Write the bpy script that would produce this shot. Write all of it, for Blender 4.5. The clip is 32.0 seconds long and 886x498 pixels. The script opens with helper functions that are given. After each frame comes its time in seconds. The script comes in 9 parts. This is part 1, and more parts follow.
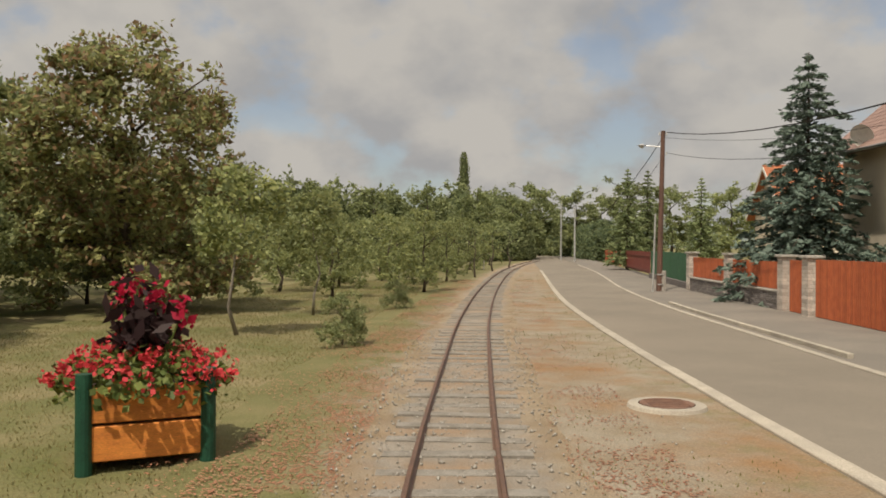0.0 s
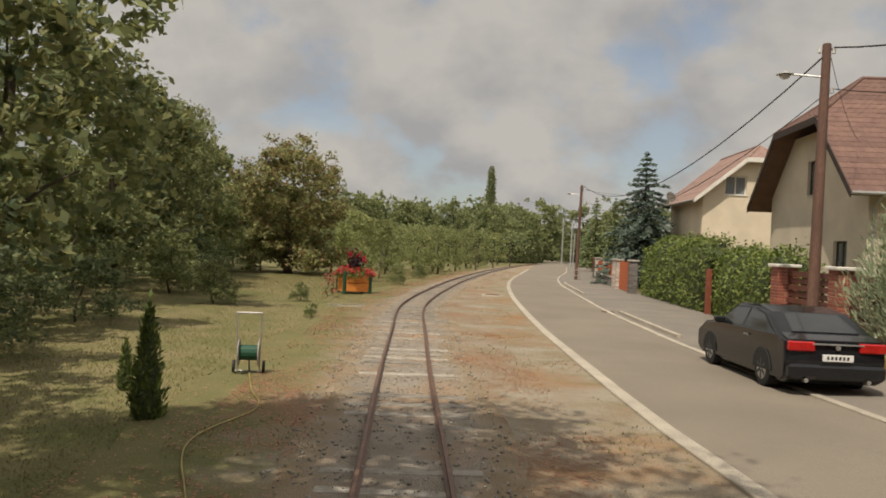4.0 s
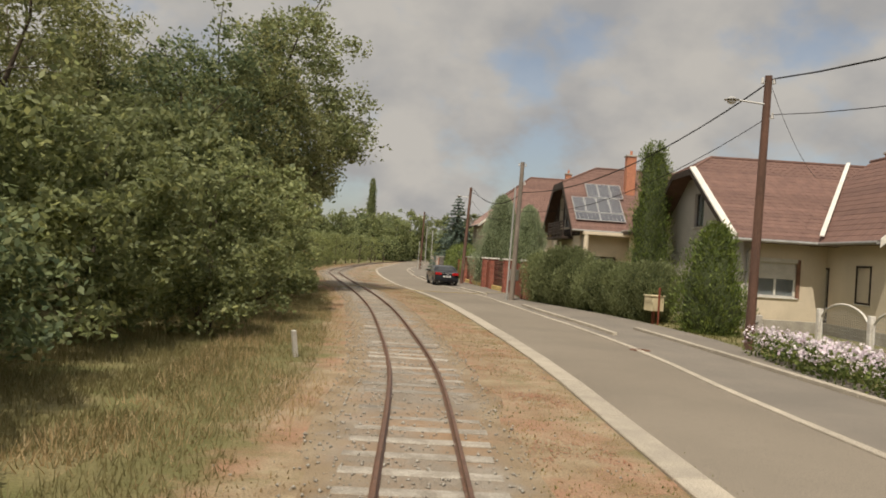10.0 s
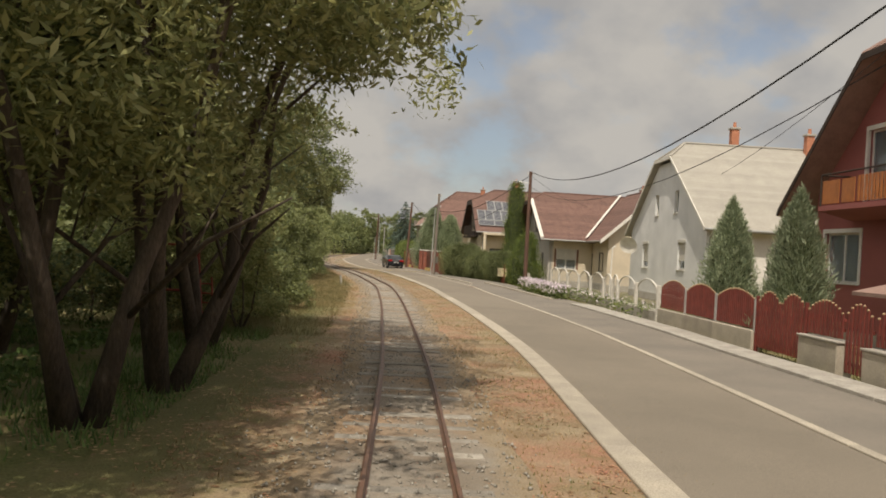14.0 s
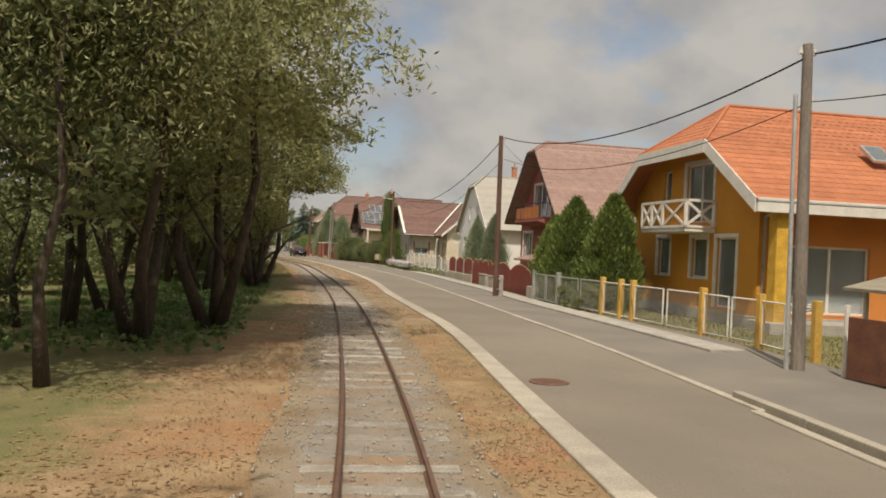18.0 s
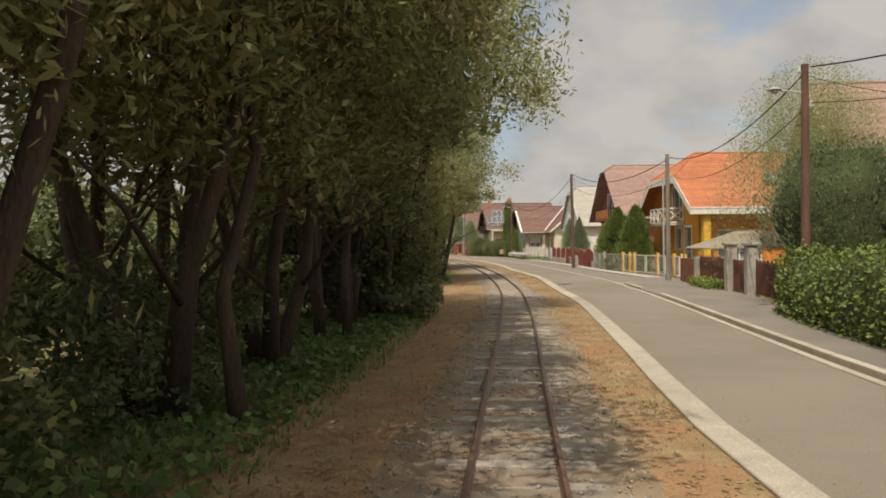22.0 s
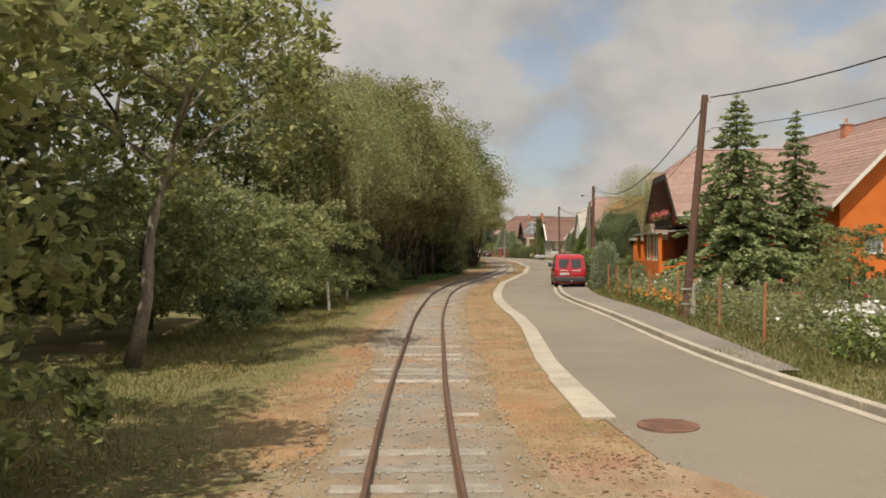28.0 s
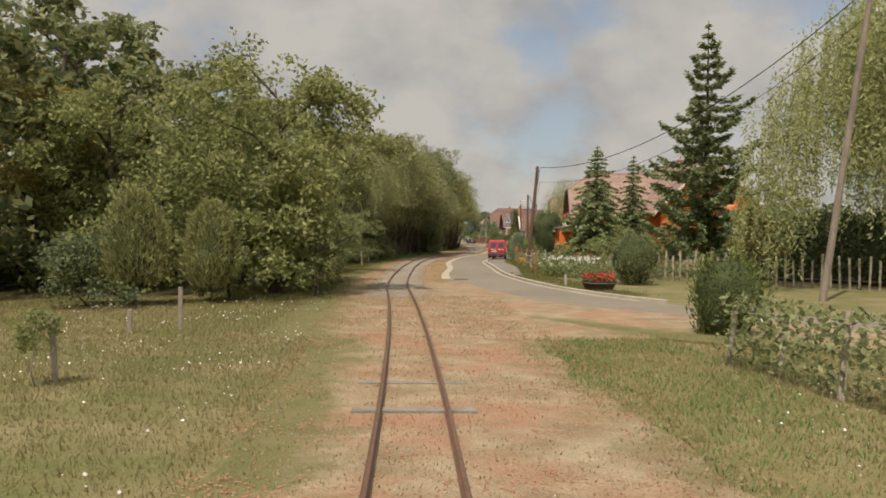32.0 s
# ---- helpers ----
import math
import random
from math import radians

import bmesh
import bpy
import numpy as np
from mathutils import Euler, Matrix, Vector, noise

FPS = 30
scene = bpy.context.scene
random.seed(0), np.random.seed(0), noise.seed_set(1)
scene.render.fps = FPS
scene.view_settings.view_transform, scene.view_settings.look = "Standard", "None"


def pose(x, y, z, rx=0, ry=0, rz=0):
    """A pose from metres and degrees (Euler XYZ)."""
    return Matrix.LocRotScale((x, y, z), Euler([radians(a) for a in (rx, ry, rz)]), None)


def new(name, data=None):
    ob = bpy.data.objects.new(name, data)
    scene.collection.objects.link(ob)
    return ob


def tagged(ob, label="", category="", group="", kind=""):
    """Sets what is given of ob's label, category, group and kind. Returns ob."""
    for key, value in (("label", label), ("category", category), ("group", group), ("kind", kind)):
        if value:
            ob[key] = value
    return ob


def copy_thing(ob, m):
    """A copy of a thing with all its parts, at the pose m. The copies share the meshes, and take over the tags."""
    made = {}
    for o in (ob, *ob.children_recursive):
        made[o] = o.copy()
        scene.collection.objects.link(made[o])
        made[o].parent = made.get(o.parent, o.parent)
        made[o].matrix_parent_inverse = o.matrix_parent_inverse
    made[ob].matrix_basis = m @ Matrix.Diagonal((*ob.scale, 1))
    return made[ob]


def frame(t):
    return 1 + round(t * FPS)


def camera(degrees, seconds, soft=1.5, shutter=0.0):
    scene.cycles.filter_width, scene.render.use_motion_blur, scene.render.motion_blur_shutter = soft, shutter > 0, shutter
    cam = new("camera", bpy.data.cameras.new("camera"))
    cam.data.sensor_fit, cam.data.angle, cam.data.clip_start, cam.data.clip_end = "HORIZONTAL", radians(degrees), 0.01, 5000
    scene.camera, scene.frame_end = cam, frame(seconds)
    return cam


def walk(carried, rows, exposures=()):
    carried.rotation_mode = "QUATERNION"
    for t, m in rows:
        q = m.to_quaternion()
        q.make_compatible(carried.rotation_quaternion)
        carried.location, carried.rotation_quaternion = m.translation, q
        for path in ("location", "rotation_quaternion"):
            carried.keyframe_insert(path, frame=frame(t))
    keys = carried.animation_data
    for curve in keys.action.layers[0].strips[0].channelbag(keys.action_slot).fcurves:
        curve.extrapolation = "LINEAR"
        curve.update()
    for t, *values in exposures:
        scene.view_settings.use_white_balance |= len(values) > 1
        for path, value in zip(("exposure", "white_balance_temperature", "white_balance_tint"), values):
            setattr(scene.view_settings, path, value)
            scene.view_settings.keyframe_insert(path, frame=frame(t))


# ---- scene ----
cam = camera(57.83, 32.0, soft=1.8)

PATH = [
    (0.0, pose(-0.000, -0.000, 2.114, 89.73, -0.30, -0.09)),
    (0.5, pose(0.163, -3.302, 2.095, 89.37, -0.90, 0.38)),
    (1.0, pose(0.385, -6.579, 2.085, 89.62, -1.11, 1.11)),
    (1.5, pose(0.644, -9.867, 2.079, 89.54, -1.25, 2.38)),
    (2.0, pose(0.873, -13.151, 2.078, 89.40, -1.49, 2.96)),
    (2.5, pose(1.113, -16.414, 2.077, 89.57, -2.04, 3.14)),
    (4.5, pose(2.376, -29.109, 2.099, 89.90, -2.81, 1.87)),
    (5.0, pose(2.558, -32.291, 2.088, 89.64, -2.92, 1.34)),
    (5.5, pose(2.677, -35.482, 2.080, 89.58, -3.46, 1.57)),
    (6.0, pose(2.758, -38.725, 2.078, 89.96, -3.95, -0.28)),
    (6.5, pose(2.820, -42.046, 2.077, 89.84, -4.42, -1.21)),
    (7.0, pose(2.870, -45.444, 2.075, 89.82, -4.49, -2.12)),
    (7.5, pose(2.850, -48.861, 2.074, 89.98, -4.58, -4.13)),
    (8.0, pose(2.733, -52.254, 2.068, 90.11, -4.18, -4.75)),
    (8.5, pose(2.559, -55.613, 2.057, 90.13, -3.69, -4.24)),
    (9.0, pose(2.350, -58.947, 2.047, 91.15, -3.64, -4.40)),
    (9.5, pose(2.115, -62.276, 2.049, 90.26, -3.76, -5.39)),
    (10.0, pose(1.857, -65.658, 2.063, 90.41, -3.65, -6.11)),
    (10.5, pose(1.557, -69.052, 2.081, 90.31, -3.67, -6.37)),
    (11.0, pose(1.242, -72.466, 2.094, 90.40, -3.45, -7.21)),
    (11.5, pose(0.922, -75.905, 2.094, 90.44, -3.57, -7.23)),
    (12.0, pose(0.592, -79.379, 2.088, 90.33, -3.50, -7.25)),
    (12.5, pose(0.233, -82.878, 2.078, 90.35, -3.25, -7.65)),
    (13.0, pose(-0.153, -86.400, 2.071, 90.27, -3.61, -8.58)),
    (13.5, pose(-0.582, -89.928, 2.079, 90.29, -3.67, -9.42)),
    (14.0, pose(-1.057, -93.458, 2.090, 90.12, -3.32, -9.62)),
    (14.5, pose(-1.557, -96.983, 2.098, 90.10, -3.60, -10.11)),
    (16.5, pose(-3.934, -110.982, 2.085, 89.85, -2.38, -14.02)),
    (17.0, pose(-4.602, -114.295, 2.090, 89.75, -2.68, -14.73)),
    (17.5, pose(-5.300, -117.564, 2.097, 89.98, -2.73, -16.45)),
    (18.0, pose(-6.061, -120.795, 2.104, 89.90, -2.67, -17.38)),
    (18.5, pose(-6.864, -123.999, 2.098, 89.82, -2.13, -17.80)),
    (19.0, pose(-7.685, -127.199, 2.091, 89.67, -1.89, -17.45)),
    (19.5, pose(-8.477, -130.387, 2.085, 89.59, -1.65, -16.88)),
    (20.0, pose(-9.262, -133.524, 2.079, 89.79, -0.75, -15.99)),
    (20.5, pose(-10.064, -136.620, 2.078, 89.65, -0.29, -14.52)),
    (21.0, pose(-10.805, -139.760, 2.075, 89.48, -0.20, -13.11)),
    (21.5, pose(-11.488, -142.934, 2.074, 89.48, 0.08, -10.74)),
    (22.0, pose(-12.073, -146.108, 2.074, 89.57, 0.69, -8.72)),
    (22.5, pose(-12.542, -149.266, 2.075, 89.56, 0.22, -7.36)),
    (23.0, pose(-12.916, -152.398, 2.076, 89.77, 0.96, -6.62)),
    (23.5, pose(-13.234, -155.515, 2.081, 89.65, 1.06, -6.97)),
    (24.0, pose(-13.526, -158.653, 2.083, 89.60, 0.98, -7.23)),
    (24.5, pose(-13.827, -161.800, 2.085, 89.69, 1.25, -7.19)),
    (25.0, pose(-14.092, -164.977, 2.090, 89.88, 1.27, -6.07)),
    (25.5, pose(-14.323, -168.177, 2.094, 89.93, 0.50, -4.44)),
    (27.5, pose(-15.066, -181.557, 2.104, 89.91, 0.26, -4.64)),
    (28.0, pose(-15.144, -185.120, 2.089, 89.92, 0.11, -4.44)),
    (28.5, pose(-15.171, -188.729, 2.068, 89.89, -0.34, -4.95)),
    (29.0, pose(-15.222, -192.323, 2.046, 89.82, -0.04, -4.72)),
    (29.5, pose(-15.260, -195.873, 2.043, 89.53, -0.16, -4.50)),
    (30.0, pose(-15.330, -199.405, 2.056, 89.39, -0.52, -4.43)),
    (30.5, pose(-15.408, -202.974, 2.070, 89.22, -0.13, -4.48)),
    (31.0, pose(-15.513, -206.580, 2.086, 89.15, -0.40, -4.38)),
    (31.5, pose(-15.647, -210.198, 2.102, 89.13, -0.43, -4.49)),
    (32.0, pose(-15.782, -213.818, 2.117, 89.01, -0.58, -4.62)),
]
walk(cam, PATH, [(0, -0.06, 6900, 10), (20, -0.06, 6900, 10), (23, 0.16, 6900, 10), (24, 0.22, 6900, 10), (25.5, 0.2, 6900, 10), (28, 0.08, 6900, 10), (32, 0.0, 6900, 10)])

# ---- light ----
SUN_DIR = Vector((-0.23, -0.47, 0.853)).normalized()  # towards the sun
world = bpy.data.worlds.new("sky_world")
scene.world = world
world.use_nodes = True
wn, wl = world.node_tree.nodes, world.node_tree.links
wn.clear()


def sky_nodes():
    out = wn.new("ShaderNodeOutputWorld")
    bg = wn.new("ShaderNodeBackground")
    sky = wn.new("ShaderNodeTexSky")
    sky.sky_type = 'NISHITA'
    sky.sun_disc = False
    sky.sun_elevation = math.asin(SUN_DIR.z)
    sky.sun_rotation = math.atan2(SUN_DIR.x, SUN_DIR.y)
    sky.air_density, sky.dust_density, sky.ozone_density = 1.0, 1.6, 1.0
    bg.inputs["Strength"].default_value = SKY_STRENGTH
    # cloud deck: noise on the sky dome, flattened towards the horizon
    tc = wn.new("ShaderNodeTexCoord")
    sep = wn.new("ShaderNodeSeparateXYZ")
    wl.new(tc.outputs["Generated"], sep.inputs[0])
    zz = wn.new("ShaderNodeMath"); zz.operation = 'MAXIMUM'; zz.inputs[1].default_value = 0.0
    wl.new(sep.outputs["Z"], zz.inputs[0])
    add = wn.new("ShaderNodeMath"); add.operation = 'ADD'; add.inputs[1].default_value = 0.6
    wl.new(zz.outputs[0], add.inputs[0])
    dx = wn.new("ShaderNodeMath"); dx.operation = 'DIVIDE'
    dy = wn.new("ShaderNodeMath"); dy.operation = 'DIVIDE'
    wl.new(sep.outputs["X"], dx.inputs[0]); wl.new(add.outputs[0], dx.inputs[1])
    wl.new(sep.outputs["Y"], dy.inputs[0]); wl.new(add.outputs[0], dy.inputs[1])
    com = wn.new("ShaderNodeCombineXYZ")
    wl.new(dx.outputs[0], com.inputs[0]); wl.new(dy.outputs[0], com.inputs[1])
    n1 = wn.new("ShaderNodeTexNoise")
    n1.inputs["Scale"].default_value, n1.inputs["Detail"].default_value = 5.6, 7.0
    n1.inputs["Roughness"].default_value, n1.inputs["Distortion"].default_value = 0.52, 0.0
    wl.new(com.outputs[0], n1.inputs["Vector"])
    cover = wn.new("ShaderNodeMapRange")
    cover.interpolation_type = 'SMOOTHSTEP'
    cover.inputs["From Min"].default_value, cover.inputs["From Max"].default_value = 0.33, 0.5
    cover.inputs["To Min"].default_value = 0.42
    wl.new(n1.outputs["Fac"], cover.inputs["Value"])
    # grey undersides and bright tops
    shift = wn.new("ShaderNodeVectorMath"); shift.operation = 'ADD'
    shift.inputs[1].default_value = (0.0, 0.06, 0.02)
    wl.new(com.outputs[0], shift.inputs[0])
    n2 = wn.new("ShaderNodeTexNoise")
    n2.inputs["Scale"].default_value, n2.inputs["Detail"].default_value = 5.6, 7.0
    n2.inputs["Roughness"].default_value = 0.5
    wl.new(shift.outputs[0], n2.inputs["Vector"])
    ramp = wn.new("ShaderNodeValToRGB")
    ramp.color_ramp.elements[0].position, ramp.color_ramp.elements[1].position = 0.36, 0.6
    ramp.color_ramp.elements[0].color = (3.1, 3.15, 3.28, 1)
    ramp.color_ramp.elements[1].color = (4.35, 4.24, 4.08, 1)
    wl.new(n2.outputs["Fac"], ramp.inputs["Fac"])
    mix = wn.new("ShaderNodeMix"); mix.data_type = 'RGBA'
    wl.new(cover.outputs[0], mix.inputs["Factor"])
    wl.new(sky.outputs[0], mix.inputs["A"])
    wl.new(ramp.outputs[0], mix.inputs["B"])
    # thin cloud is brightest round the sun
    dot = wn.new("ShaderNodeVectorMath"); dot.operation = 'DOT_PRODUCT'
    dot.inputs[1].default_value = SUN_DIR
    wl.new(tc.outputs["Generated"], dot.inputs[0])
    glow = wn.new("ShaderNodeMapRange")
    glow.interpolation_type = 'SMOOTHSTEP'
    glow.inputs["From Min"].default_value, glow.inputs["From Max"].default_value = 0.1, 1.0
    glow.inputs["To Min"].default_value, glow.inputs["To Max"].default_value = 1.0, 1.7
    wl.new(dot.outputs["Value"], glow.inputs["Value"])
    veil = wn.new("ShaderNodeVectorMath"); veil.operation = 'SCALE'
    wl.new(mix.outputs["Result"], veil.inputs[0]), wl.new(glow.outputs[0], veil.inputs["Scale"])
    wl.new(veil.outputs[0], bg.inputs["Color"])
    wl.new(bg.outputs[0], out.inputs["Surface"])


SKY_STRENGTH = 0.12
sky_nodes()
sun = new("sun", bpy.data.lights.new("sun", 'SUN'))
sun.data.energy, sun.data.angle, sun.data.color = 4.0, radians(0.6), (1.0, 0.94, 0.84)
sun.rotation_euler = SUN_DIR.to_track_quat("Z", "Y").to_euler()

# ---- materials ----
MATS = {}


def mat(name, a, b=None, rough=0.8, scale=3.0, fine=40.0, bump=0.15, metal=0.0, third=None, dist=0.02, jitter=0.0, stretch=None, spec=0.35, fade=None):
    """A worn surface: two colours mixed by coarse noise, fine grain on top, a bump, and a shade that differs from piece to piece."""
    if name in MATS:
        return MATS[name]
    m = bpy.data.materials.new(name)
    m.use_nodes = True
    n, l = m.node_tree.nodes, m.node_tree.links
    p = n["Principled BSDF"]
    p.inputs["Roughness"].default_value, p.inputs["Metallic"].default_value = rough, metal
    p.inputs["Specular IOR Level"].default_value = spec
    b = b or tuple(c * 0.72 for c in a)
    geo = n.new("ShaderNodeNewGeometry")
    vec = geo.outputs["Position"]
    if stretch:
        mp = n.new("ShaderNodeMapping")
        mp.inputs["Scale"].default_value = stretch
        l.new(vec, mp.inputs["Vector"])
        vec = mp.outputs["Vector"]
    n1, n2 = n.new("ShaderNodeTexNoise"), n.new("ShaderNodeTexNoise")
    n1.inputs["Scale"].default_value, n1.inputs["Detail"].default_value = scale, 5.0
    n2.inputs["Scale"].default_value, n2.inputs["Detail"].default_value = fine, 4.0
    l.new(vec, n1.inputs["Vector"]), l.new(vec, n2.inputs["Vector"])
    r1 = n.new("ShaderNodeMapRange")
    r1.inputs["From Min"].default_value, r1.inputs["From Max"].default_value = 0.35, 0.65
    l.new(n1.outputs["Fac"], r1.inputs["Value"])
    mx = n.new("ShaderNodeMix"); mx.data_type = 'RGBA'
    mx.inputs["A"].default_value, mx.inputs["B"].default_value = (*a, 1), (*b, 1)
    l.new(r1.outputs[0], mx.inputs["Factor"])
    col = mx.outputs["Result"]
    if third:
        n3 = n.new("ShaderNodeTexNoise")
        n3.inputs["Scale"].default_value, n3.inputs["Detail"].default_value = scale * 0.37, 6.0
        n3.inputs["Roughness"].default_value = 0.65
        l.new(vec, n3.inputs["Vector"])
        r3 = n.new("ShaderNodeMapRange")
        r3.inputs["From Min"].default_value, r3.inputs["From Max"].default_value = 0.46, 0.66
        l.new(n3.outputs["Fac"], r3.inputs["Value"])
        m3 = n.new("ShaderNodeMix"); m3.data_type = 'RGBA'
        m3.inputs["B"].default_value = (*third, 1)
        l.new(r3.outputs[0], m3.inputs["Factor"]), l.new(col, m3.inputs["A"])
        col = m3.outputs["Result"]
    if fade:  # worn through to the surface beside it, in ragged patches
        at = n.new("ShaderNodeAttribute")
        at.attribute_name = "worn"
        n4 = n.new("ShaderNodeTexNoise")
        n4.inputs["Scale"].default_value, n4.inputs["Detail"].default_value, n4.inputs["Roughness"].default_value = 1.6, 8.0, 0.7
        l.new(geo.outputs["Position"], n4.inputs["Vector"])
        ad = n.new("ShaderNodeMath"); ad.operation = 'ADD'
        l.new(at.outputs["Fac"], ad.inputs[0]), l.new(n4.outputs["Fac"], ad.inputs[1])
        rf = n.new("ShaderNodeMapRange")
        rf.inputs["From Min"].default_value, rf.inputs["From Max"].default_value = 0.82, 1.08
        l.new(ad.outputs[0], rf.inputs["Value"])
        ff = n.new("ShaderNodeMix"); ff.data_type = 'RGBA'
        ff.inputs["A"].default_value, ff.inputs["B"].default_value = (*fade[0], 1), (*fade[1], 1)
        l.new(r1.outputs[0], ff.inputs["Factor"])
        mf = n.new("ShaderNodeMix"); mf.data_type = 'RGBA'
        l.new(rf.outputs[0], mf.inputs["Factor"])
        l.new(ff.outputs["Result"], mf.inputs["A"]), l.new(col, mf.inputs["B"])
        col = mf.outputs["Result"]
    hsv = n.new("ShaderNodeHueSaturation")
    l.new(col, hsv.inputs["Color"])
    r2 = n.new("ShaderNodeMapRange")
    r2.inputs["From Min"].default_value, r2.inputs["From Max"].default_value = 0.25, 0.75
    r2.inputs["To Min"].default_value, r2.inputs["To Max"].default_value = 0.72, 1.28
    l.new(n2.outputs["Fac"], r2.inputs["Value"])
    val = r2.outputs[0]
    if jitter:
        oi = n.new("ShaderNodeObjectInfo")
        r4 = n.new("ShaderNodeMapRange")
        r4.inputs["To Min"].default_value, r4.inputs["To Max"].default_value = 1 - jitter, 1 + jitter
        l.new(oi.outputs["Random"], r4.inputs["Value"])
        mu = n.new("ShaderNodeMath"); mu.operation = 'MULTIPLY'
        l.new(val, mu.inputs[0]), l.new(r4.outputs[0], mu.inputs[1])
        val = mu.outputs[0]
    l.new(val, hsv.inputs["Value"])
    l.new(hsv.outputs[0], p.inputs["Base Color"])
    if bump:
        bp = n.new("ShaderNodeBump")
        bp.inputs["Strength"].default_value, bp.inputs["Distance"].default_value = bump, dist
        l.new(n2.outputs["Fac"], bp.inputs["Height"])
        l.new(bp.outputs[0], p.inputs["Normal"])
    MATS[name] = m
    return m


def leaf_mat(name, a, b, trans=0.45, rough=0.55):
    """Foliage: each leaf has its own shade between two greens and lets some light through."""
    m = bpy.data.materials.new(name)
    m.use_nodes = True
    n, l = m.node_tree.nodes, m.node_tree.links
    p = n["Principled BSDF"]
    geo, oi = n.new("ShaderNodeNewGeometry"), n.new("ShaderNodeObjectInfo")
    mx = n.new("ShaderNodeMix"); mx.data_type = 'RGBA'
    mx.inputs["A"].default_value, mx.inputs["B"].default_value = (*a, 1), (*b, 1)
    l.new(geo.outputs["Random Per Island"], mx.inputs["Factor"])
    hsv = n.new("ShaderNodeHueSaturation")
    r = n.new("ShaderNodeMapRange")
    r.inputs["To Min"].default_value, r.inputs["To Max"].default_value = 0.8, 1.25
    l.new(oi.outputs["Random"], r.inputs["Value"])
    l.new(r.outputs[0], hsv.inputs["Value"])
    l.new(mx.outputs["Result"], hsv.inputs["Color"])
    l.new(hsv.outputs[0], p.inputs["Base Color"])
    p.inputs["Roughness"].default_value = rough
    p.inputs["Specular IOR Level"].default_value = 0.3
    tr = n.new("ShaderNodeBsdfTranslucent")
    l.new(hsv.outputs[0], tr.inputs["Color"])
    ms = n.new("ShaderNodeMixShader")
    ms.inputs[0].default_value = trans
    l.new(p.outputs[0], ms.inputs[1]), l.new(tr.outputs[0], ms.inputs[2])
    l.new(ms.outputs[0], n["Material Output"].inputs["Surface"])
    return m

# ---- building tools ----
def thing(name, x, y, z=0.0, turn=0.0, label="", category="", group="", kind=""):
    """An Empty at the base of a thing; turn in degrees about z."""
    ob = new(name)
    ob.empty_display_size = 0.2
    ob.matrix_basis = pose(x, y, z, 0, 0, turn)
    return tagged(ob, label, category, group, kind)


def raw(name, verts, faces, material, parent=None, label="", smooth=False):
    me = bpy.data.meshes.new(name)
    me.from_pydata([tuple(v) for v in verts], [], faces)
    if material:
        me.materials.append(material)
    if smooth:
        for f in me.polygons:
            f.use_smooth = True
    ob = new(name, me)
    if parent:
        ob.parent = parent
    if label:
        ob["label"] = label
    return ob


def part(name, bm, material, parent=None, label="", smooth=False):
    """Links a bmesh as one mesh object under a thing or a part."""
    me = bpy.data.meshes.new(name)
    bm.normal_update()
    bm.to_mesh(me)
    bm.free()
    if material:
        me.materials.append(material)
    if smooth:
        for f in me.polygons:
            f.use_smooth = True
    ob = new(name, me)
    if parent:
        ob.parent = parent
    if label:
        ob["label"] = label
    return ob


def again(ob, name, m, parent):
    """Another piece on the same mesh."""
    o = new(name, ob.data)
    o.parent = parent
    o.matrix_basis = m
    return o


def add_box(bm, x0, x1, y0, y1, z0, z1, bevel=0.0, m=None):
    r = bmesh.ops.create_cube(bm, size=1.0)
    vs = r["verts"]
    for v in vs:
        v.co = Vector(((x0 + x1) / 2 + v.co.x * (x1 - x0), (y0 + y1) / 2 + v.co.y * (y1 - y0), (z0 + z1) / 2 + v.co.z * (z1 - z0)))
    if m is not None:
        for v in vs:
            v.co = m @ v.co
    if bevel:
        es = {e for v in vs for e in v.link_edges}
        bmesh.ops.bevel(bm, geom=list(es), offset=bevel, segments=1, affect='EDGES', clamp_overlap=True)
    return bm


def box(x0, x1, y0, y1, z0, z1, bevel=0.0, m=None):
    return add_box(bmesh.new(), x0, x1, y0, y1, z0, z1, bevel, m)


def add_rod(bm, a, b, r0, r1=None, n=8):
    """A tapered rod from a to b."""
    a, b = Vector(a), Vector(b)
    r1 = r0 if r1 is None else r1
    w = (b - a).normalized()
    u = w.orthogonal().normalized()
    v = w.cross(u)
    ring = [[], []]
    for k in range(n):
        c, s = math.cos(2 * math.pi * k / n), math.sin(2 * math.pi * k / n)
        ring[0].append(bm.verts.new(a + (u * c + v * s) * r0))
        ring[1].append(bm.verts.new(b + (u * c + v * s) * r1))
    for k in range(n):
        bm.faces.new((ring[0][k], ring[0][(k + 1) % n], ring[1][(k + 1) % n], ring[1][k]))
    bm.faces.new(ring[0][::-1])
    bm.faces.new(ring[1])
    return bm


def rod(a, b, r0, r1=None, n=8):
    return add_rod(bmesh.new(), a, b, r0, r1, n)


def add_prism(bm, outline, depth):
    """outline: 3D points of a flat polygon; depth: the vector it is pushed along."""
    d = Vector(depth)
    lo = [bm.verts.new(Vector(p)) for p in outline]
    hi = [bm.verts.new(Vector(p) + d) for p in outline]
    bm.faces.new(lo[::-1])
    bm.faces.new(hi)
    k = len(lo)
    for i in range(k):
        bm.faces.new((lo[i], lo[(i + 1) % k], hi[(i + 1) % k], hi[i]))
    bmesh.ops.recalc_face_normals(bm, faces=bm.faces)
    return bm


def prism(outline, depth):
    return add_prism(bmesh.new(), outline, depth)


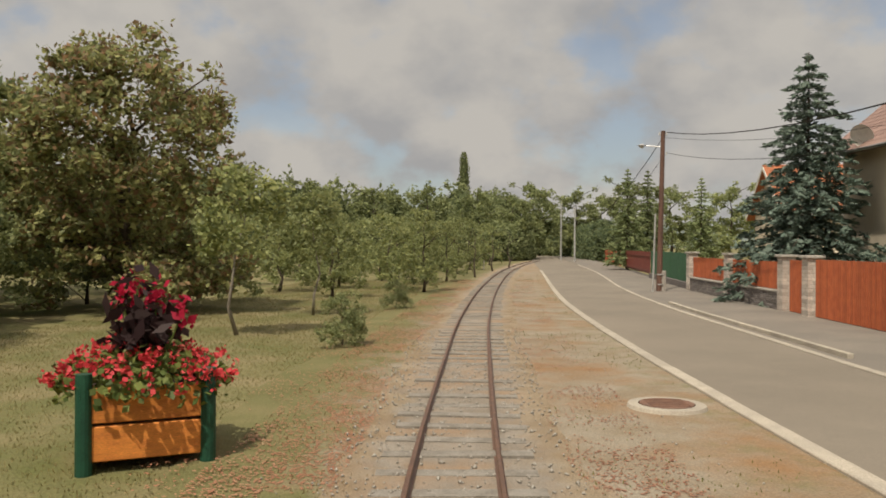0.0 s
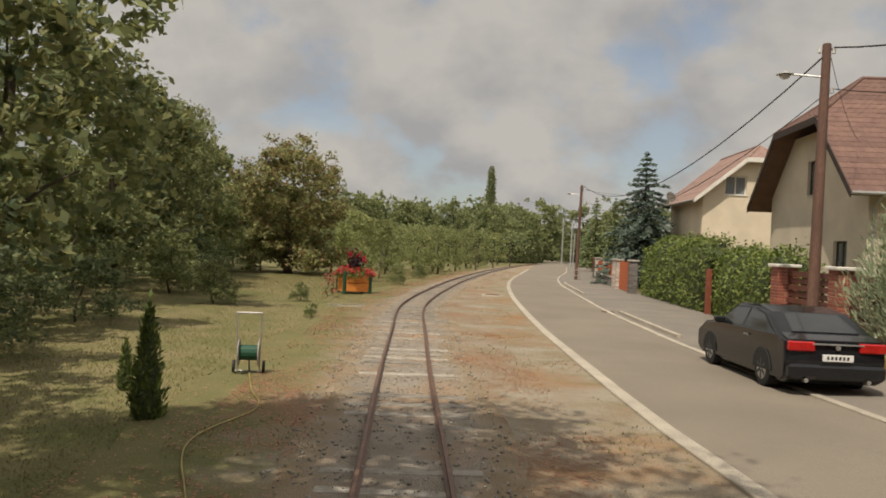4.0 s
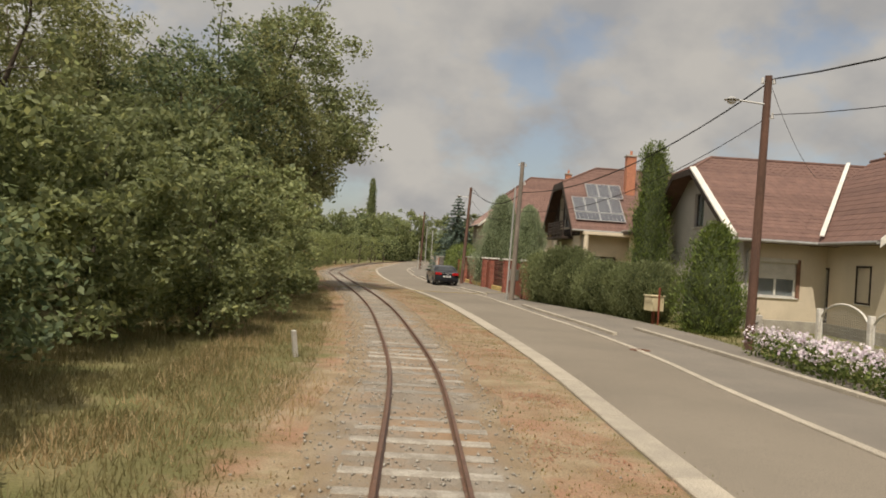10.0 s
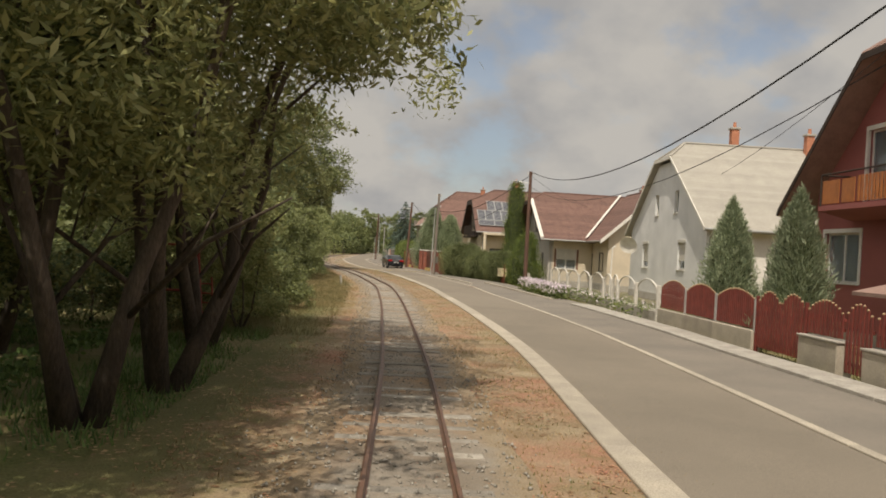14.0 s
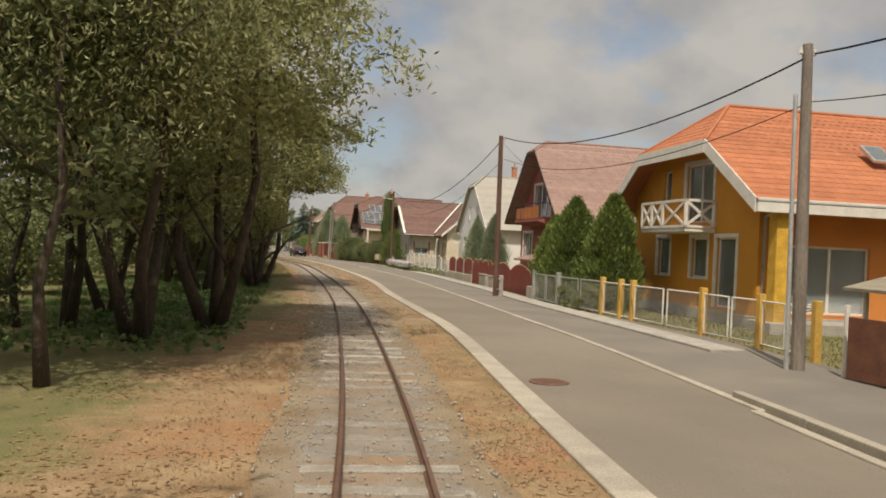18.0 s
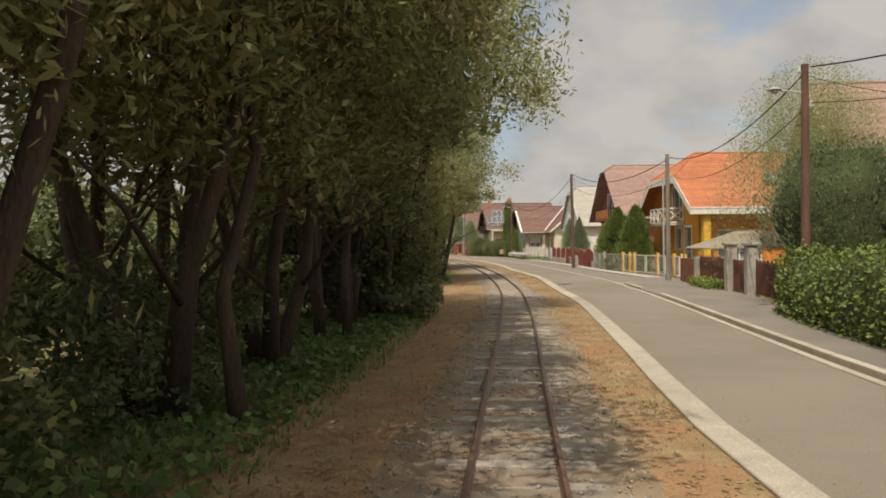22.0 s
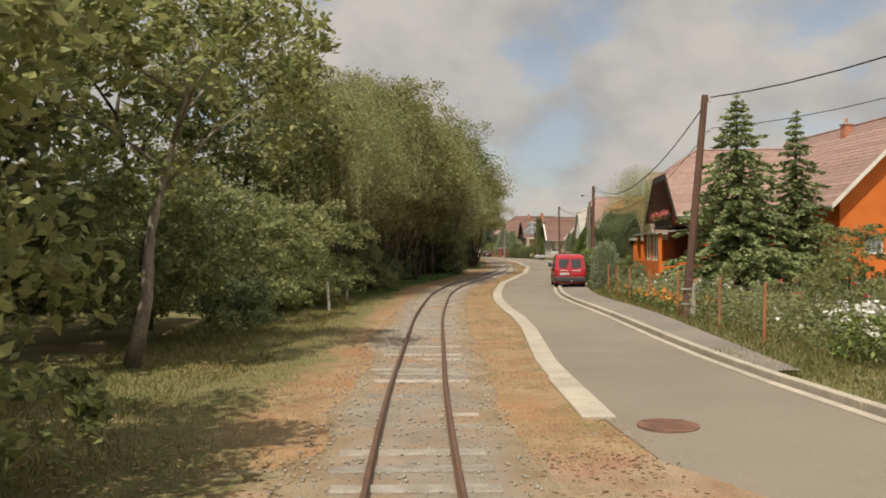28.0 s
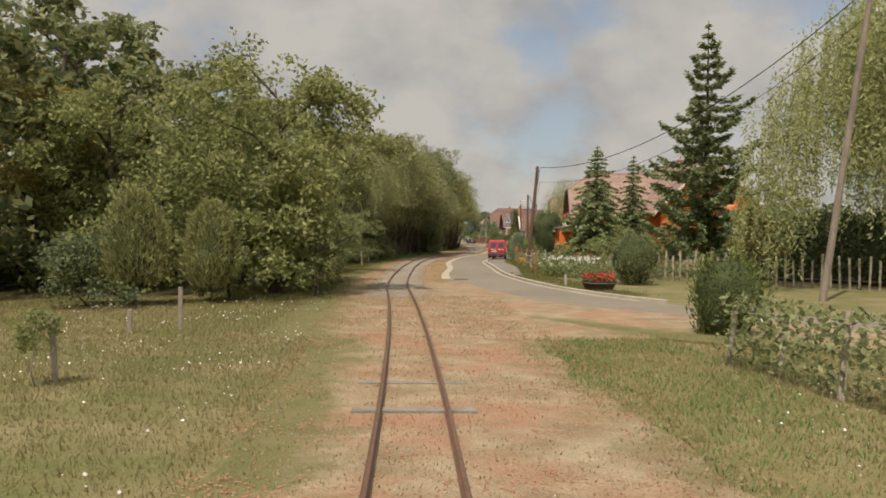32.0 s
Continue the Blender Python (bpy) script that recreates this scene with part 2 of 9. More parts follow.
def curve_points(pts, step):
    """Points at even steps along a smooth line through pts (x, y, ...)."""
    P = [Vector(p) for p in pts]
    P = [P[0] * 2 - P[1]] + P + [P[-1] * 2 - P[-2]]
    out = []
    for i in range(1, len(P) - 2):
        n = max(2, int((P[i + 1] - P[i]).length / (step / 4)))
        for k in range(n):
            t = k / n
            out.append(0.5 * ((2 * P[i]) + (P[i + 1] - P[i - 1]) * t + (2 * P[i - 1] - 5 * P[i] + 4 * P[i + 1] - P[i + 2]) * t * t
                              + (3 * P[i] - P[i - 1] - 3 * P[i + 1] + P[i + 2]) * t ** 3))
    out.append(P[-2])
    res, left = [out[0]], step
    for a, b in zip(out, out[1:]):
        d = (b - a).length
        while d >= left and d > 0:
            a = a + (b - a) * (left / d)
            res.append(a.copy())
            d = (b - a).length
            left = step
        left -= d
    return res


def side_of(line, i):
    """The unit vector to the east of a line of points, which runs from north to south, at point i."""
    a, b = line[max(i - 1, 0)], line[min(i + 1, len(line) - 1)]
    d = (b - a).to_2d().normalized()
    return Vector((-d.y, d.x))


def ribbon(name, line, profile, material, parent=None, kind="", label="", smooth=False):
    """A strip along a line; profile: (offset to the right, height) pairs."""
    vs, fs = [], []
    k = len(profile)
    for i, p in enumerate(line):
        s = side_of(line, i)
        for o, z in profile:
            vs.append((p.x + s.x * o, p.y + s.y * o, z))
    for i in range(len(line) - 1):
        for j in range(k - 1):
            a = i * k + j
            fs.append((a, a + 1, a + k + 1, a + k))
    ob = raw(name, vs, fs, material, parent, smooth=smooth)
    ob.data.flip_normals() if ob.data.polygons[0].normal.z < 0 else None
    return tagged(ob, label, "", "", kind)


def x_at(line, y):
    """The x of a line of points where it crosses y."""
    for a, b in zip(line, line[1:]):
        if (a.y - y) * (b.y - y) <= 0 and a.y != b.y:
            return a.x + (b.x - a.x) * (y - a.y) / (b.y - a.y)
    return line[0].x if abs(line[0].y - y) < abs(line[-1].y - y) else line[-1].x

# ---- the ground, the track and the road ----
TRACK = [(13.0, 110), (8.4, 85), (5.0, 62.5), (2.45, 40), (1.05, 24), (0.45, 14), (0.1, 6), (0.1, 0.0), (0.57, -6.6), (1.07, -13.2), (1.65, -20), (2.14, -26), (2.56, -32.3), (2.84, -38.7), (2.95, -45.4), (2.93, -52.2), (2.53, -58.9), (2.01, -65.7), (1.4, -72.5), (0.76, -79.4), (-0.04, -86.4), (-0.93, -93.5), (-2.05, -100.9), (-3.79, -111), (-5.13, -117.6), (-6.6, -124), (-8.17, -130.4), (-9.74, -136.6), (-11.24, -142.9), (-12.37, -149.3), (-13.12, -155.5), (-13.75, -161.8), (-14.23, -168.2), (-14.7, -175), (-14.98, -181.6), (-15.02, -188.7), (-15.12, -195.9), (-15.3, -203), (-15.57, -210.2), (-15.82, -217.5), (-16.12, -226), (-16.32, -240)]
STRIP = [(18.5, 160), (13.5, 120), (8.2, 66), (5.1, 35.5), (4.25, 24), (3.9, 14), (3.85, 5), (3.93, -2), (4.07, -7), (4.53, -16.6), (5.19, -22.6), (5.73, -30), (5.85, -36), (5.85, -43), (5.74, -50), (5.36, -56.2), (4.78, -65.3), (3.82, -76), (2.1, -87.6), (1.14, -95.6), (0.26, -102), (-1.99, -113), (-3.33, -120), (-5.31, -128), (-6.82, -133.9), (-7.77, -137.5), (-9.43, -146.4), (-10.43, -153), (-10.9, -158.6), (-11.22, -163.6), (-12.13, -170.6), (-12.45, -174.8), (-12.66, -177.6)]
KERB = [(23.5, 160), (18.5, 120), (12.6, 66), (9.1, 40.5), (7.85, 27.6), (7.45, 18), (7.2, 10), (7.05, 2.5), (7.25, -8), (7.88, -16), (8.45, -21.2), (8.7, -26.5), (8.85, -36),
        (9.0, -40.6), (8.9, -47), (8.4, -53), (7.95, -62), (7.1, -73), (5.32, -86.9), (4.24, -95), (3.15, -103.3), (2.24, -108.6), (1.0, -115), (-0.3, -120.5),
        (-2.5, -129.3), (-4.14, -136), (-6.34, -146), (-7.5, -152.5), (-8.15, -161), (-8.8, -168.3), (-9.05, -173), (-8.95, -178.5), (-8.5, -183.2), (-7.55, -187),
        (-6.0, -190.3), (-2.0, -195.5), (6.0, -203), (18, -212)]
track = curve_points([(*p, 0) for p in TRACK], 0.62)
strip = curve_points([(*p, 0) for p in STRIP], 1.0)
kerb = curve_points([(*p, 0) for p in KERB], 1.0)

M_GRASS = mat("lawn_ground", (0.165, 0.15, 0.06), (0.24, 0.195, 0.10), 0.95, 0.9, 30, 0.6, third=(0.118, 0.128, 0.04), dist=0.05)
M_SOIL = mat("dry_verge", (0.305, 0.26, 0.195), (0.245, 0.19, 0.125), 0.95, 1.1, 45, 0.6, third=(0.27, 0.155, 0.075), dist=0.03, fade=((0.142, 0.138, 0.052), (0.19, 0.165, 0.072)))
M_LITTER = mat("leaf_litter", (0.36, 0.255, 0.14), (0.25, 0.16, 0.085), 0.95, 1.7, 36, 0.6, third=(0.33, 0.18, 0.09), dist=0.04, fade=((0.142, 0.138, 0.052), (0.19, 0.165, 0.072)))
M_STRAW = mat("straw_verge", (0.38, 0.30, 0.195), (0.255, 0.18, 0.105), 0.95, 1.5, 40, 0.8, third=(0.36, 0.19, 0.12), dist=0.04, fade=((0.142, 0.138, 0.052), (0.19, 0.165, 0.072)))
M_BALLAST = mat("ballast", (0.335, 0.29, 0.235), (0.26, 0.215, 0.165), 0.95, 1.4, 60, 0.8, third=(0.36, 0.235, 0.14), dist=0.04, fade=((0.35, 0.275, 0.185), (0.26, 0.185, 0.11)))
M_STONE = mat("stone", (0.40, 0.37, 0.32), (0.27, 0.24, 0.20), 0.9, 14, 60, 0.2)
M_SLEEPER = mat("weathered_sleeper", (0.36, 0.325, 0.275), (0.25, 0.22, 0.18), 0.9, 5, 50, 0.5, jitter=0.25)
M_RAIL = mat("rusty_rail", (0.20, 0.105, 0.065), (0.14, 0.078, 0.052), 0.5, 6, 60, 0.2, metal=0.35, spec=0.5)
M_ROAD = mat("worn_asphalt", (0.222, 0.187, 0.145), (0.19, 0.161, 0.125), 0.88, 0.35, 90, 0.25, third=(0.24, 0.203, 0.158), dist=0.008)
M_PAVE = mat("pavement_asphalt", (0.225, 0.195, 0.16), (0.18, 0.158, 0.132), 0.9, 0.5, 80, 0.3, dist=0.01)
M_STRIP = mat("pale_concrete", (0.44, 0.385, 0.305), (0.36, 0.315, 0.255), 0.85, 2.2, 50, 0.25, jitter=0.1)
M_CONC = mat("grey_concrete", (0.42, 0.385, 0.33), (0.32, 0.29, 0.25), 0.9, 2.5, 35, 0.3)


def wavy(line, lo, hi, z, amp_lo, amp_hi, seed):
    """A strip between two offsets of a line whose edges wander; several rows across."""
    vs, fs, k = [], [], 7
    for i, p in enumerate(line):
        s = side_of(line, i)
        a = lo + amp_lo * (noise.noise(Vector((i * 0.11, seed, 0))) + 0.5 * noise.noise(Vector((i * 0.43, seed, 3))))
        b = hi + amp_hi * (noise.noise(Vector((i * 0.11, seed, 7))) + 0.5 * noise.noise(Vector((i * 0.43, seed, 9))))
        for j in range(k):
            o = a + (b - a) * (0, 0.14, 0.28, 0.5, 0.72, 0.86, 1)[j]
            edge = -0.09 if i in (0, len(line) - 1) else -0.03 if j in (0, k - 1) else 0.0
            vs.append((p.x + s.x * o, p.y + s.y * o, z + edge))
    for i in range(len(line) - 1):
        for j in range(k - 1):
            a = i * k + j
            fs.append((a, a + k, a + k + 1, a + 1))
    return vs, fs


def worn(ob, rim):
    """How far each row across a strip is clear of what grows in from its rims."""
    me = ob.data
    at = me.attributes.new("worn", 'FLOAT', 'POINT')
    row = (0.0, 0.32, 0.62, 0.8, 0.62, 0.32 + rim * 0.5, rim)
    at.data.foreach_set("value", np.array(row * (len(me.vertices) // 7), np.float32))
    return ob


def ground_sheet():
    xs = [-1500, -300, -120] + list(range(-60, 61, 4)) + [120, 300, 1500]
    ys = [-1500, -500, -320] + list(range(-260, 141, 4)) + [240, 500, 1500]
    vs = []
    for y in ys:
        for x in xs:
            tx = x_at(track, max(min(y, 108), -238))
            far = min(1.0, max(0.0, (abs(x - tx) - 20) / 20))
            z = -0.05 - 0.04 * noise.noise(Vector((x * 0.07, y * 0.07, 0))) * (0.4 + far)
            vs.append((x, y, z))
    n = len(xs)
    fs = [(j * n + i, j * n + i + 1, (j + 1) * n + i + 1, (j + 1) * n + i) for j in range(len(ys) - 1) for i in range(n - 1)]
    return tagged(raw("ground", vs, fs, M_GRASS, smooth=True), "", "", "", "structure")


ground_sheet()
def distant_hills():
    vs, fs, n = [], [], 60
    for i in range(n + 1):
        x = -900 + 1800 * i / n
        h = 34 + 26 * noise.noise(Vector((x * 0.004, 3.1, 0))) + 6 * noise.noise(Vector((x * 0.02, 7, 0)))
        vs += [(x, 960, -2), (x, 1010, h * 0.75), (x, 1080, h), (x, 1200, -2)]
    for i in range(n):
        for k in range(3):
            a = i * 4 + k
            fs.append((a, a + 1, a + 5, a + 4))
    return tagged(raw("backdrop_hills", vs, fs, mat("wooded_hills", (0.12, 0.15, 0.13), (0.16, 0.18, 0.16), 1.0, 0.02, 0.3, 0.0), smooth=True), "", "", "", "structure")


distant_hills()
cut = lambda line, y0, y1: [p for p in line if y0 <= p.y <= y1]
for nm, y0, y1, lo, hi, z, m, al, ah, sd in (
        ("verge_north", -24, 110, -2.9, 4.6, 0.006, M_SOIL, 0.5, 0.2, 1.0),
        ("verge_middle", -100, -23, -3.1, 3.3, 0.004, M_STRAW, 0.6, 0.2, 2.0),
        ("verge_woods", -150, -99, -4.6, 3.0, 0.006, M_LITTER, 0.8, 0.2, 3.0),
        ("verge_wood_edge", -178, -149, -3.0, 3.0, 0.012, M_LITTER, 0.6, 0.2, 6.0),
        ("verge_south", -197.5, -177, -3.2, 4.6, 0.004, M_STRAW, 0.7, 1.3, 4.0),
        ("verge_meadow", -240, -196.5, -1.9, 2.5, 0.011, M_STRAW, 0.6, 0.7, 7.0)):
    v, f = wavy(cut(track, y0, y1), lo, hi, z, al, ah, sd)
    tagged(worn(raw(nm, v, f, m, smooth=True), 0.45), "", "", "", "structure")
v, f = wavy(cut(track, -187, 110), -1.35, 1.35, 0.018, 0.4, 0.4, 8.0)
tagged(worn(raw("ballast_bed", v, f, M_BALLAST, smooth=True), 0.0), "", "", "", "structure")

apron = curve_points([(-12.6, -176, 0), (-12.2, -184, 0), (-11.4, -189.2, 0), (-9.4, -192.4, 0), (-6.8, -195.4, 0), (-2.2, -200, 0), (5, -207, 0)], 0.62)
v, f = wavy(apron, -3.2, 2.2, 0.002, 0.9, 0.3, 5.0)
tagged(worn(raw("dirt_apron", v, f, M_STRAW, smooth=True), 0.5), "", "", "", "structure")

# rails with foot, web and head
RAIL_PROFILE = [(-0.042, 0.03), (-0.042, 0.04), (-0.01, 0.05), (-0.01, 0.082), (-0.022, 0.088), (-0.022, 0.106), (-0.017, 0.111), (0.017, 0.111),
                (0.022, 0.106), (0.022, 0.088), (0.01, 0.082), (0.01, 0.05), (0.042, 0.04), (0.042, 0.03)]
railway = thing("railway_track", 0, 0, 0, 0, "narrow gauge railway track with rusty rails on gravel ballast", "railway track")
for off in (-0.405, 0.405):
    r = ribbon("rail", track, [(off + a, b) for a, b in RAIL_PROFILE], M_RAIL, railway, label="rusty steel rail")


def sleeper_mesh(n):
    bm = box(-0.74 - 0.03 * (n % 3), 0.75 + 0.02 * (n % 4), -0.095, 0.095, -0.06, 0.036 - 0.004 * n, 0.012)
    for v in bm.verts:
        v.co += Vector((0, 0.012, 0.006)) * noise.noise(v.co * 3 + Vector((n * 5, 0, 0)))
    return bm


kinds = []
count = 0
rng = random.Random(5)
far_bm = bmesh.new()
for i in range(2, len(track) - 2):
    p = track[i]
    if p.y > 75:
        continue
    s = side_of(track, i)
    turn = math.degrees(math.atan2(s.y, s.x)) + rng.uniform(-1.6, 1.6)
    sink = rng.choice((0.006, 0.004, 0, -0.006, -0.012, -0.02)) - (0.055 if p.y < -184 and rng.random() < 0.96 else 0)
    m = pose(p.x + s.x * rng.uniform(-0.04, 0.04), p.y, 0.002 + sink, 0, rng.uniform(-0.8, 0.8), turn)
    if -190 < p.y < -4:
        if len(kinds) < 6:
            o = part("sleeper", sleeper_mesh(len(kinds)), M_SLEEPER, railway)
            o.matrix_basis = m
            kinds.append(o)
        else:
            again(kinds[rng.randrange(6)], "sleeper", m, railway)
    else:
        add_box(far_bm, -0.75, 0.75, -0.1, 0.1, -0.06, 0.034, 0.0, m)
tagged(part("sleeper", far_bm, M_SLEEPER, railway), "", "", "", "stuff")


def quick_mesh(name, verts, faces, material, parent=None, kind=""):
    """A large mesh from arrays; all faces have the same number of corners."""
    me = bpy.data.meshes.new(name)
    nv, nf, k = len(verts), len(faces), faces.shape[1]
    me.vertices.add(nv)
    me.vertices.foreach_set("co", np.ascontiguousarray(verts, dtype=np.float32).ravel())
    me.loops.add(nf * k)
    me.loops.foreach_set("vertex_index", np.ascontiguousarray(faces, dtype=np.int32).ravel())
    me.polygons.add(nf)
    me.polygons.foreach_set("loop_start", np.arange(0, nf * k, k, dtype=np.int32))
    me.update(calc_edges=True)
    me.materials.append(material)
    ob = new(name, me)
    if parent:
        ob.parent = parent
    if kind:
        ob["kind"] = kind
    return ob


def along(line, n, lo, hi, g):
    """n random places beside a line, between two offsets: x, y."""
    t = g.random(n) * (len(line) - 1.001)
    i = t.astype(int)
    P = np.array([(p.x, p.y) for p in line])
    S = np.array([tuple(side_of(line, k)) for k in range(len(line))])
    base = P[i] + (P[i + 1] - P[i]) * (t - i)[:, None]
    o = lo + (hi - lo) * g.random(n)
    return base + S[i] * o[:, None]


def pebbles(name, xy, r0, r1, z, material, g):
    n = len(xy)
    base = np.array([(1, 0, 0), (-0.5, 0.87, 0), (-0.5, -0.87, 0), (0, 0, 0.9), (0, 0, -0.6)])
    fc = np.array([(0, 1, 3), (1, 2, 3), (2, 0, 3), (1, 0, 4), (2, 1, 4), (0, 2, 4)])
    r = (r0 + (r1 - r0) * g.random(n) ** 2)[:, None, None]
    jit = base[None] * (0.7 + 0.6 * g.random((n, 5, 3)))
    a = g.random(n) * 6.283
    c, s = np.cos(a)[:, None], np.sin(a)[:, None]
    v = np.stack([jit[..., 0] * c - jit[..., 1] * s, jit[..., 0] * s + jit[..., 1] * c, jit[..., 2]], 2) * r
    v[..., 0] += xy[:, 0, None]
    v[..., 1] += xy[:, 1, None]
    v[..., 2] += z
    f = fc[None] + 5 * np.arange(n)[:, None, None]
    return quick_mesh(name, v.reshape(-1, 3), f.reshape(-1, 3), material, None, "stuff")


g = np.random.default_rng(11)
pebbles("ballast_stones", along(cut(track, -188, 20), 30000, -1.25, 1.15, g), 0.01, 0.032, 0.026, M_STONE, g)
pebbles("verge_stones", along(cut(track, -215, 30), 9000, -1.9, 3.0, g), 0.006, 0.022, 0.01, M_STONE, g)


def dead_leaves(name, xy, size, z, material, g):
    n = len(xy)
    q = np.array([(-1, 0, 0), (0, -0.55, 0.12), (1, 0, 0.05), (0, 0.55, 0.1)])
    a = g.random(n) * 6.283
    c, s = np.cos(a)[:, None], np.sin(a)[:, None]
    k = (size * (0.5 + g.random(n)))[:, None]
    v = np.stack([(q[:, 0] * c - q[:, 1] * s) * k + xy[:, 0, None], (q[:, 0] * s + q[:, 1] * c) * k + xy[:, 1, None],
                  z + q[:, 2] * k * (1.2 * g.random((n, 1)))], 2)
    return quick_mesh(name, v.reshape(-1, 3), np.arange(4 * n).reshape(n, 4), material, None, "stuff")


# ---- road, kerb strips and pavement ----
def road_sheet():
    vs, fs = [], []
    rows = [p for p in strip if p.y > -173]
    for p in rows:
        xr = x_at(kerb, p.y)
        for k in range(5):
            vs.append((p.x + (xr - p.x) * k / 4, p.y, 0.02 + 0.02 * math.sin(math.pi * k / 4)))
    for i in range(len(rows) - 1):
        for k in range(4):
            a = i * 5 + k
            fs.append((a, a + 5, a + 6, a + 1))
    # the bend away to the side street
    south = curve_points([(-12.3, -173.2, 0), (-12.45, -174.8, 0), (-12.3, -180.5, 0), (-11.75, -184, 0), (-11.0, -188.3, 0), (-9.2, -191.2, 0), (-6.6, -194, 0), (-2, -198.6, 0), (6, -206.5, 0), (16, -216, 0)], 1.0)
    north = [p for p in kerb if p.y < -173]
    n = 45
    ev = lambda line, t: line[min(int(t * (len(line) - 1)), len(line) - 1)]
    base = len(vs)
    for i in range(n + 1):
        a, b = ev(south, i / n), ev(north, i / n)
        for k in range(5):
            q = a.lerp(b, k / 4)
            if i == 0:
                vs.append(vs[base - 5 + k])
                continue
            vs.append((q.x, q.y, (-0.06 if i > 4 else 0.012) if k == 0 else 0.02 + 0.02 * math.sin(math.pi * k / 4)))
    for i in range(n):
        for k in range(4):
            a = base + i * 5 + k
            fs.append((a, a + 5, a + 6, a + 1))
    return tagged(raw("road", vs, fs, M_ROAD, smooth=True), "worn grey asphalt village street", "road", "", "structure")


road = road_sheet()
strip_band = thing("kerb_strip", 0, 0, 0, 0, "pale concrete edging strip beside the asphalt street", "kerb", "", "structure")
rng = random.Random(8)


def edging(line, off, width, parent, name, step, z0, z1, y_from, y_to, m=None, gaps=()):
    """Concrete edging laid in lengths with open joints."""
    i = 0
    while i + step < len(line):
        a, b = line[i], line[i + step]
        i += step
        if not (y_from > a.y > y_to) or any(g0 > a.y > g1 for g0, g1 in gaps):
            continue
        d = (b - a).to_2d()
        L = d.length
        ang = math.degrees(math.atan2(d.y, d.x)) - 90
        s = Vector((-d.y, d.x)).normalized()
        c = (a + b) / 2
        o = part(name, box(-width / 2, width / 2, -L / 2 + 0.008, L / 2 - 0.008, z0, z1, 0.012), m or M_STRIP, parent)
        o.matrix_basis = pose(c.x + s.x * off, c.y + s.y * off, rng.uniform(-0.004, 0.004), 0, rng.uniform(-0.5, 0.5), ang)


edging(strip, 0.0, 0.22, strip_band, "edging_slab", 3, -0.1, 0.045, 70, -30)
edging(strip, 0.0, 0.38, strip_band, "edging_slab", 3, -0.1, 0.045, -30, -171)
edging(strip, 0.0, 0.42, strip_band, "edging_slab", 1, -0.1, 0.045, -171.6, -174.6)
kerb_band = thing("kerb_line", 0, 0, 0, 0, "pale concrete channel and low kerb between street and pavement", "kerb", "", "structure")
edging(kerb, -0.05, 0.16, kerb_band, "channel_slab", 3, -0.1, 0.05, 90, -109)
edging(kerb, -0.2, 0.15, kerb_band, "channel_slab", 3, -0.1, 0.05, -109, -188)
edging(kerb, 0.30, 0.12, kerb_band, "kerb_stone", 2, -0.1, 0.13, 30, -21, gaps=((16, 4), (-4, -16)))
edging(kerb, 0.46, 0.14, kerb_band, "kerb_stone", 2, -0.1, 0.13, -30, -41)
edging(kerb, 0.04, 0.16, kerb_band, "kerb_stone", 2, -0.1, 0.14, -109, -188, gaps=((-113, -117),))
PAVE_OUT = [(28, 160), (22.5, 120), (16, 66), (12.3, 40), (11.7, 28), (11.4, 20), (11.0, 8), (10.6, -4), (10.6, -12), (11.0, -19), (10.4, -25), (11.0, -29), (12.2, -35),
            (12.6, -42), (11.9, -50), (11.4, -60), (10.6, -68), (8.9, -78), (7.9, -88), (7.4, -95), (7.3, -101), (6.3, -108), (5.2, -112), (3.7, -118), (1.5, -124.5),
            (-1.5, -134), (-4.4, -144), (-5.9, -152), (-6.5, -160), (-7.6, -168), (-8.3, -173)]
pave_out = curve_points([(*p, 0) for p in PAVE_OUT], 1.0)


footway_line = curve_points([(10.45, -58, 0), (10.1, -64, 0), (9.5, -70.4, 0), (8.8, -75.5, 0), (8.05, -82.2, 0), (7.3, -87, 0), (6.6, -91.4, 0), (5.85, -98, 0), (5.17, -104.2, 0), (4.75, -107.4, 0)], 1.0)
inner_kerb = curve_points([(10.85, -40.8, 0), (10.78, -46.3, 0), (10.6, -52, 0), (10.45, -58.6, 0)], 1.0)
edging(inner_kerb, 0.0, 0.16, kerb_band, "kerb_stone", 2, -0.1, 0.15, -40, -59)
footway = thing("footway", 0, 0, 0, 0, "narrow pale concrete footway beside the garden fences", "pavement", "", "structure")
edging(footway_line, 0.42, 0.84, footway, "footway_slab", 2, -0.1, 0.13, -58.5, -107.5, M_CONC)


def pavement_sheet():
    vs, fs = [], []
    rows = [p for p in kerb if p.y > -173]
    for p in rows:
        xr = x_at(pave_out, p.y)
        for k in range(4):
            vs.append((p.x + 0.05 + (xr - p.x - 0.05) * k / 3, p.y, 0.03 + 0.03 * min(k, 1) + (0.01 if k == 2 else 0)))
    for i in range(len(rows) - 1):
        for k in range(3):
            a = i * 4 + k
            fs.append((a, a + 4, a + 5, a + 1))
    return tagged(raw("pavement", vs, fs, M_PAVE, smooth=True), "narrow patched asphalt pavement", "pavement", "", "structure")


pavement_sheet()

# ---- houses ----
def plaster(name, a, b=None):
    return mat(name, a, b or tuple(c * 0.86 for c in a), 0.9, 0.8, 60, 0.12, dist=0.01)


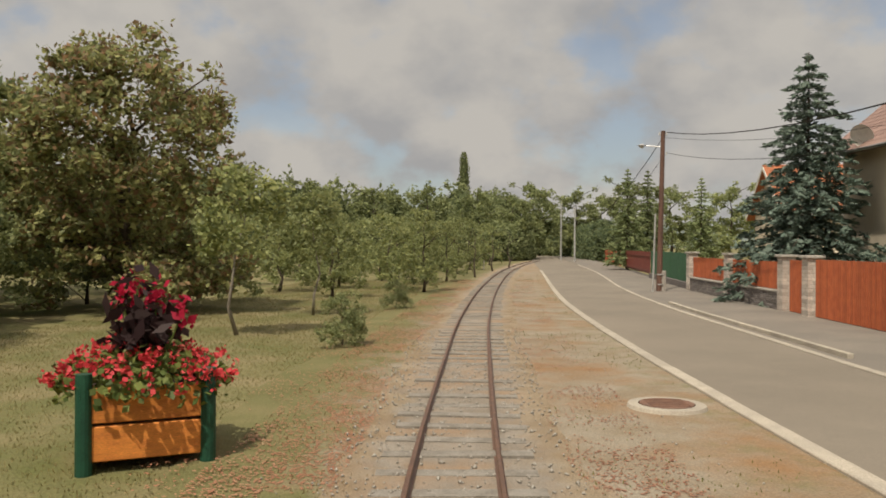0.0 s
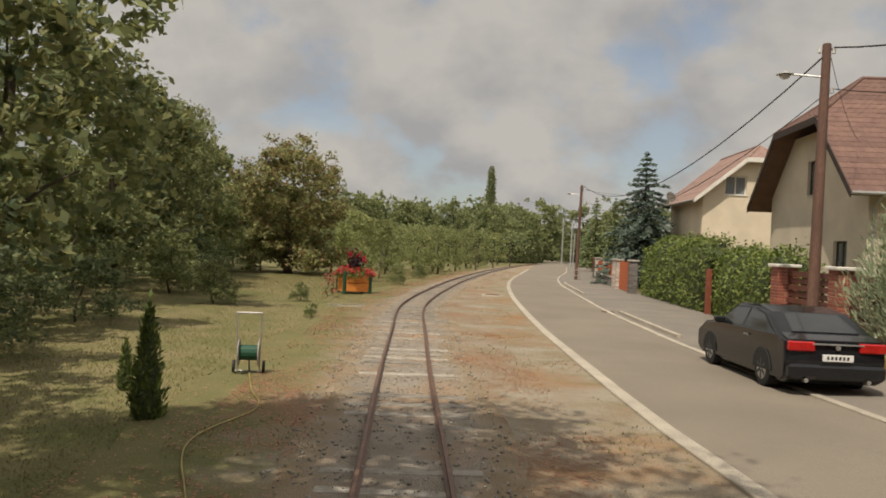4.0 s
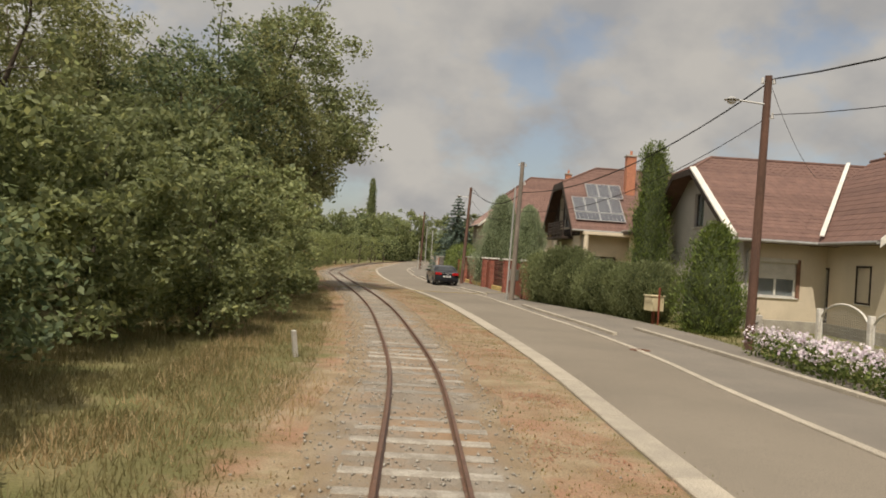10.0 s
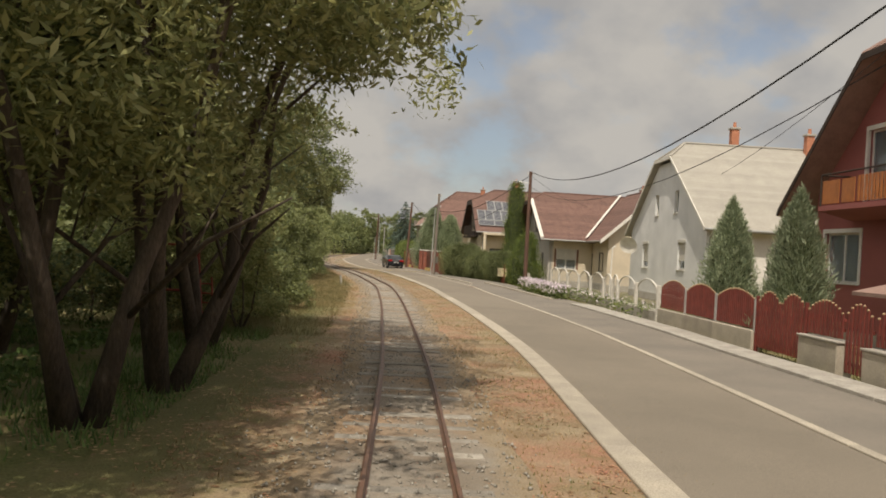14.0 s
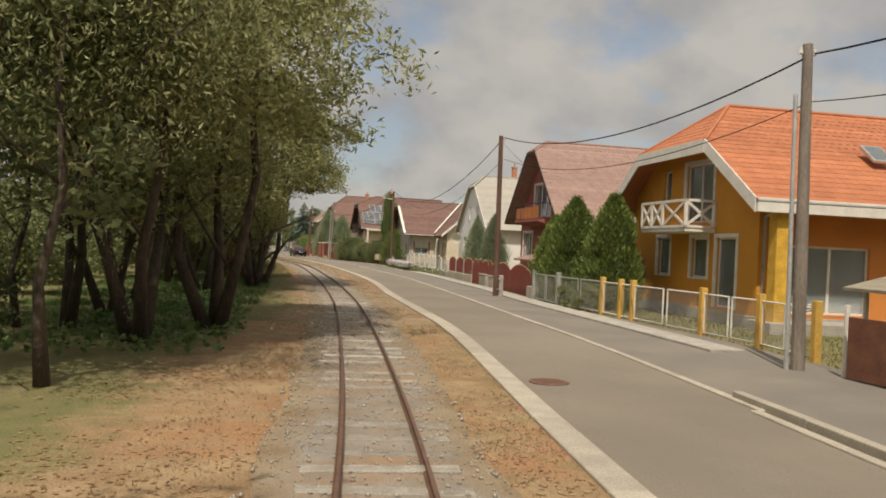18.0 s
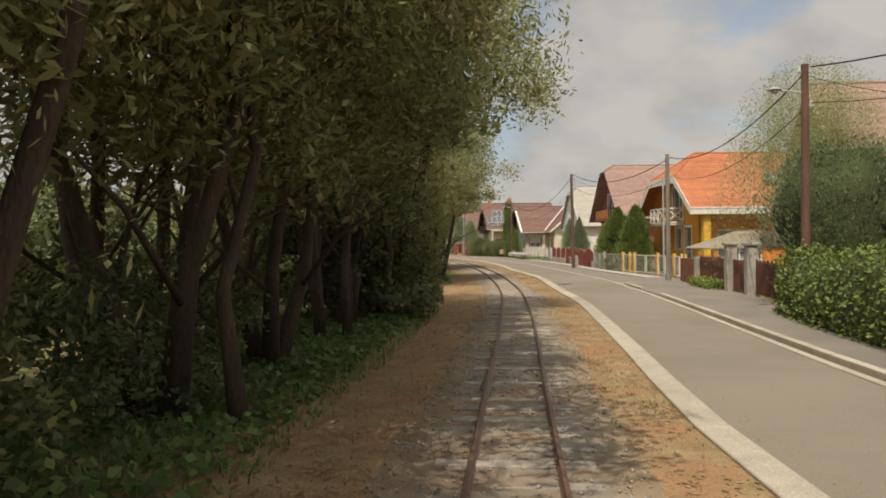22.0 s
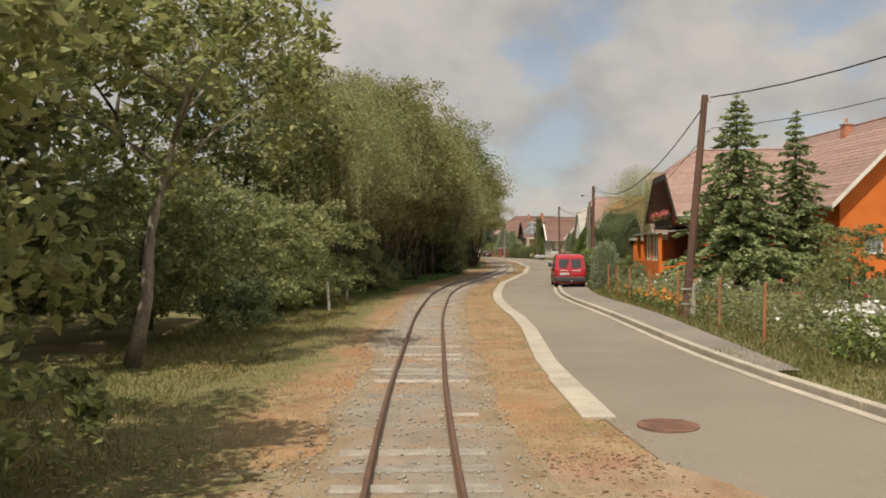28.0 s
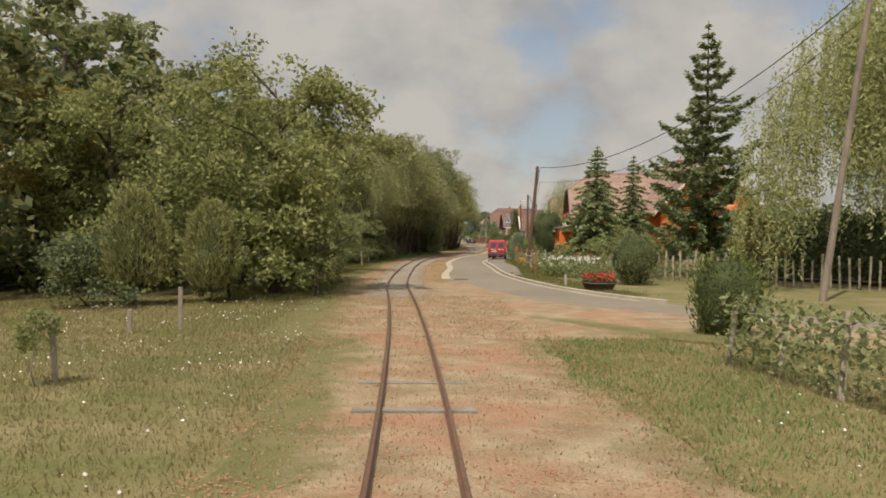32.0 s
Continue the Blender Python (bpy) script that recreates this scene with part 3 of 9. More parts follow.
M_ROOF_BROWN = mat("brown_tile", (0.185, 0.105, 0.082), (0.145, 0.082, 0.066), 0.75, 2.5, 40, 0.3, jitter=0.14)
M_ROOF_PINK = mat("faded_tile", (0.325, 0.21, 0.172), (0.26, 0.168, 0.14), 0.8, 2.5, 40, 0.3, jitter=0.12)
M_ROOF_ORANGE = mat("orange_tile", (0.45, 0.165, 0.075), (0.37, 0.13, 0.06), 0.7, 2.0, 40, 0.3, jitter=0.12)
M_ROOF_SLATE = mat("pale_slate", (0.37, 0.342, 0.29), (0.33, 0.303, 0.26), 0.85, 1.6, 40, 0.2, jitter=0.07)
M_WHITE = mat("white_paint", (0.74, 0.70, 0.63), (0.64, 0.60, 0.53), 0.6, 3, 50, 0.08)
M_DARKWOOD = mat("dark_wood", (0.055, 0.035, 0.025), (0.035, 0.024, 0.018), 0.7, 4, 60, 0.3, stretch=(1, 1, 6))
M_GUTTER = mat("zinc_gutter", (0.42, 0.41, 0.39), (0.33, 0.32, 0.30), 0.45, 4, 40, 0.1, metal=0.6)
M_BRICKRED = mat("chimney_brick", (0.50, 0.215, 0.125), (0.40, 0.165, 0.10), 0.9, 6, 30, 0.5)
M_CURTAIN = mat("curtain", (0.62, 0.58, 0.52), (0.52, 0.48, 0.43), 0.9, 9, 60, 0.3, stretch=(6, 6, 0.4))
M_SHUTTER = mat("roller_shutter", (0.60, 0.565, 0.50), (0.52, 0.49, 0.43), 0.7, 3, 40, 0.1)


def glass_mat():
    m = bpy.data.materials.new("window_glass")
    m.use_nodes = True
    n, l = m.node_tree.nodes, m.node_tree.links
    p = n["Principled BSDF"]
    p.inputs["Base Color"].default_value = (0.62, 0.68, 0.70, 1)
    p.inputs["Roughness"].default_value = 0.03
    p.inputs["Transmission Weight"].default_value = 0.85
    p.inputs["IOR"].default_value = 1.5
    nz = n.new("ShaderNodeTexNoise")
    nz.inputs["Scale"].default_value = 1.3
    bp = n.new("ShaderNodeBump")
    bp.inputs["Strength"].default_value, bp.inputs["Distance"].default_value = 0.04, 0.05
    l.new(nz.outputs["Fac"], bp.inputs["Height"])
    l.new(bp.outputs[0], p.inputs["Normal"])
    return m


M_GLASS = glass_mat()
TH = 0.32


def wall_cells(top, lo, hi, holes, thick, breaks=()):
    """A wall of blocks round its openings. top(u): height; holes: (u0, u1, z0, z1). In local u, depth 0..thick, z."""
    us = sorted({lo, hi, *breaks, *[h[0] for h in holes], *[h[1] for h in holes]})
    us = [u for u in us if lo <= u <= hi]
    bm = bmesh.new()
    for a, b in zip(us, us[1:]):
        if b - a < 1e-4:
            continue
        mid = (a + b) / 2
        zs = [-0.3]
        for h in sorted((h for h in holes if h[0] < mid < h[1]), key=lambda h: h[2]):
            zs += [h[2], h[3]]
        for z0, z1 in zip(zs[::2], zs[1::2]):
            add_prism(bm, [(0, a, z0), (0, b, z0), (0, b, z1), (0, a, z1)], (thick, 0, 0))
        add_prism(bm, [(0, a, zs[-1]), (0, b, zs[-1]), (0, b, top(b)), (0, a, top(a))], (thick, 0, 0))
    bmesh.ops.remove_doubles(bm, verts=bm.verts, dist=0.0005)
    return bm


def window(house, m, u0, u1, z0, z1, frame_mat, bars=1, sill=True, inside=None, surround=None, shutter=0.0, recess=0.12):
    """A window in a wall; m maps (depth, along, z) into the house."""
    fw = 0.07
    bm = bmesh.new()
    r = recess
    rings = []
    for x, e in ((r, fw), (r, 0.0), (r + 0.07, 0.0), (r + 0.07, fw)):
        rings.append([bm.verts.new(m @ Vector((x, u, z))) for u, z in ((u0 + e, z0 + e), (u1 - e, z0 + e), (u1 - e, z1 - e), (u0 + e, z1 - e))])
    for j in range(4):
        a, b = rings[j], rings[(j + 1) % 4]
        for k in range(4):
            bm.faces.new((a[k], a[(k + 1) % 4], b[(k + 1) % 4], b[k]))
    bmesh.ops.recalc_face_normals(bm, faces=bm.faces)
    fr = part("window", bm, frame_mat, house)
    for k in range(1, bars + 1):
        c = u0 + (u1 - u0) * k / (bars + 1)
        bm = box(r - 0.005, r + 0.065, c - fw * 0.6, c + fw * 0.6, z0 + fw, z1 - fw, 0.008)
        for v in bm.verts:
            v.co = m @ v.co
        part("mullion", bm, frame_mat, fr)
    for k in range(bars + 1):
        a = u0 + fw + (u1 - u0 - 2 * fw) * k / (bars + 1)
        b = u0 + fw + (u1 - u0 - 2 * fw) * (k + 1) / (bars + 1)
        bm = box(r + 0.03, r + 0.036, a, b, z0 + fw, z1 - fw)
        for v in bm.verts:
            v.co = m @ v.co
        pn = part("pane", bm, M_GLASS, fr)
        pn.visible_shadow = False
    if inside:
        bm = bmesh.new()
        n = 14
        row = [[], []]
        for k in range(n + 1):
            u = u0 + (u1 - u0) * k / n
            d = r + 0.16 + 0.03 * math.sin(k * 1.9)
            row[0].append(bm.verts.new(m @ Vector((d, u, z0))))
            row[1].append(bm.verts.new(m @ Vector((d, u, z1))))
        for k in range(n):
            bm.faces.new((row[0][k], row[0][k + 1], row[1][k + 1], row[1][k]))
        part("curtain", bm, inside, fr, "pale net curtain")
    if sill:
        bm = box(-0.06, r + 0.02, u0 - 0.06, u1 + 0.06, z0 - 0.045, z0, 0.008)
        for v in bm.verts:
            v.co = m @ v.co
        part("sill", bm, M_WHITE, fr)
    if surround:
        bm = bmesh.new()
        e = 0.13
        add_box(bm, -0.025, 0.05, u0 - e, u0 + 0.005, z0 - 0.02, z1 + e)
        add_box(bm, -0.025, 0.05, u1 - 0.005, u1 + e, z0 - 0.02, z1 + e)
        add_box(bm, -0.025, 0.05, u0 + 0.005, u1 - 0.005, z1 - 0.005, z1 + e)
        for v in bm.verts:
            v.co = m @ v.co
        part("surround", bm, surround, fr, "pale painted window surround")
    if shutter:
        n = int(shutter * (z1 - z0) / 0.05)
        bm = bmesh.new()
        rows = []
        for k in range(2 * n + 1):
            d, z = r - 0.03 - (0.012 if k % 2 else 0.0), z1 - k * 0.025
            rows.append([bm.verts.new((d, u, z)) for u in (u0 + 0.03, u1 - 0.03)])
        for p, q in zip(rows, rows[1:]):
            bm.faces.new((p[0], p[1], q[1], q[0]))
        for v in bm.verts:
            v.co = m @ v.co
        part("roller_shutter", bm, M_SHUTTER, fr, "half-lowered pale roller shutter")
        bm = bmesh.new()
        add_box(bm, -0.03, r - 0.01, u0 - 0.02, u1 + 0.02, z1 - 0.02, z1 + 0.14, 0.01)
        for v in bm.verts:
            v.co = m @ v.co
        part("shutter_box", bm, M_SHUTTER, fr)
    return fr


def tile_courses(house, slope, p0, du, ds, left, right, length, material, pitch=0.33, proud=0.024, wave=0.014):
    """Courses of tiles on a slope: p0 the eave's start, du along the eave, ds up the slope (unit vectors); left(s) and right(s) bound them."""
    nrm = du.cross(ds).normalized()
    if nrm.z < 0:
        nrm = -nrm
    if material is M_ROOF_SLATE:
        pitch, proud, wave = 0.28, 0.015, 0.0
    n = max(3, round(length / pitch))
    h = length / n
    for k in range(n):
        s0, s1 = k * h, (k + 1) * h + 0.03
        a0, b0, a1, b1 = left(s0), right(s0), left(min(s1, length)), right(min(s1, length))
        if b1 - a1 < 0.05 and b0 - a0 < 0.1:
            continue
        b1 = max(b1, a1 + 0.02)
        q = [p0 + du * a0 + ds * s0 + nrm * proud, p0 + du * b0 + ds * s0 + nrm * proud, p0 + du * b1 + ds * min(s1, length) + nrm * 0.012, p0 + du * a1 + ds * min(s1, length) + nrm * 0.012]
        steps = max(1, int((b0 - a0) / 0.3))
        bm = bmesh.new()
        lo, mid, hi = [], [], []
        for i in range(steps * 2 + 1):
            f = i / (steps * 2)
            lift = nrm * (wave if i % 2 else 0.0)
            lo.append(bm.verts.new(q[0].lerp(q[1], f) - nrm * 0.04))
            mid.append(bm.verts.new(q[0].lerp(q[1], f) + lift))
            hi.append(bm.verts.new(q[3].lerp(q[2], f) + lift))
        for i in range(steps * 2):
            bm.faces.new((lo[i], lo[i + 1], mid[i + 1], mid[i]))
            bm.faces.new((mid[i], mid[i + 1], hi[i + 1], hi[i]))
        part("tile_course", bm, material, slope)


def chimney(house, x, y, z0, z1, w=0.5, m=None, pot=True):
    ch = part("chimney", box(x - w / 2, x + w / 2, y - w / 2, y + w / 2, z0, z1, 0.015), m or M_BRICKRED, house, "orange brick chimney")
    part("chimney_cap", box(x - w / 2 - 0.06, x + w / 2 + 0.06, y - w / 2 - 0.06, y + w / 2 + 0.06, z1 - 0.02, z1 + 0.09, 0.015), M_CONC, ch)
    if pot:
        part("chimney_pot", rod((x, y, z1 + 0.09), (x, y, z1 + 0.4), 0.1, 0.08, 10), m or M_BRICKRED, ch)
    return ch


class House:
    """A gable-fronted house. Local x goes from the front wall into the plot, y along the front, z up; the front faces -x."""

    def __init__(self, x, y, turn, label, w, d, E, ez, C, cz, fo, hd, wall, roof, board, side=None, back=0.5, name="house", bh=0.28):
        self.ob = thing(name, x, y, 0, turn, label, "house")
        self.w, self.d, self.E, self.ez, self.C, self.cz, self.fo, self.hd = w, d, E, ez, C, cz, fo, hd
        self.wall, self.side, self.roof, self.board, self.back, self.bh = wall, side or wall, roof, board, back, bh
        self.k = (cz - ez) / (E - C)
        self.rz = ez + E * self.k
        self.front_holes, self.side_holes, self.todo = [], [], []

    def under(self, y):
        return min(self.ez + (self.E - abs(y)) * self.k, self.cz) - 0.16

    def front_window(self, u0, u1, z0, z1, frame_mat, **kw):
        self.front_holes.append((u0, u1, z0, z1))
        self.todo.append((Matrix.Identity(4), u0, u1, z0, z1, frame_mat, kw))

    def side_matrix(self):
        # depth goes along +y from the near side wall; along goes into the plot
        return Matrix(((0, 1, 0, 0), (1, 0, 0, -self.w), (0, 0, 1, 0), (0, 0, 0, 1)))

    def side_window(self, u0, u1, z0, z1, frame_mat, **kw):
        self.side_holes.append((u0, u1, z0, z1))
        self.todo.append((self.side_matrix(), u0, u1, z0, z1, frame_mat, kw))

    def build(self):
        ob, w, d = self.ob, self.w, self.d
        part("wall", wall_cells(self.under, -w, w, self.front_holes, TH, (-self.C, self.C, 0.0)), self.wall, ob)
        top = self.under(w)
        bm = wall_cells(lambda u: top, TH + 0.002, d - TH - 0.002, self.side_holes, TH)
        for v in bm.verts:
            v.co = self.side_matrix() @ v.co
        bmesh.ops.reverse_faces(bm, faces=bm.faces)
        part("wall", bm, self.side, ob)
        part("wall", box(TH + 0.002, d - TH - 0.002, w - TH, w, -0.3, top), self.side, ob)
        bm = wall_cells(self.under, -w, w, [], TH, (-self.C, self.C, 0.0))
        for v in bm.verts:
            v.co.x += d - TH
        part("wall", bm, self.side, ob)
        part("plinth", box(-0.03, d + 0.03, -w - 0.03, w + 0.03, -0.3, 0.38, 0.01), M_CONC, ob, "grey rendered plinth")
        for m, u0, u1, z0, z1, fm, kw in self.todo:
            window(ob, m, u0, u1, z0, z1, fm, **kw)
        self.build_roof()
        return self

    def build_roof(self):
        E, ez, C, cz, fo, hd, rz = self.E, self.ez, self.C, self.cz, self.fo, self.hd, self.rz
        xb = self.d + self.back
        t = 0.14
        rise = math.hypot(E, rz - ez)
        sc = (E - C) / E * rise
        for sg in (-1, 1):
            poly = [(-fo, sg * E, ez), (xb, sg * E, ez), (xb, 0, rz), (-fo + hd, 0, rz), (-fo, sg * C, cz)]
            if C < 0.02:
                poly = [(-fo, sg * E, ez), (xb, sg * E, ez), (xb, 0, rz), (-fo, 0, rz)]
            slope = part("roof_slope", prism(poly, (0, 0, -t)), self.roof, self.ob)
            p0 = Vector((0, sg * E, ez))
            du, ds = Vector((1, 0, 0)), Vector((0, -sg * E, rz - ez)).normalized()
            left = lambda s: -fo - 0.03 if s <= sc or C < 0.02 else -fo + hd * (s - sc) / (rise - sc)
            tile_courses(self.ob, slope, p0, du, ds, left, lambda s: xb, rise, self.roof)
            # boards on the sloping edge, gutter along the eave
            a, b = Vector((-fo - 0.03, sg * E, ez)), Vector((-fo - 0.03, sg * C, cz))
            up = Vector((0, 0, self.bh))
            part("barge_board", prism([a + Vector((0, 0, 0.07)), b + Vector((0, 0, 0.07)), b + Vector((0, 0, 0.07)) - up, a + Vector((0, 0, 0.07)) - up], (0.04, 0, 0)), self.board, self.ob)
            gt = part("gutter", rod((-fo, sg * (E + 0.07), ez - 0.05), (xb, sg * (E + 0.07), ez - 0.05), 0.065, 0.065, 8), M_GUTTER, self.ob)
            if sg < 0:
                part("downpipe", rod((0.15, sg * (self.w + 0.07), ez - 0.45), (0.15, sg * (self.w + 0.07), 0.05), 0.045, 0.045, 8), M_GUTTER, gt)
                part("downpipe", rod((0.15, sg * (self.w + 0.07), ez - 0.45), (0.15, sg * (E + 0.05), ez - 0.08), 0.045, 0.045, 8), M_GUTTER, gt)
        if C > 0.02:
            hip = part("roof_hip", prism([(-fo, -C, cz), (-fo, C, cz), (-fo + hd, 0, rz)], (0, 0, -t)), self.roof, self.ob)
            ds = Vector((hd, 0, rz - cz))
            L = ds.length
            tile_courses(self.ob, hip, Vector((-fo, 0, cz)), Vector((0, 1, 0)), ds.normalized(), lambda s: -C * (1 - s / L), lambda s: C * (1 - s / L), L, self.roof)
            part("barge_board", box(-fo - 0.04, -fo, -C, C, cz + 0.06 - self.bh, cz + 0.06), self.board, self.ob)
            part("ridge_cap", rod((-fo, -C, cz + 0.03), (-fo + hd, 0, rz + 0.03), 0.075, 0.075, 8), self.roof, self.ob)
            part("ridge_cap", rod((-fo, C, cz + 0.03), (-fo + hd, 0, rz + 0.03), 0.075, 0.075, 8), self.roof, self.ob)
        part("ridge_cap", rod((-fo + hd, 0, rz + 0.03), (xb, 0, rz + 0.03), 0.08, 0.08, 8), self.roof, self.ob)
        return self


def dish(parent, x, y, z, r, turn, tilt=25):
    """A satellite dish on a short arm."""
    bm = bmesh.new()
    n, k = 20, 4
    rings = [[bm.verts.new((-0.28 * r * (j / k) ** 2, r * j / k * math.cos(2 * math.pi * i / n), r * j / k * math.sin(2 * math.pi * i / n))) for i in range(n)] for j in range(1, k + 1)]
    c = bm.verts.new((0, 0, 0))
    for i in range(n):
        bm.faces.new((c, rings[0][i], rings[0][(i + 1) % n]))
        for j in range(k - 1):
            bm.faces.new((rings[j][i], rings[j + 1][i], rings[j + 1][(i + 1) % n], rings[j][(i + 1) % n]))
    d = part("satellite_dish", bm, M_WHITE, parent, "white round satellite dish", True)
    d.matrix_basis = pose(x, y, z, 0, -tilt, turn)
    part("dish_arm", rod((0, 0, -0.1), (0.5, 0, -0.35), 0.025, 0.025), M_GUTTER, d)
    part("feed_arm", rod((0, 0, -r), (-0.55 * r * 1.6, 0, 0), 0.014, 0.014), M_GUTTER, d)
    return d


P_CREAM, P_WHITE, P_GREY = plaster("cream_plaster", (0.68, 0.58, 0.44)), plaster("white_plaster", (0.74, 0.70, 0.64)), plaster("grey_beige_plaster", (0.52, 0.475, 0.42))
P_BURG, P_YELLOW, P_ORANGE = plaster("burgundy_plaster", (0.34, 0.115, 0.10)), plaster("ochre_plaster", (0.60, 0.27, 0.04)), plaster("orange_plaster", (0.66, 0.17, 0.035))
# White plaster with the cool skylight of a shaded front put into it.
P_SKYLIT_WHITE = plaster("skylit_white_plaster", (0.75, 0.74, 0.72))

# cream house with a window in the gable, side gable towards the garden
h = House(19.3, 23.6, 90, "cream rendered house with a brown tiled half-hipped roof", 3.5, 8, 4.2, 5.7, 1.1, 8.3, 0.6, 1.4, P_CREAM, M_ROOF_PINK, M_WHITE)
h.front_window(0.9, 2.2, 6.1, 7.25, M_WHITE, bars=1, inside=M_CURTAIN)
h.front_window(-2.6, -1.2, 2.2, 3.6, M_WHITE, bars=1, shutter=0.5)
h.build()
dish(h.ob, 5.5, 4.0, 6.2, 0.45, -60)

# cream house behind the blue-green conifers
h = House(15.6, 7.0, -2, "cream house with a brown tiled half-hipped roof and brick chimney", 5.0, 11, 5.7, 4.6, 2.3, 7.6, 0.9, 2.6, P_CREAM, M_ROOF_BROWN, M_DARKWOOD)
h.front_window(-0.6, 0.7, 4.9, 6.3, M_DARKWOOD, bars=1)
h.front_window(-3.4, -2.2, 1.6, 3.0, M_DARKWOOD, bars=1)
h.side_window(2.0, 3.4, 1.5, 2.9, M_DARKWOOD, bars=1)
h.build()
chimney(h.ob, 4.6, -2.6, 6.6, 9.9)

# house with solar panels
h = House(16.15, -11.0, -3, "cream house with solar panels on its brown tiled roof", 4.7, 11, 5.4, 4.2, 1.5, 7.47, 0.7, 2.6, P_CREAM, M_ROOF_BROWN, M_DARKWOOD, bh=0.5)
h.front_window(-2.2, 2.2, 4.5, 6.9, M_DARKWOOD, bars=3, sill=False, recess=0.26)
h.front_window(-4.2, -2.9, 1.2, 2.7, M_DARKWOOD, bars=1)
h.side_window(0.9, 2.4, 0.45, 2.6, M_DARKWOOD, bars=1, sill=False)
h.side_window(3.6, 4.7, 1.3, 2.6, M_DARKWOOD, bars=1)
h.build()
chimney(h.ob, 3.75, -2.0, 6.4, 9.45, 0.62)
SOLAR = h
M_CELL = mat("solar_cell", (0.075, 0.078, 0.088), (0.10, 0.10, 0.11), 0.25, 2, 30, 0.02, spec=0.8)
M_ALU = mat("aluminium", (0.62, 0.61, 0.58), (0.52, 0.51, 0.49), 0.35, 4, 40, 0.05, metal=0.8)


def solar_panel(u, s, wid, hei):
    """A framed panel on the near slope: u along the eave, s up the slope."""
    E, rise = h.E, h.rz - h.ez
    du, ds = Vector((1, 0, 0)), Vector((0, E, rise)).normalized()
    nrm = du.cross(ds).normalized()
    o = Vector((u, -E, h.ez)) + ds * s + nrm * 0.16
    m = Matrix((du, ds, nrm)).transposed().to_4x4()
    m.translation = o
    bm = bmesh.new()
    e = 0.05
    add_box(bm, 0, wid, 0, e, -0.02, 0.02)
    add_box(bm, 0, wid, hei - e, hei, -0.02, 0.02)
    add_box(bm, 0, e, e, hei - e, -0.02, 0.02)
    add_box(bm, wid - e, wid, e, hei - e, -0.02, 0.02)
    fr = part("solar_panel", bm, M_ALU, h.ob, "framed dark solar panel")
    fr.matrix_basis = m
    part("cell_sheet", box(e, wid - e, e, hei - e, -0.012, 0.008), M_CELL, fr)
    for i in range(1, 6):
        part("cell_line", box(wid * i / 6 - 0.006, wid * i / 6 + 0.006, e, hei - e, 0.008, 0.0095), M_ALU, fr)
    part("mounting_bracket", box(0.2, wid - 0.2, hei * 0.45, hei * 0.45 + 0.05, -0.14, -0.02), M_ALU, fr)


for k in range(3):
    solar_panel(0.75 + 0.81 * k, 3.34, 0.79, 1.56)
for k in range(4):
    solar_panel(-0.35 + 0.81 * k, 1.7, 0.79, 1.6)
for k in range(2):
    solar_panel(-0.35 + 1.62 * k, 0.82, 1.6, 0.84)
# dark balcony in the gable, porch columns
bal = part("balcony", box(-0.8, 0.0, -2.7, 2.7, 3.65, 3.8, 0.02), M_DARKWOOD, h.ob, "dark boarded balcony with horizontal rails")
for k in range(5):
    part("rail_board", box(-0.75, -0.71, -2.6, 2.6, 3.95 + k * 0.19, 4.08 + k * 0.19, 0.01), M_DARKWOOD, bal)
for yy in (-2.6, -1.3, 0, 1.3, 2.6):
    part("rail_post", box(-0.71, -0.65, yy - 0.04, yy + 0.04, 3.8, 4.85), M_DARKWOOD, bal)
# Dark boards added flat on the wall in place of a deep dark-wood loggia.
for k in range(21):
    z = 3.86 + k * 0.165
    half = min(h.w, h.E - (z + 0.17 - h.ez) / h.k - 0.12) if z + 0.17 > h.ez else h.w
    for u0, u1 in (((-half, -2.24), (2.24, half)) if 4.3 < z < 6.95 else ((-half, half),)):
        if u1 - u0 > 0.1 and z < h.cz - 0.3:
            part("gable_board", box(-0.045, -0.012, u0, u1, z, z + 0.155, 0.006), M_DARKWOOD, h.ob)
for xx in (0.2, 3.1):
    part("column", rod((xx, -5.6, 0.0), (xx, -5.6, 4.0), 0.17, 0.15, 14), P_CREAM, h.ob, "cream round porch column")
part("porch_beam", box(0.0, 3.4, -5.75, -5.2, 3.9, 4.1, 0.02), P_CREAM, h.ob)
# cross wing with a dark dormer
W2 = House(21.2, -16.2, -91, "cream wing with brown tiled roof and dark dormer", 3.4, 6.5, 4.2, 4.3, 0.9, 7.0, 0.6, 1.0, P_CREAM, M_ROOF_BROWN, M_DARKWOOD, name="house_wing")
W2.ob.matrix_basis = pose(22.6, -17.6, 0, 0, 0, 89)
W2.front_window(-1.0, 0.6, 1.2, 2.5, M_DARKWOOD, bars=1)
W2.front_window(-0.7, 0.7, 4.4, 5.6, M_DARKWOOD, bars=1)
W2.build()

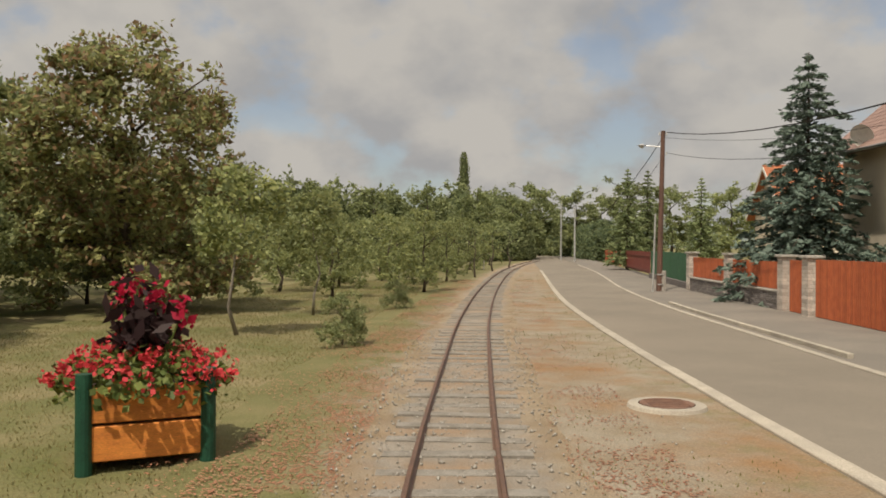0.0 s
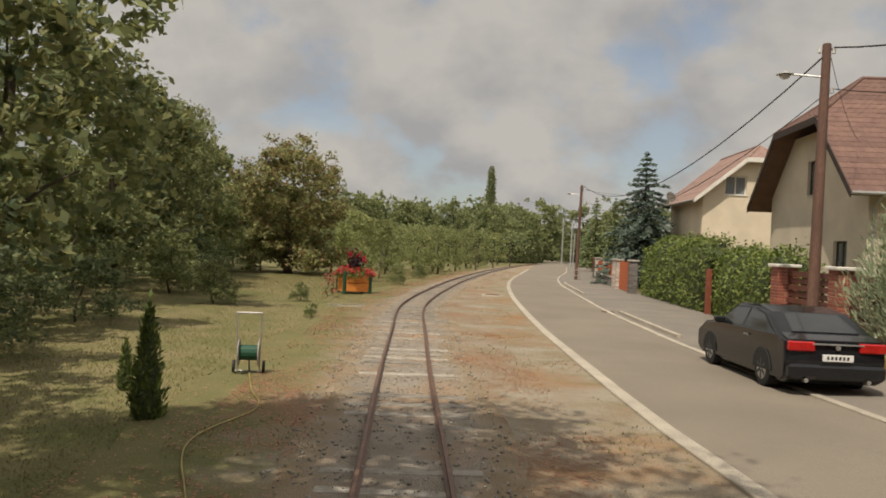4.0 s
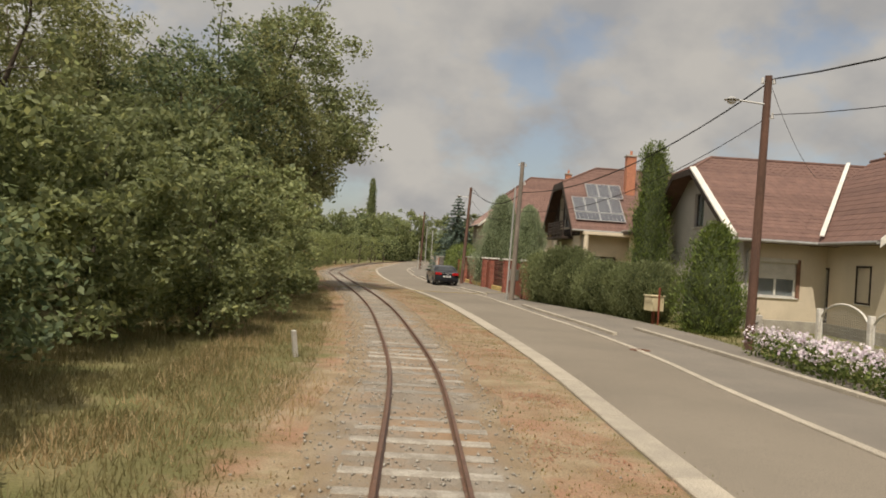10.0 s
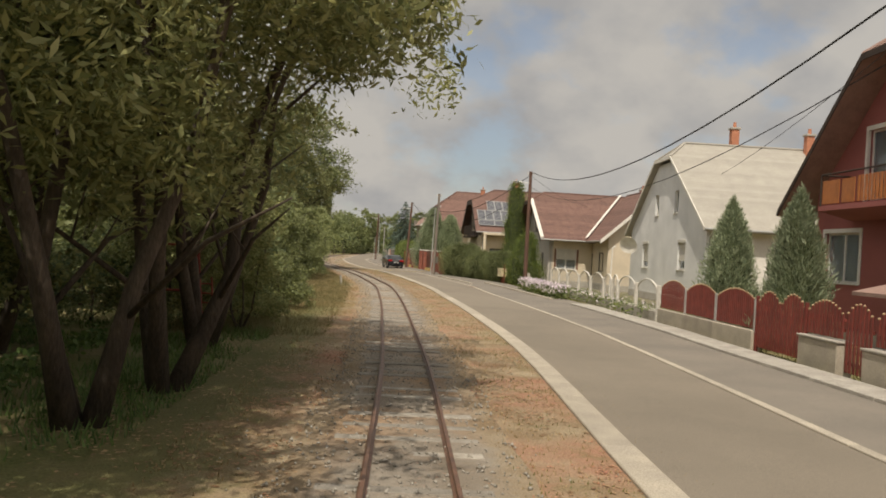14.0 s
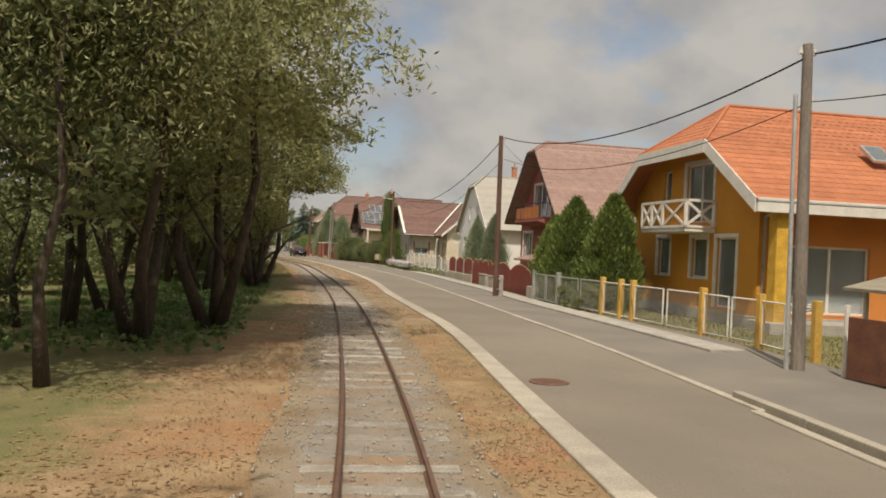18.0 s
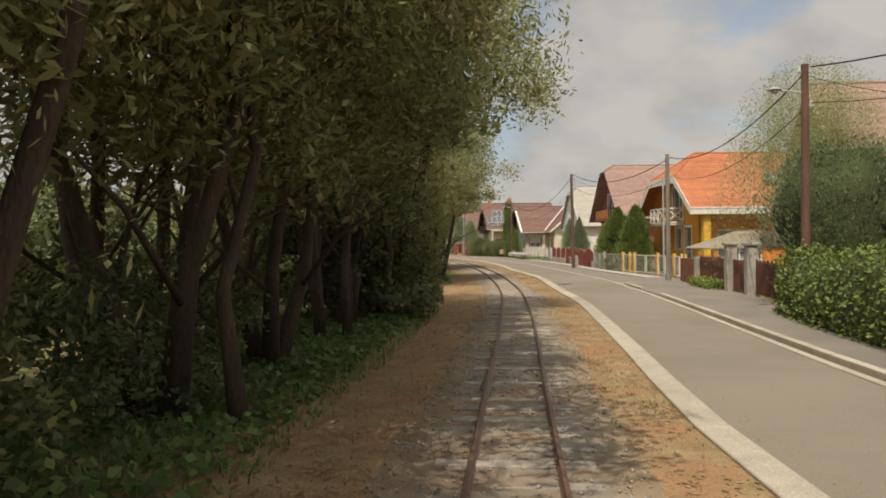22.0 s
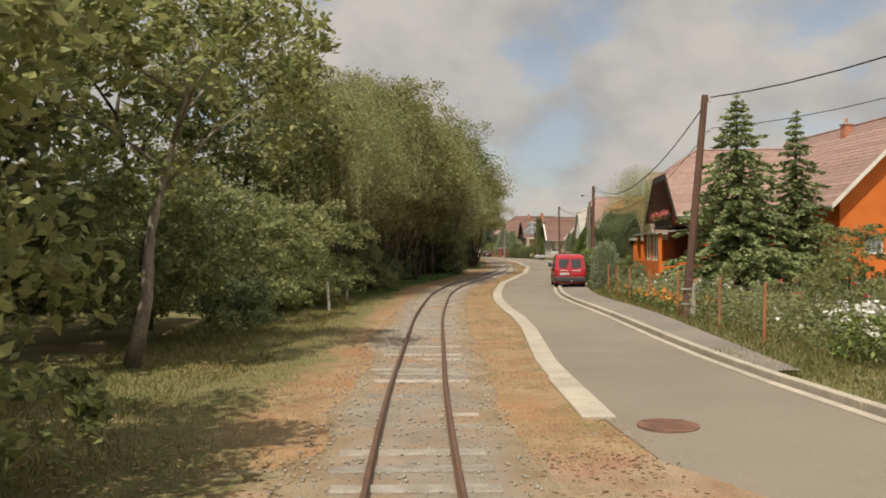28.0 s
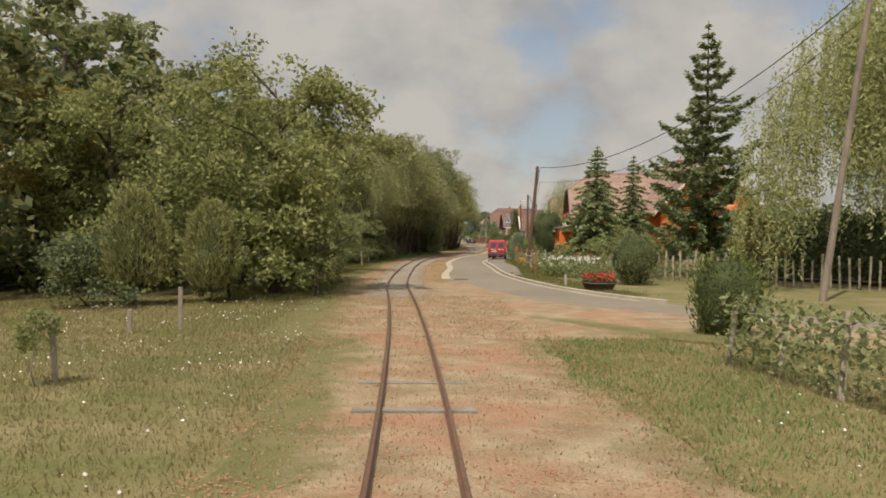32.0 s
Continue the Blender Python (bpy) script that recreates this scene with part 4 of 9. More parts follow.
# L-shaped house, grey gable, cream yard side
h = House(17.2, -30.3, -6, "grey and cream house with a brown tiled roof and white edging", 6.0, 12, 6.8, 3.4, 1.35, 6.5, 0.8, 1.3, P_GREY, M_ROOF_BROWN, M_DARKWOOD, side=P_CREAM)
h.front_window(-1.0, 0.3, 4.05, 5.6, M_DARKWOOD, bars=0)
h.front_window(-3.9, -2.9, 1.0, 2.4, M_DARKWOOD, bars=0)
h.side_window(0.55, 2.1, 1.25, 2.6, M_WHITE, bars=1, shutter=0.5, surround=mat("brown_surround", (0.22, 0.11, 0.07)))
h.build()
part("roof_edging", prism([(-0.85, -6.85, 3.44), (-0.85, -1.35, 6.56), (-0.6, -1.35, 6.6), (-0.6, -6.85, 3.48)], (0, 0, 0.09)), M_WHITE, h.ob, "white painted verge strip")
W3 = House(22.9, -41.4, 84, "cream side wing with a gable and brown tiled roof", 3.6, 8.0, 4.3, 3.4, 0.05, 7.2, 0.5, 0.05, P_CREAM, M_ROOF_BROWN, M_WHITE, name="house_wing")
W3.front_window(0.8, 1.7, 1.2, 2.0, M_DARKWOOD, bars=0)
W3.build()
inv = h.ob.matrix_basis.inverted()
va, vb = inv @ Vector((19.0, -37.45, 3.5)), inv @ Vector((24.0, -31.0, 7.28))
vs_ = (vb - va).cross(Vector((0, 0, 1))).normalized() * 0.085
lift = Vector((0, 0, 0.15))
part("valley_flashing", prism([va - vs_ + lift, vb - vs_ + lift, vb + vs_ + lift, va + vs_ + lift], (0, 0, 0.04)), M_WHITE, h.ob, "white painted valley strip between the roofs")
for u0, u1, z0, z1 in ((1.2, 2.2, 1.25, 2.6), (4.2, 4.9, 0.4, 2.5)):
    m = Matrix(((0, 1, 0, 0), (-1, 0, 0, 3.6), (0, 0, 1, 0), (0, 0, 0, 1)))
    window(W3.ob, m, u0, u1, z0, z1, M_DARKWOOD, bars=0, recess=-0.03, inside=None)
chimney(h.ob, 8.5, -0.6, 6.6, 7.9, 0.45)

# white house with the pale slate roof
h = House(18.21, -51.93, -8.75, "white rendered house with a pale slate half-hipped roof", 6.95, 12, 7.49, 3.83, 1.47, 7.78, 0.3, 1.2, P_SKYLIT_WHITE, M_ROOF_SLATE, M_WHITE, side=P_WHITE, bh=0.16)
h.front_window(1.16, 1.86, 4.78, 5.95, M_WHITE, bars=0)
h.front_window(-2.44, -1.74, 4.78, 5.95, M_WHITE, bars=0)
h.front_window(2.85, 4.1, 1.8, 3.2, M_WHITE, bars=0, shutter=0.75)
h.front_window(-3.95, -2.75, 1.82, 3.22, M_WHITE, bars=0, shutter=0.7)
h.build()
chimney(h.ob, 3.75, 0.36, 8.4, 9.75, 0.42)
chimney(h.ob, 7.6, -0.4, 8.2, 9.5, 0.42)
dish(h.ob, -0.5, 5.5, 3.15, 0.55, 62)

# burgundy house with the timber balcony
h = House(15.4, -73.4, -6.5, "burgundy rendered house with a faded pink tiled roof and balcony", 4.7, 12, 5.5, 4.1, 0.8, 8.45, 1.0, 1.0, P_BURG, M_ROOF_PINK, M_DARKWOOD, bh=0.2)
h.front_window(-1.5, 1.9, 4.35, 6.5, M_WHITE, bars=2, surround=M_WHITE, sill=False)
h.front_window(2.1, 4.1, 1.8, 3.4, M_WHITE, bars=1, surround=M_WHITE, inside=M_CURTAIN)
h.front_window(-3.3, -0.4, 1.8, 3.4, M_WHITE, bars=2, surround=M_WHITE)
h.build()
chimney(h.ob, 7.4, -1.0, 7.6, 9.2, 0.5)
M_PINE = mat("varnished_pine", (0.42, 0.15, 0.045), (0.32, 0.11, 0.035), 0.45, 4, 50, 0.2, jitter=0.15)
bal = part("balcony", prism([(-1.1, -2.5, 4.0), (0, -2.5, 3.75), (0, -2.5, 4.15), (-1.1, -2.5, 4.15)], (0, 5.1, 0)), P_BURG, h.ob, "timber-railed balcony on a burgundy slab")
for y0_, y1_ in ((1.55, 2.5), (0.72, 1.42)):
    part("board_panel", box(-1.05, -1.03, y0_, y1_, 4.2, 4.92, 0.006), M_PINE, bal, "sun-bleached pine board")
for k in range(17):
    part("baluster", box(-1.06, -1.03, -2.4 + k * 0.18, -2.29 + k * 0.18, 4.2, 4.95, 0.006), M_PINE, bal)
part("handrail", rod((-1.05, -2.48, 5.12), (-1.05, 2.58, 5.12), 0.03, 0.03), M_DARKWOOD, bal)
for yy in (-2.48, 2.58):
    part("handrail", rod((-1.05, yy, 5.12), (0, yy, 5.12), 0.03, 0.03), M_DARKWOOD, bal)
    part("rail_post", rod((-1.05, yy, 4.15), (-1.05, yy, 5.12), 0.03, 0.03), M_DARKWOOD, bal)
part("porch_roof", prism([(-2.2, -5.6, 1.55), (0, -5.6, 2.1), (0, -5.6, 2.2), (-2.2, -5.6, 1.65)], (0, 4.2, 0)), M_ROOF_PINK, h.ob, "low lean-to porch roof")

# ochre house with the orange roof
h = House(11.6, -94.9, -7, "ochre yellow house with an orange tiled roof and white boards", 4.7, 13, 5.9, 4.0, 2.65, 6.15, 0.9, 2.3, P_YELLOW, M_ROOF_ORANGE, M_WHITE, side=plaster("terracotta_plaster", (0.58, 0.22, 0.055)), bh=0.46)
h.front_window(-1.75, 0.3, 3.45, 5.6, M_WHITE, bars=1, sill=False, surround=M_WHITE)
h.front_window(1.5, 2.2, 4.1, 5.55, M_WHITE, bars=0, sill=False)
h.front_window(1.4, 2.5, 1.45, 2.9, M_WHITE, bars=0, surround=M_WHITE, inside=M_CURTAIN)
h.front_window(-1.5, -0.3, 1.45, 2.9, M_WHITE, bars=0, surround=M_WHITE, inside=M_CURTAIN)
h.front_window(-3.4, -2.1, 0.5, 2.9, M_WHITE, bars=0, surround=M_WHITE, sill=False)
h.side_window(1.2, 4.0, 0.5, 2.7, M_WHITE, bars=1, sill=False, inside=M_CURTAIN)
h.side_window(6.0, 7.6, 1.3, 2.5, M_WHITE, bars=1)
h.side_window(9.2, 10.6, 1.3, 2.5, M_WHITE, bars=1)
h.build()
bal = part("balcony", box(-1.15, 0, -2.0, 1.6, 3.05, 3.2, 0.02), M_WHITE, h.ob, "white balcony with crossed boards over ochre panels")


def cross_panel(y0, y1, x0, x1):
    """A balcony panel with a diagonal cross, in front of an ochre board."""
    a, b = Vector((x0, y0, 3.2)), Vector((x1, y1, 3.2))
    d = (b - a)
    L = d.length
    fr = bmesh.new()
    ang = math.atan2(d.y, d.x)
    for s0, s1, z0, z1 in ((0, L, 0, 0.09), (0, L, 0.91, 1.0), (0, 0.08, 0, 1.0), (L - 0.08, L, 0, 1.0)):
        add_box(fr, s0, s1, -0.03, 0.03, z0, z1)
    for k in (1, -1):
        q = Matrix.Translation((L / 2, 0.0, 0.5)) @ Matrix.Rotation(-k * math.atan2(0.9, L), 4, 'Y')
        add_box(fr, -math.hypot(L, 0.9) / 2, math.hypot(L, 0.9) / 2, -0.02, 0.02, -0.045, 0.045, 0, q)
    o = part("balcony_panel", fr, M_WHITE, bal)
    o.matrix_basis = Matrix.Translation(a) @ Matrix.Rotation(ang, 4, 'Z')
    return o


cross_panel(-0.2, -2.0, -1.15, -1.15)
cross_panel(1.6, 0.7, -1.15, -1.15)
cross_panel(0.7, -0.2, -1.15, -1.15)
part("ochre_board", box(-1.1, -1.08, -1.95, -0.25, 3.25, 4.15), P_YELLOW, bal)
cross_panel(-2.0, -2.0, -1.15, 0.0)
part("fascia_board", box(-0.9, 13.4, -6.02, -5.9, 3.62, 4.05, 0.01), M_WHITE, h.ob, "wide white eaves board")
part("corner_pillar", box(-0.05, 0.4, -5.75, -5.3, -0.1, 3.7, 0.02), mat("yellow_pillar", (0.72, 0.42, 0.06)), h.ob, "bright yellow terrace pillar")
part("corner_pillar", box(7.2, 7.6, -5.75, -5.3, -0.1, 3.7, 0.02), mat("yellow_pillar", (0.72, 0.42, 0.06)), h.ob, "bright yellow terrace pillar")
part("terrace_floor", box(-0.3, 8.0, -6.0, -4.74, -0.2, 0.3, 0.02), M_CONC, h.ob)
sk = part("skylight", box(4.4, 5.2, -0.5, 0.5, -0.02, 0.1, 0.02, pose(0.2, -3.5, 5.93, 38, 0, 0)), M_ALU, h.ob, "grey framed roof window")
part("pane", box(4.48, 5.12, -0.42, 0.42, 0.1, 0.11, 0, pose(0.2, -3.5, 5.93, 38, 0, 0)), M_GLASS, sk)

# steep gabled house behind the birch
h = House(9.6, -113.9, -13, "house with a tall steep faded pink tiled gable", 4.3, 13, 4.9, 3.3, 0.05, 8.75, 0.6, 0.05, plaster("dull_plaster", (0.46, 0.40, 0.33)), M_ROOF_PINK, M_WHITE)
h.front_window(-0.8, 0.8, 5.0, 6.3, M_DARKWOOD, bars=1)
h.front_window(-3.2, -1.6, 1.3, 2.7, M_DARKWOOD, bars=1)
h.build()
chimney(h.ob, 6.3, 0.2, 8.2, 9.6, 0.5, M_DARKWOOD)

# orange house with the dark timber gable and flower balcony
h = House(4.9, -133.0, -10, "orange house with a dark timber gable and flower balcony", 5.2, 11, 6.0, 4.0, 2.3, 6.78, 1.5, 2.4, mat("rust_red_plaster", (0.36, 0.075, 0.03), (0.30, 0.06, 0.025), 0.9, 1, 40, 0.1), M_ROOF_PINK, M_DARKWOOD, side=P_ORANGE, bh=0.42)
h.front_window(-1.2, 0.1, 3.7, 5.5, M_WHITE, bars=1, sill=False)
h.front_window(0.8, 2.0, 3.9, 5.3, M_DARKWOOD, bars=1)
h.front_window(-4.6, -2.2, 1.3, 2.9, M_WHITE, bars=2, inside=M_CURTAIN)
h.side_window(1.0, 2.6, 1.3, 2.8, M_WHITE, bars=1, inside=M_CURTAIN)
h.build()
bal = part("balcony", box(-1.3, 0, -3.2, 3.2, 3.35, 3.5, 0.02), M_DARKWOOD, h.ob, "dark timber balcony hung with red flower boxes")
for k in range(26):
    part("baluster", box(-1.28, -1.24, -3.15 + k * 0.245, -3.0 + k * 0.245, 3.5, 4.3, 0.006), M_DARKWOOD, bal)
part("handrail", box(-1.32, -1.22, -3.2, 3.2, 4.3, 4.38, 0.01), M_DARKWOOD, bal)
FLOWER_BALCONY = h
part("awning_edge", prism([(-2.6, -5.4, 2.95), (0, -5.4, 3.2), (0, -5.4, 3.28), (-2.6, -5.4, 3.03)], (0, 9.5, 0)), M_CONC, h.ob, "flat grey porch roof")
part("porch_wall", box(-2.4, -2.2, -5.2, 3.6, -0.2, 1.25, 0.02), P_ORANGE, h.ob, "low orange porch wall")
for yy in (-5.1, -2.4, 0.6, 3.5):
    part("porch_post", box(-2.42, -2.2, yy - 0.1, yy + 0.1, 1.25, 2.98, 0.01), P_ORANGE, h.ob)

ver = part("veranda_glazing", box(-2.34, -2.3, -5.0, -0.6, 1.27, 2.9), M_GLASS, h.ob, "glazed veranda front")
for k in range(6):
    part("glazing_bar", box(-2.37, -2.27, -5.0 + k * 0.86, -4.9 + k * 0.86, 1.27, 2.92, 0.008), M_WHITE, ver)
for z in (1.26, 2.84):
    part("glazing_rail", box(-2.38, -2.26, -5.0, -0.6, z, z + 0.1, 0.008), M_WHITE, ver)
part("veranda_wall", box(-2.3, 0.0, -5.25, -5.12, -0.2, 1.25, 0.01), P_ORANGE, h.ob, "orange veranda end wall")

# far orange house with a side gable
h = House(14.0, -143.9, 90, "orange house with a brown-pink tiled half-hipped roof", 4.6, 14, 5.4, 4.3, 1.9, 7.7, 0.6, 1.6, P_ORANGE, M_ROOF_PINK, M_WHITE)
h.front_window(2.1, 3.2, 1.75, 2.75, M_WHITE, bars=0)
h.front_window(-0.6, 0.6, 4.6, 6.1, M_WHITE, bars=1, sill=False)
h.build()
chimney(h.ob, 6.0, 0.6, 8.4, 9.6, 0.5)
bal = part("balcony", box(-1.2, 0, -1.6, 1.6, 3.9, 4.05, 0.02), M_WHITE, h.ob, "white balcony on the orange gable")
for k in range(14):
    part("baluster", rod((-1.15, -1.5 + k * 0.23, 4.05), (-1.15, -1.5 + k * 0.23, 4.95), 0.02, 0.02, 6), M_WHITE, bal)
part("handrail", box(-1.2, -1.1, -1.6, 1.6, 4.95, 5.02), M_WHITE, bal)

# garage behind the hedge
gar = thing("garage", 4.7, -122.6, 0, -14, "flat-roofed grey garage with an orange side wall", "garage")
part("wall", box(0, 5, -3.2, -3.0, -0.1, 2.6), P_ORANGE, gar)
part("wall", box(0, 5, 3.0, 3.2, -0.1, 2.6), P_ORANGE, gar)
part("wall", box(4.8, 5, -3.0, 3.0, -0.1, 2.6), P_ORANGE, gar)
part("wall", box(0, 0.2, -3.0, -1.3, -0.1, 2.6), P_ORANGE, gar)
part("wall", box(0, 0.2, 1.5, 3.0, -0.1, 2.6), M_CONC, gar)
part("wall", box(0, 0.2, -1.3, 1.5, 2.3, 2.6), M_CONC, gar)
dr = part("roller_door", box(0.08, 0.12, -1.3, 1.5, 0, 2.3), M_SHUTTER, gar, "pale grey roller door")
for k in range(14):
    part("slat", box(0.06, 0.1, -1.3, 1.5, 0.02 + k * 0.163, 0.165 + k * 0.163, 0.006), M_SHUTTER, dr)
part("roof", box(-0.3, 5.2, -3.4, 3.4, 2.6, 2.78, 0.02), M_CONC, gar)

# small far house with an orange roof, beyond the fence
h = House(22.5, 55, -8, "cream house with a bright orange tiled roof", 4.0, 9, 4.7, 4.2, 0.05, 7.6, 0.5, 0.05, P_CREAM, M_ROOF_ORANGE, M_WHITE)
h.front_window(-0.6, 0.6, 4.3, 5.5, M_WHITE, bars=1)
h.build()
chimney(h.ob, 4.0, -0.5, 7.0, 8.3, 0.5)

# ---- plants ----
L_OLIVE = leaf_mat("leaf_olive", (0.127, 0.148, 0.061), (0.367, 0.356, 0.147))
L_MID = leaf_mat("leaf_mid", (0.139, 0.167, 0.077), (0.336, 0.361, 0.167))
L_DARK = leaf_mat("leaf_dark", (0.076, 0.110, 0.062), (0.227, 0.265, 0.123))
L_LIGHT = leaf_mat("leaf_light", (0.163, 0.196, 0.073), (0.365, 0.372, 0.150))
L_WILLOW = leaf_mat("leaf_willow", (0.203, 0.229, 0.092), (0.450, 0.450, 0.229))
L_RUSSET = leaf_mat("leaf_russet", (0.142, 0.126, 0.063), (0.401, 0.241, 0.127))
L_YELLOW = leaf_mat("leaf_yellow", (0.215, 0.169, 0.046), (0.399, 0.291, 0.077))
L_BLUE = leaf_mat("needle_blue", (0.070, 0.105, 0.079), (0.193, 0.246, 0.193), 0.15)
L_SPRUCE = leaf_mat("needle_green", (0.10, 0.135, 0.058), (0.285, 0.32, 0.14), 0.2)
L_PINE = leaf_mat("pine_rusty_green", (0.175, 0.19, 0.07), (0.36, 0.35, 0.15), 0.3)
L_THUJA = leaf_mat("thuja_green", (0.070, 0.109, 0.028), (0.211, 0.255, 0.060), 0.2)
L_HEDGE = leaf_mat("hedge_green", (0.068, 0.104, 0.026), (0.226, 0.264, 0.068), 0.25)
L_SAGE = leaf_mat("sage_green", (0.20, 0.25, 0.15), (0.42, 0.46, 0.29), 0.35)
L_IVY = leaf_mat("ground_ivy", (0.083, 0.142, 0.047), (0.213, 0.308, 0.095), 0.3)
L_GRASS = leaf_mat("grass_blade", (0.130, 0.150, 0.046), (0.273, 0.240, 0.091), 0.3)
L_LAWN = leaf_mat("lawn_blade", (0.215, 0.195, 0.083), (0.355, 0.30, 0.145), 0.5)
L_DRY = leaf_mat("dry_blade", (0.33, 0.24, 0.12), (0.50, 0.38, 0.22), 0.4)
L_LITTER = leaf_mat("fallen_leaf", (0.22, 0.12, 0.06), (0.46, 0.31, 0.17), 0.15)
L_REDMOSS = leaf_mat("red_leaf", (0.40, 0.165, 0.10), (0.50, 0.27, 0.17), 0.3)
P_RED = leaf_mat("red_petal", (0.62, 0.03, 0.045), (0.78, 0.10, 0.10), 0.25)
P_GERANIUM = leaf_mat("geranium_petal", (0.60, 0.06, 0.09), (0.78, 0.26, 0.28), 0.25)
P_PINK = leaf_mat("pale_petal", (0.62, 0.50, 0.58), (0.80, 0.74, 0.76), 0.25)
P_WHITE_FL = leaf_mat("white_petal", (0.74, 0.72, 0.66), (0.86, 0.84, 0.78), 0.25)
P_ORANGE_FL = leaf_mat("orange_petal", (0.72, 0.22, 0.03), (0.80, 0.36, 0.05), 0.25)
M_BARK = mat("bark", (0.105, 0.080, 0.058), (0.065, 0.050, 0.038), 0.95, 5, 30, 0.8, stretch=(1, 1, 0.35), dist=0.03)
M_BARK_PALE = mat("pale_bark", (0.30, 0.265, 0.215), (0.20, 0.17, 0.135), 0.95, 5, 30, 0.6, stretch=(1, 1, 0.4))
M_BIRCH = mat("birch_bark", (0.62, 0.58, 0.51), (0.16, 0.14, 0.12), 0.8, 7, 30, 0.3, stretch=(0.5, 0.5, 3))
# Dark green for filler bodies; the shade between leaves is in this colour.
M_CORE = mat("inner_shade_green", (0.075, 0.092, 0.036), (0.05, 0.062, 0.026), 1.0, 5, 20, 0.8, dist=0.08)


def leaf_quads(c, size, g, aspect=0.5, lie=0.5, droop=0.0, axis=None):
    """Diamond leaves at the places c. lie: how level they are held; droop: how far the tips hang; axis: a common direction (n, 3)."""
    n = len(c)
    a = g.normal(size=(n, 3)) if axis is None else axis + 0.35 * g.normal(size=(n, 3))
    a[:, 2] = a[:, 2] * (1 - lie) - droop
    a /= np.linalg.norm(a, axis=1)[:, None] + 1e-9
    b = np.cross(a, g.normal(size=(n, 3)))
    b /= np.linalg.norm(b, axis=1)[:, None] + 1e-9
    k = (size * (0.6 + 0.8 * g.random(n)))[:, None]
    v = np.stack([c - a * k * 0.5, c + b * k * aspect * 0.5, c + a * k * 0.5, c - b * k * aspect * 0.5], 1)
    return v.reshape(-1, 3)


def leaf_mesh(name, v, material, parent):
    return quick_mesh(name, v, np.arange(len(v)).reshape(-1, 4), material, parent)


def tube(bm, pts, radii, sides):
    """A closed, tapering tube through points."""
    rings = []
    for k, p in enumerate(pts):
        d = (pts[min(k + 1, len(pts) - 1)] - pts[max(k - 1, 0)]).normalized()
        u = d.orthogonal().normalized() if k == 0 else (u - d * u.dot(d)).normalized()
        w = d.cross(u)
        rings.append([bm.verts.new(p + (u * math.cos(6.2832 * q / sides) + w * math.sin(6.2832 * q / sides)) * radii[k]) for q in range(sides)])
    for a, b in zip(rings, rings[1:]):
        for q in range(sides):
            bm.faces.new((a[q], a[(q + 1) % sides], b[(q + 1) % sides], b[q]))
    bm.faces.new(rings[0][::-1])
    bm.faces.new(rings[-1])


def limbs(ob, bark, base, H, spread, n, g, r0, lean=(0, 0), stems=1):
    """A trunk, or several leaning stems, with a bend, and limbs that fork once; returns the tips."""
    tips = []
    for q in range(stems):
        way = 6.283 * (q + 0.3 * g.random()) / stems + 0.6
        out = 0.0 if stems == 1 else 0.24
        lx, ly = lean[0] + out * math.cos(way), lean[1] + out * math.sin(way)
        foot = Vector((math.cos(way), math.sin(way), 0)) * (0.0 if stems == 1 else r0 * 1.1)
        pts = [foot + Vector((0, 0, -0.1))]
        for k in range(1, 6):
            f = (k / 5) ** (1.0 if stems == 1 else 0.8)
            pts.append(foot + Vector((lx * f * H * 0.75 + g.normal() * 0.13, ly * f * H * 0.75 + g.normal() * 0.13, H * 0.75 * k / 5)))
        bm = bmesh.new()
        tube(bm, pts, [r0 * (1.3 if k == 0 else 1 - k * 0.17) for k in range(6)], 10)
        part("trunk", bm, bark, ob, smooth=True)
        m_limbs = n if stems == 1 else max(3, n // stems + 1)
        for i in range(m_limbs):
            t = base / H + (0.72 - base / H) * i / max(1, m_limbs - 1)
            z = H * t
            k = min(4, int(z / (H * 0.15)))
            o = pts[k].lerp(pts[k + 1], (z - pts[k].z) / max(0.01, pts[k + 1].z - pts[k].z))
            ang = i * 2.4 + q * 1.3 + g.random() * 0.8
            reach = spread * (0.55 + 0.4 * g.random()) * (1.0 if stems == 1 else 0.75)
            e = o + Vector((math.cos(ang) * reach, math.sin(ang) * reach, H * (0.1 + 0.14 * g.random())))
            m = o.lerp(e, 0.5) + Vector((g.normal() * 0.1, g.normal() * 0.1, 0.25))
            r = r0 * 0.38 * (1 - t * 0.5)
            w = m + Vector((g.normal() * 0.5, g.normal() * 0.5, 0.6)) * reach * 0.4
            bm = bmesh.new()
            tube(bm, [o, m, e], [r, r * 0.7, r * 0.25], 6)
            tube(bm, [o.lerp(m, 0.8), w], [r * 0.45, r * 0.15], 5)
            part("limb", bm, bark, ob, smooth=True)
            tips += [e, w]
    return tips


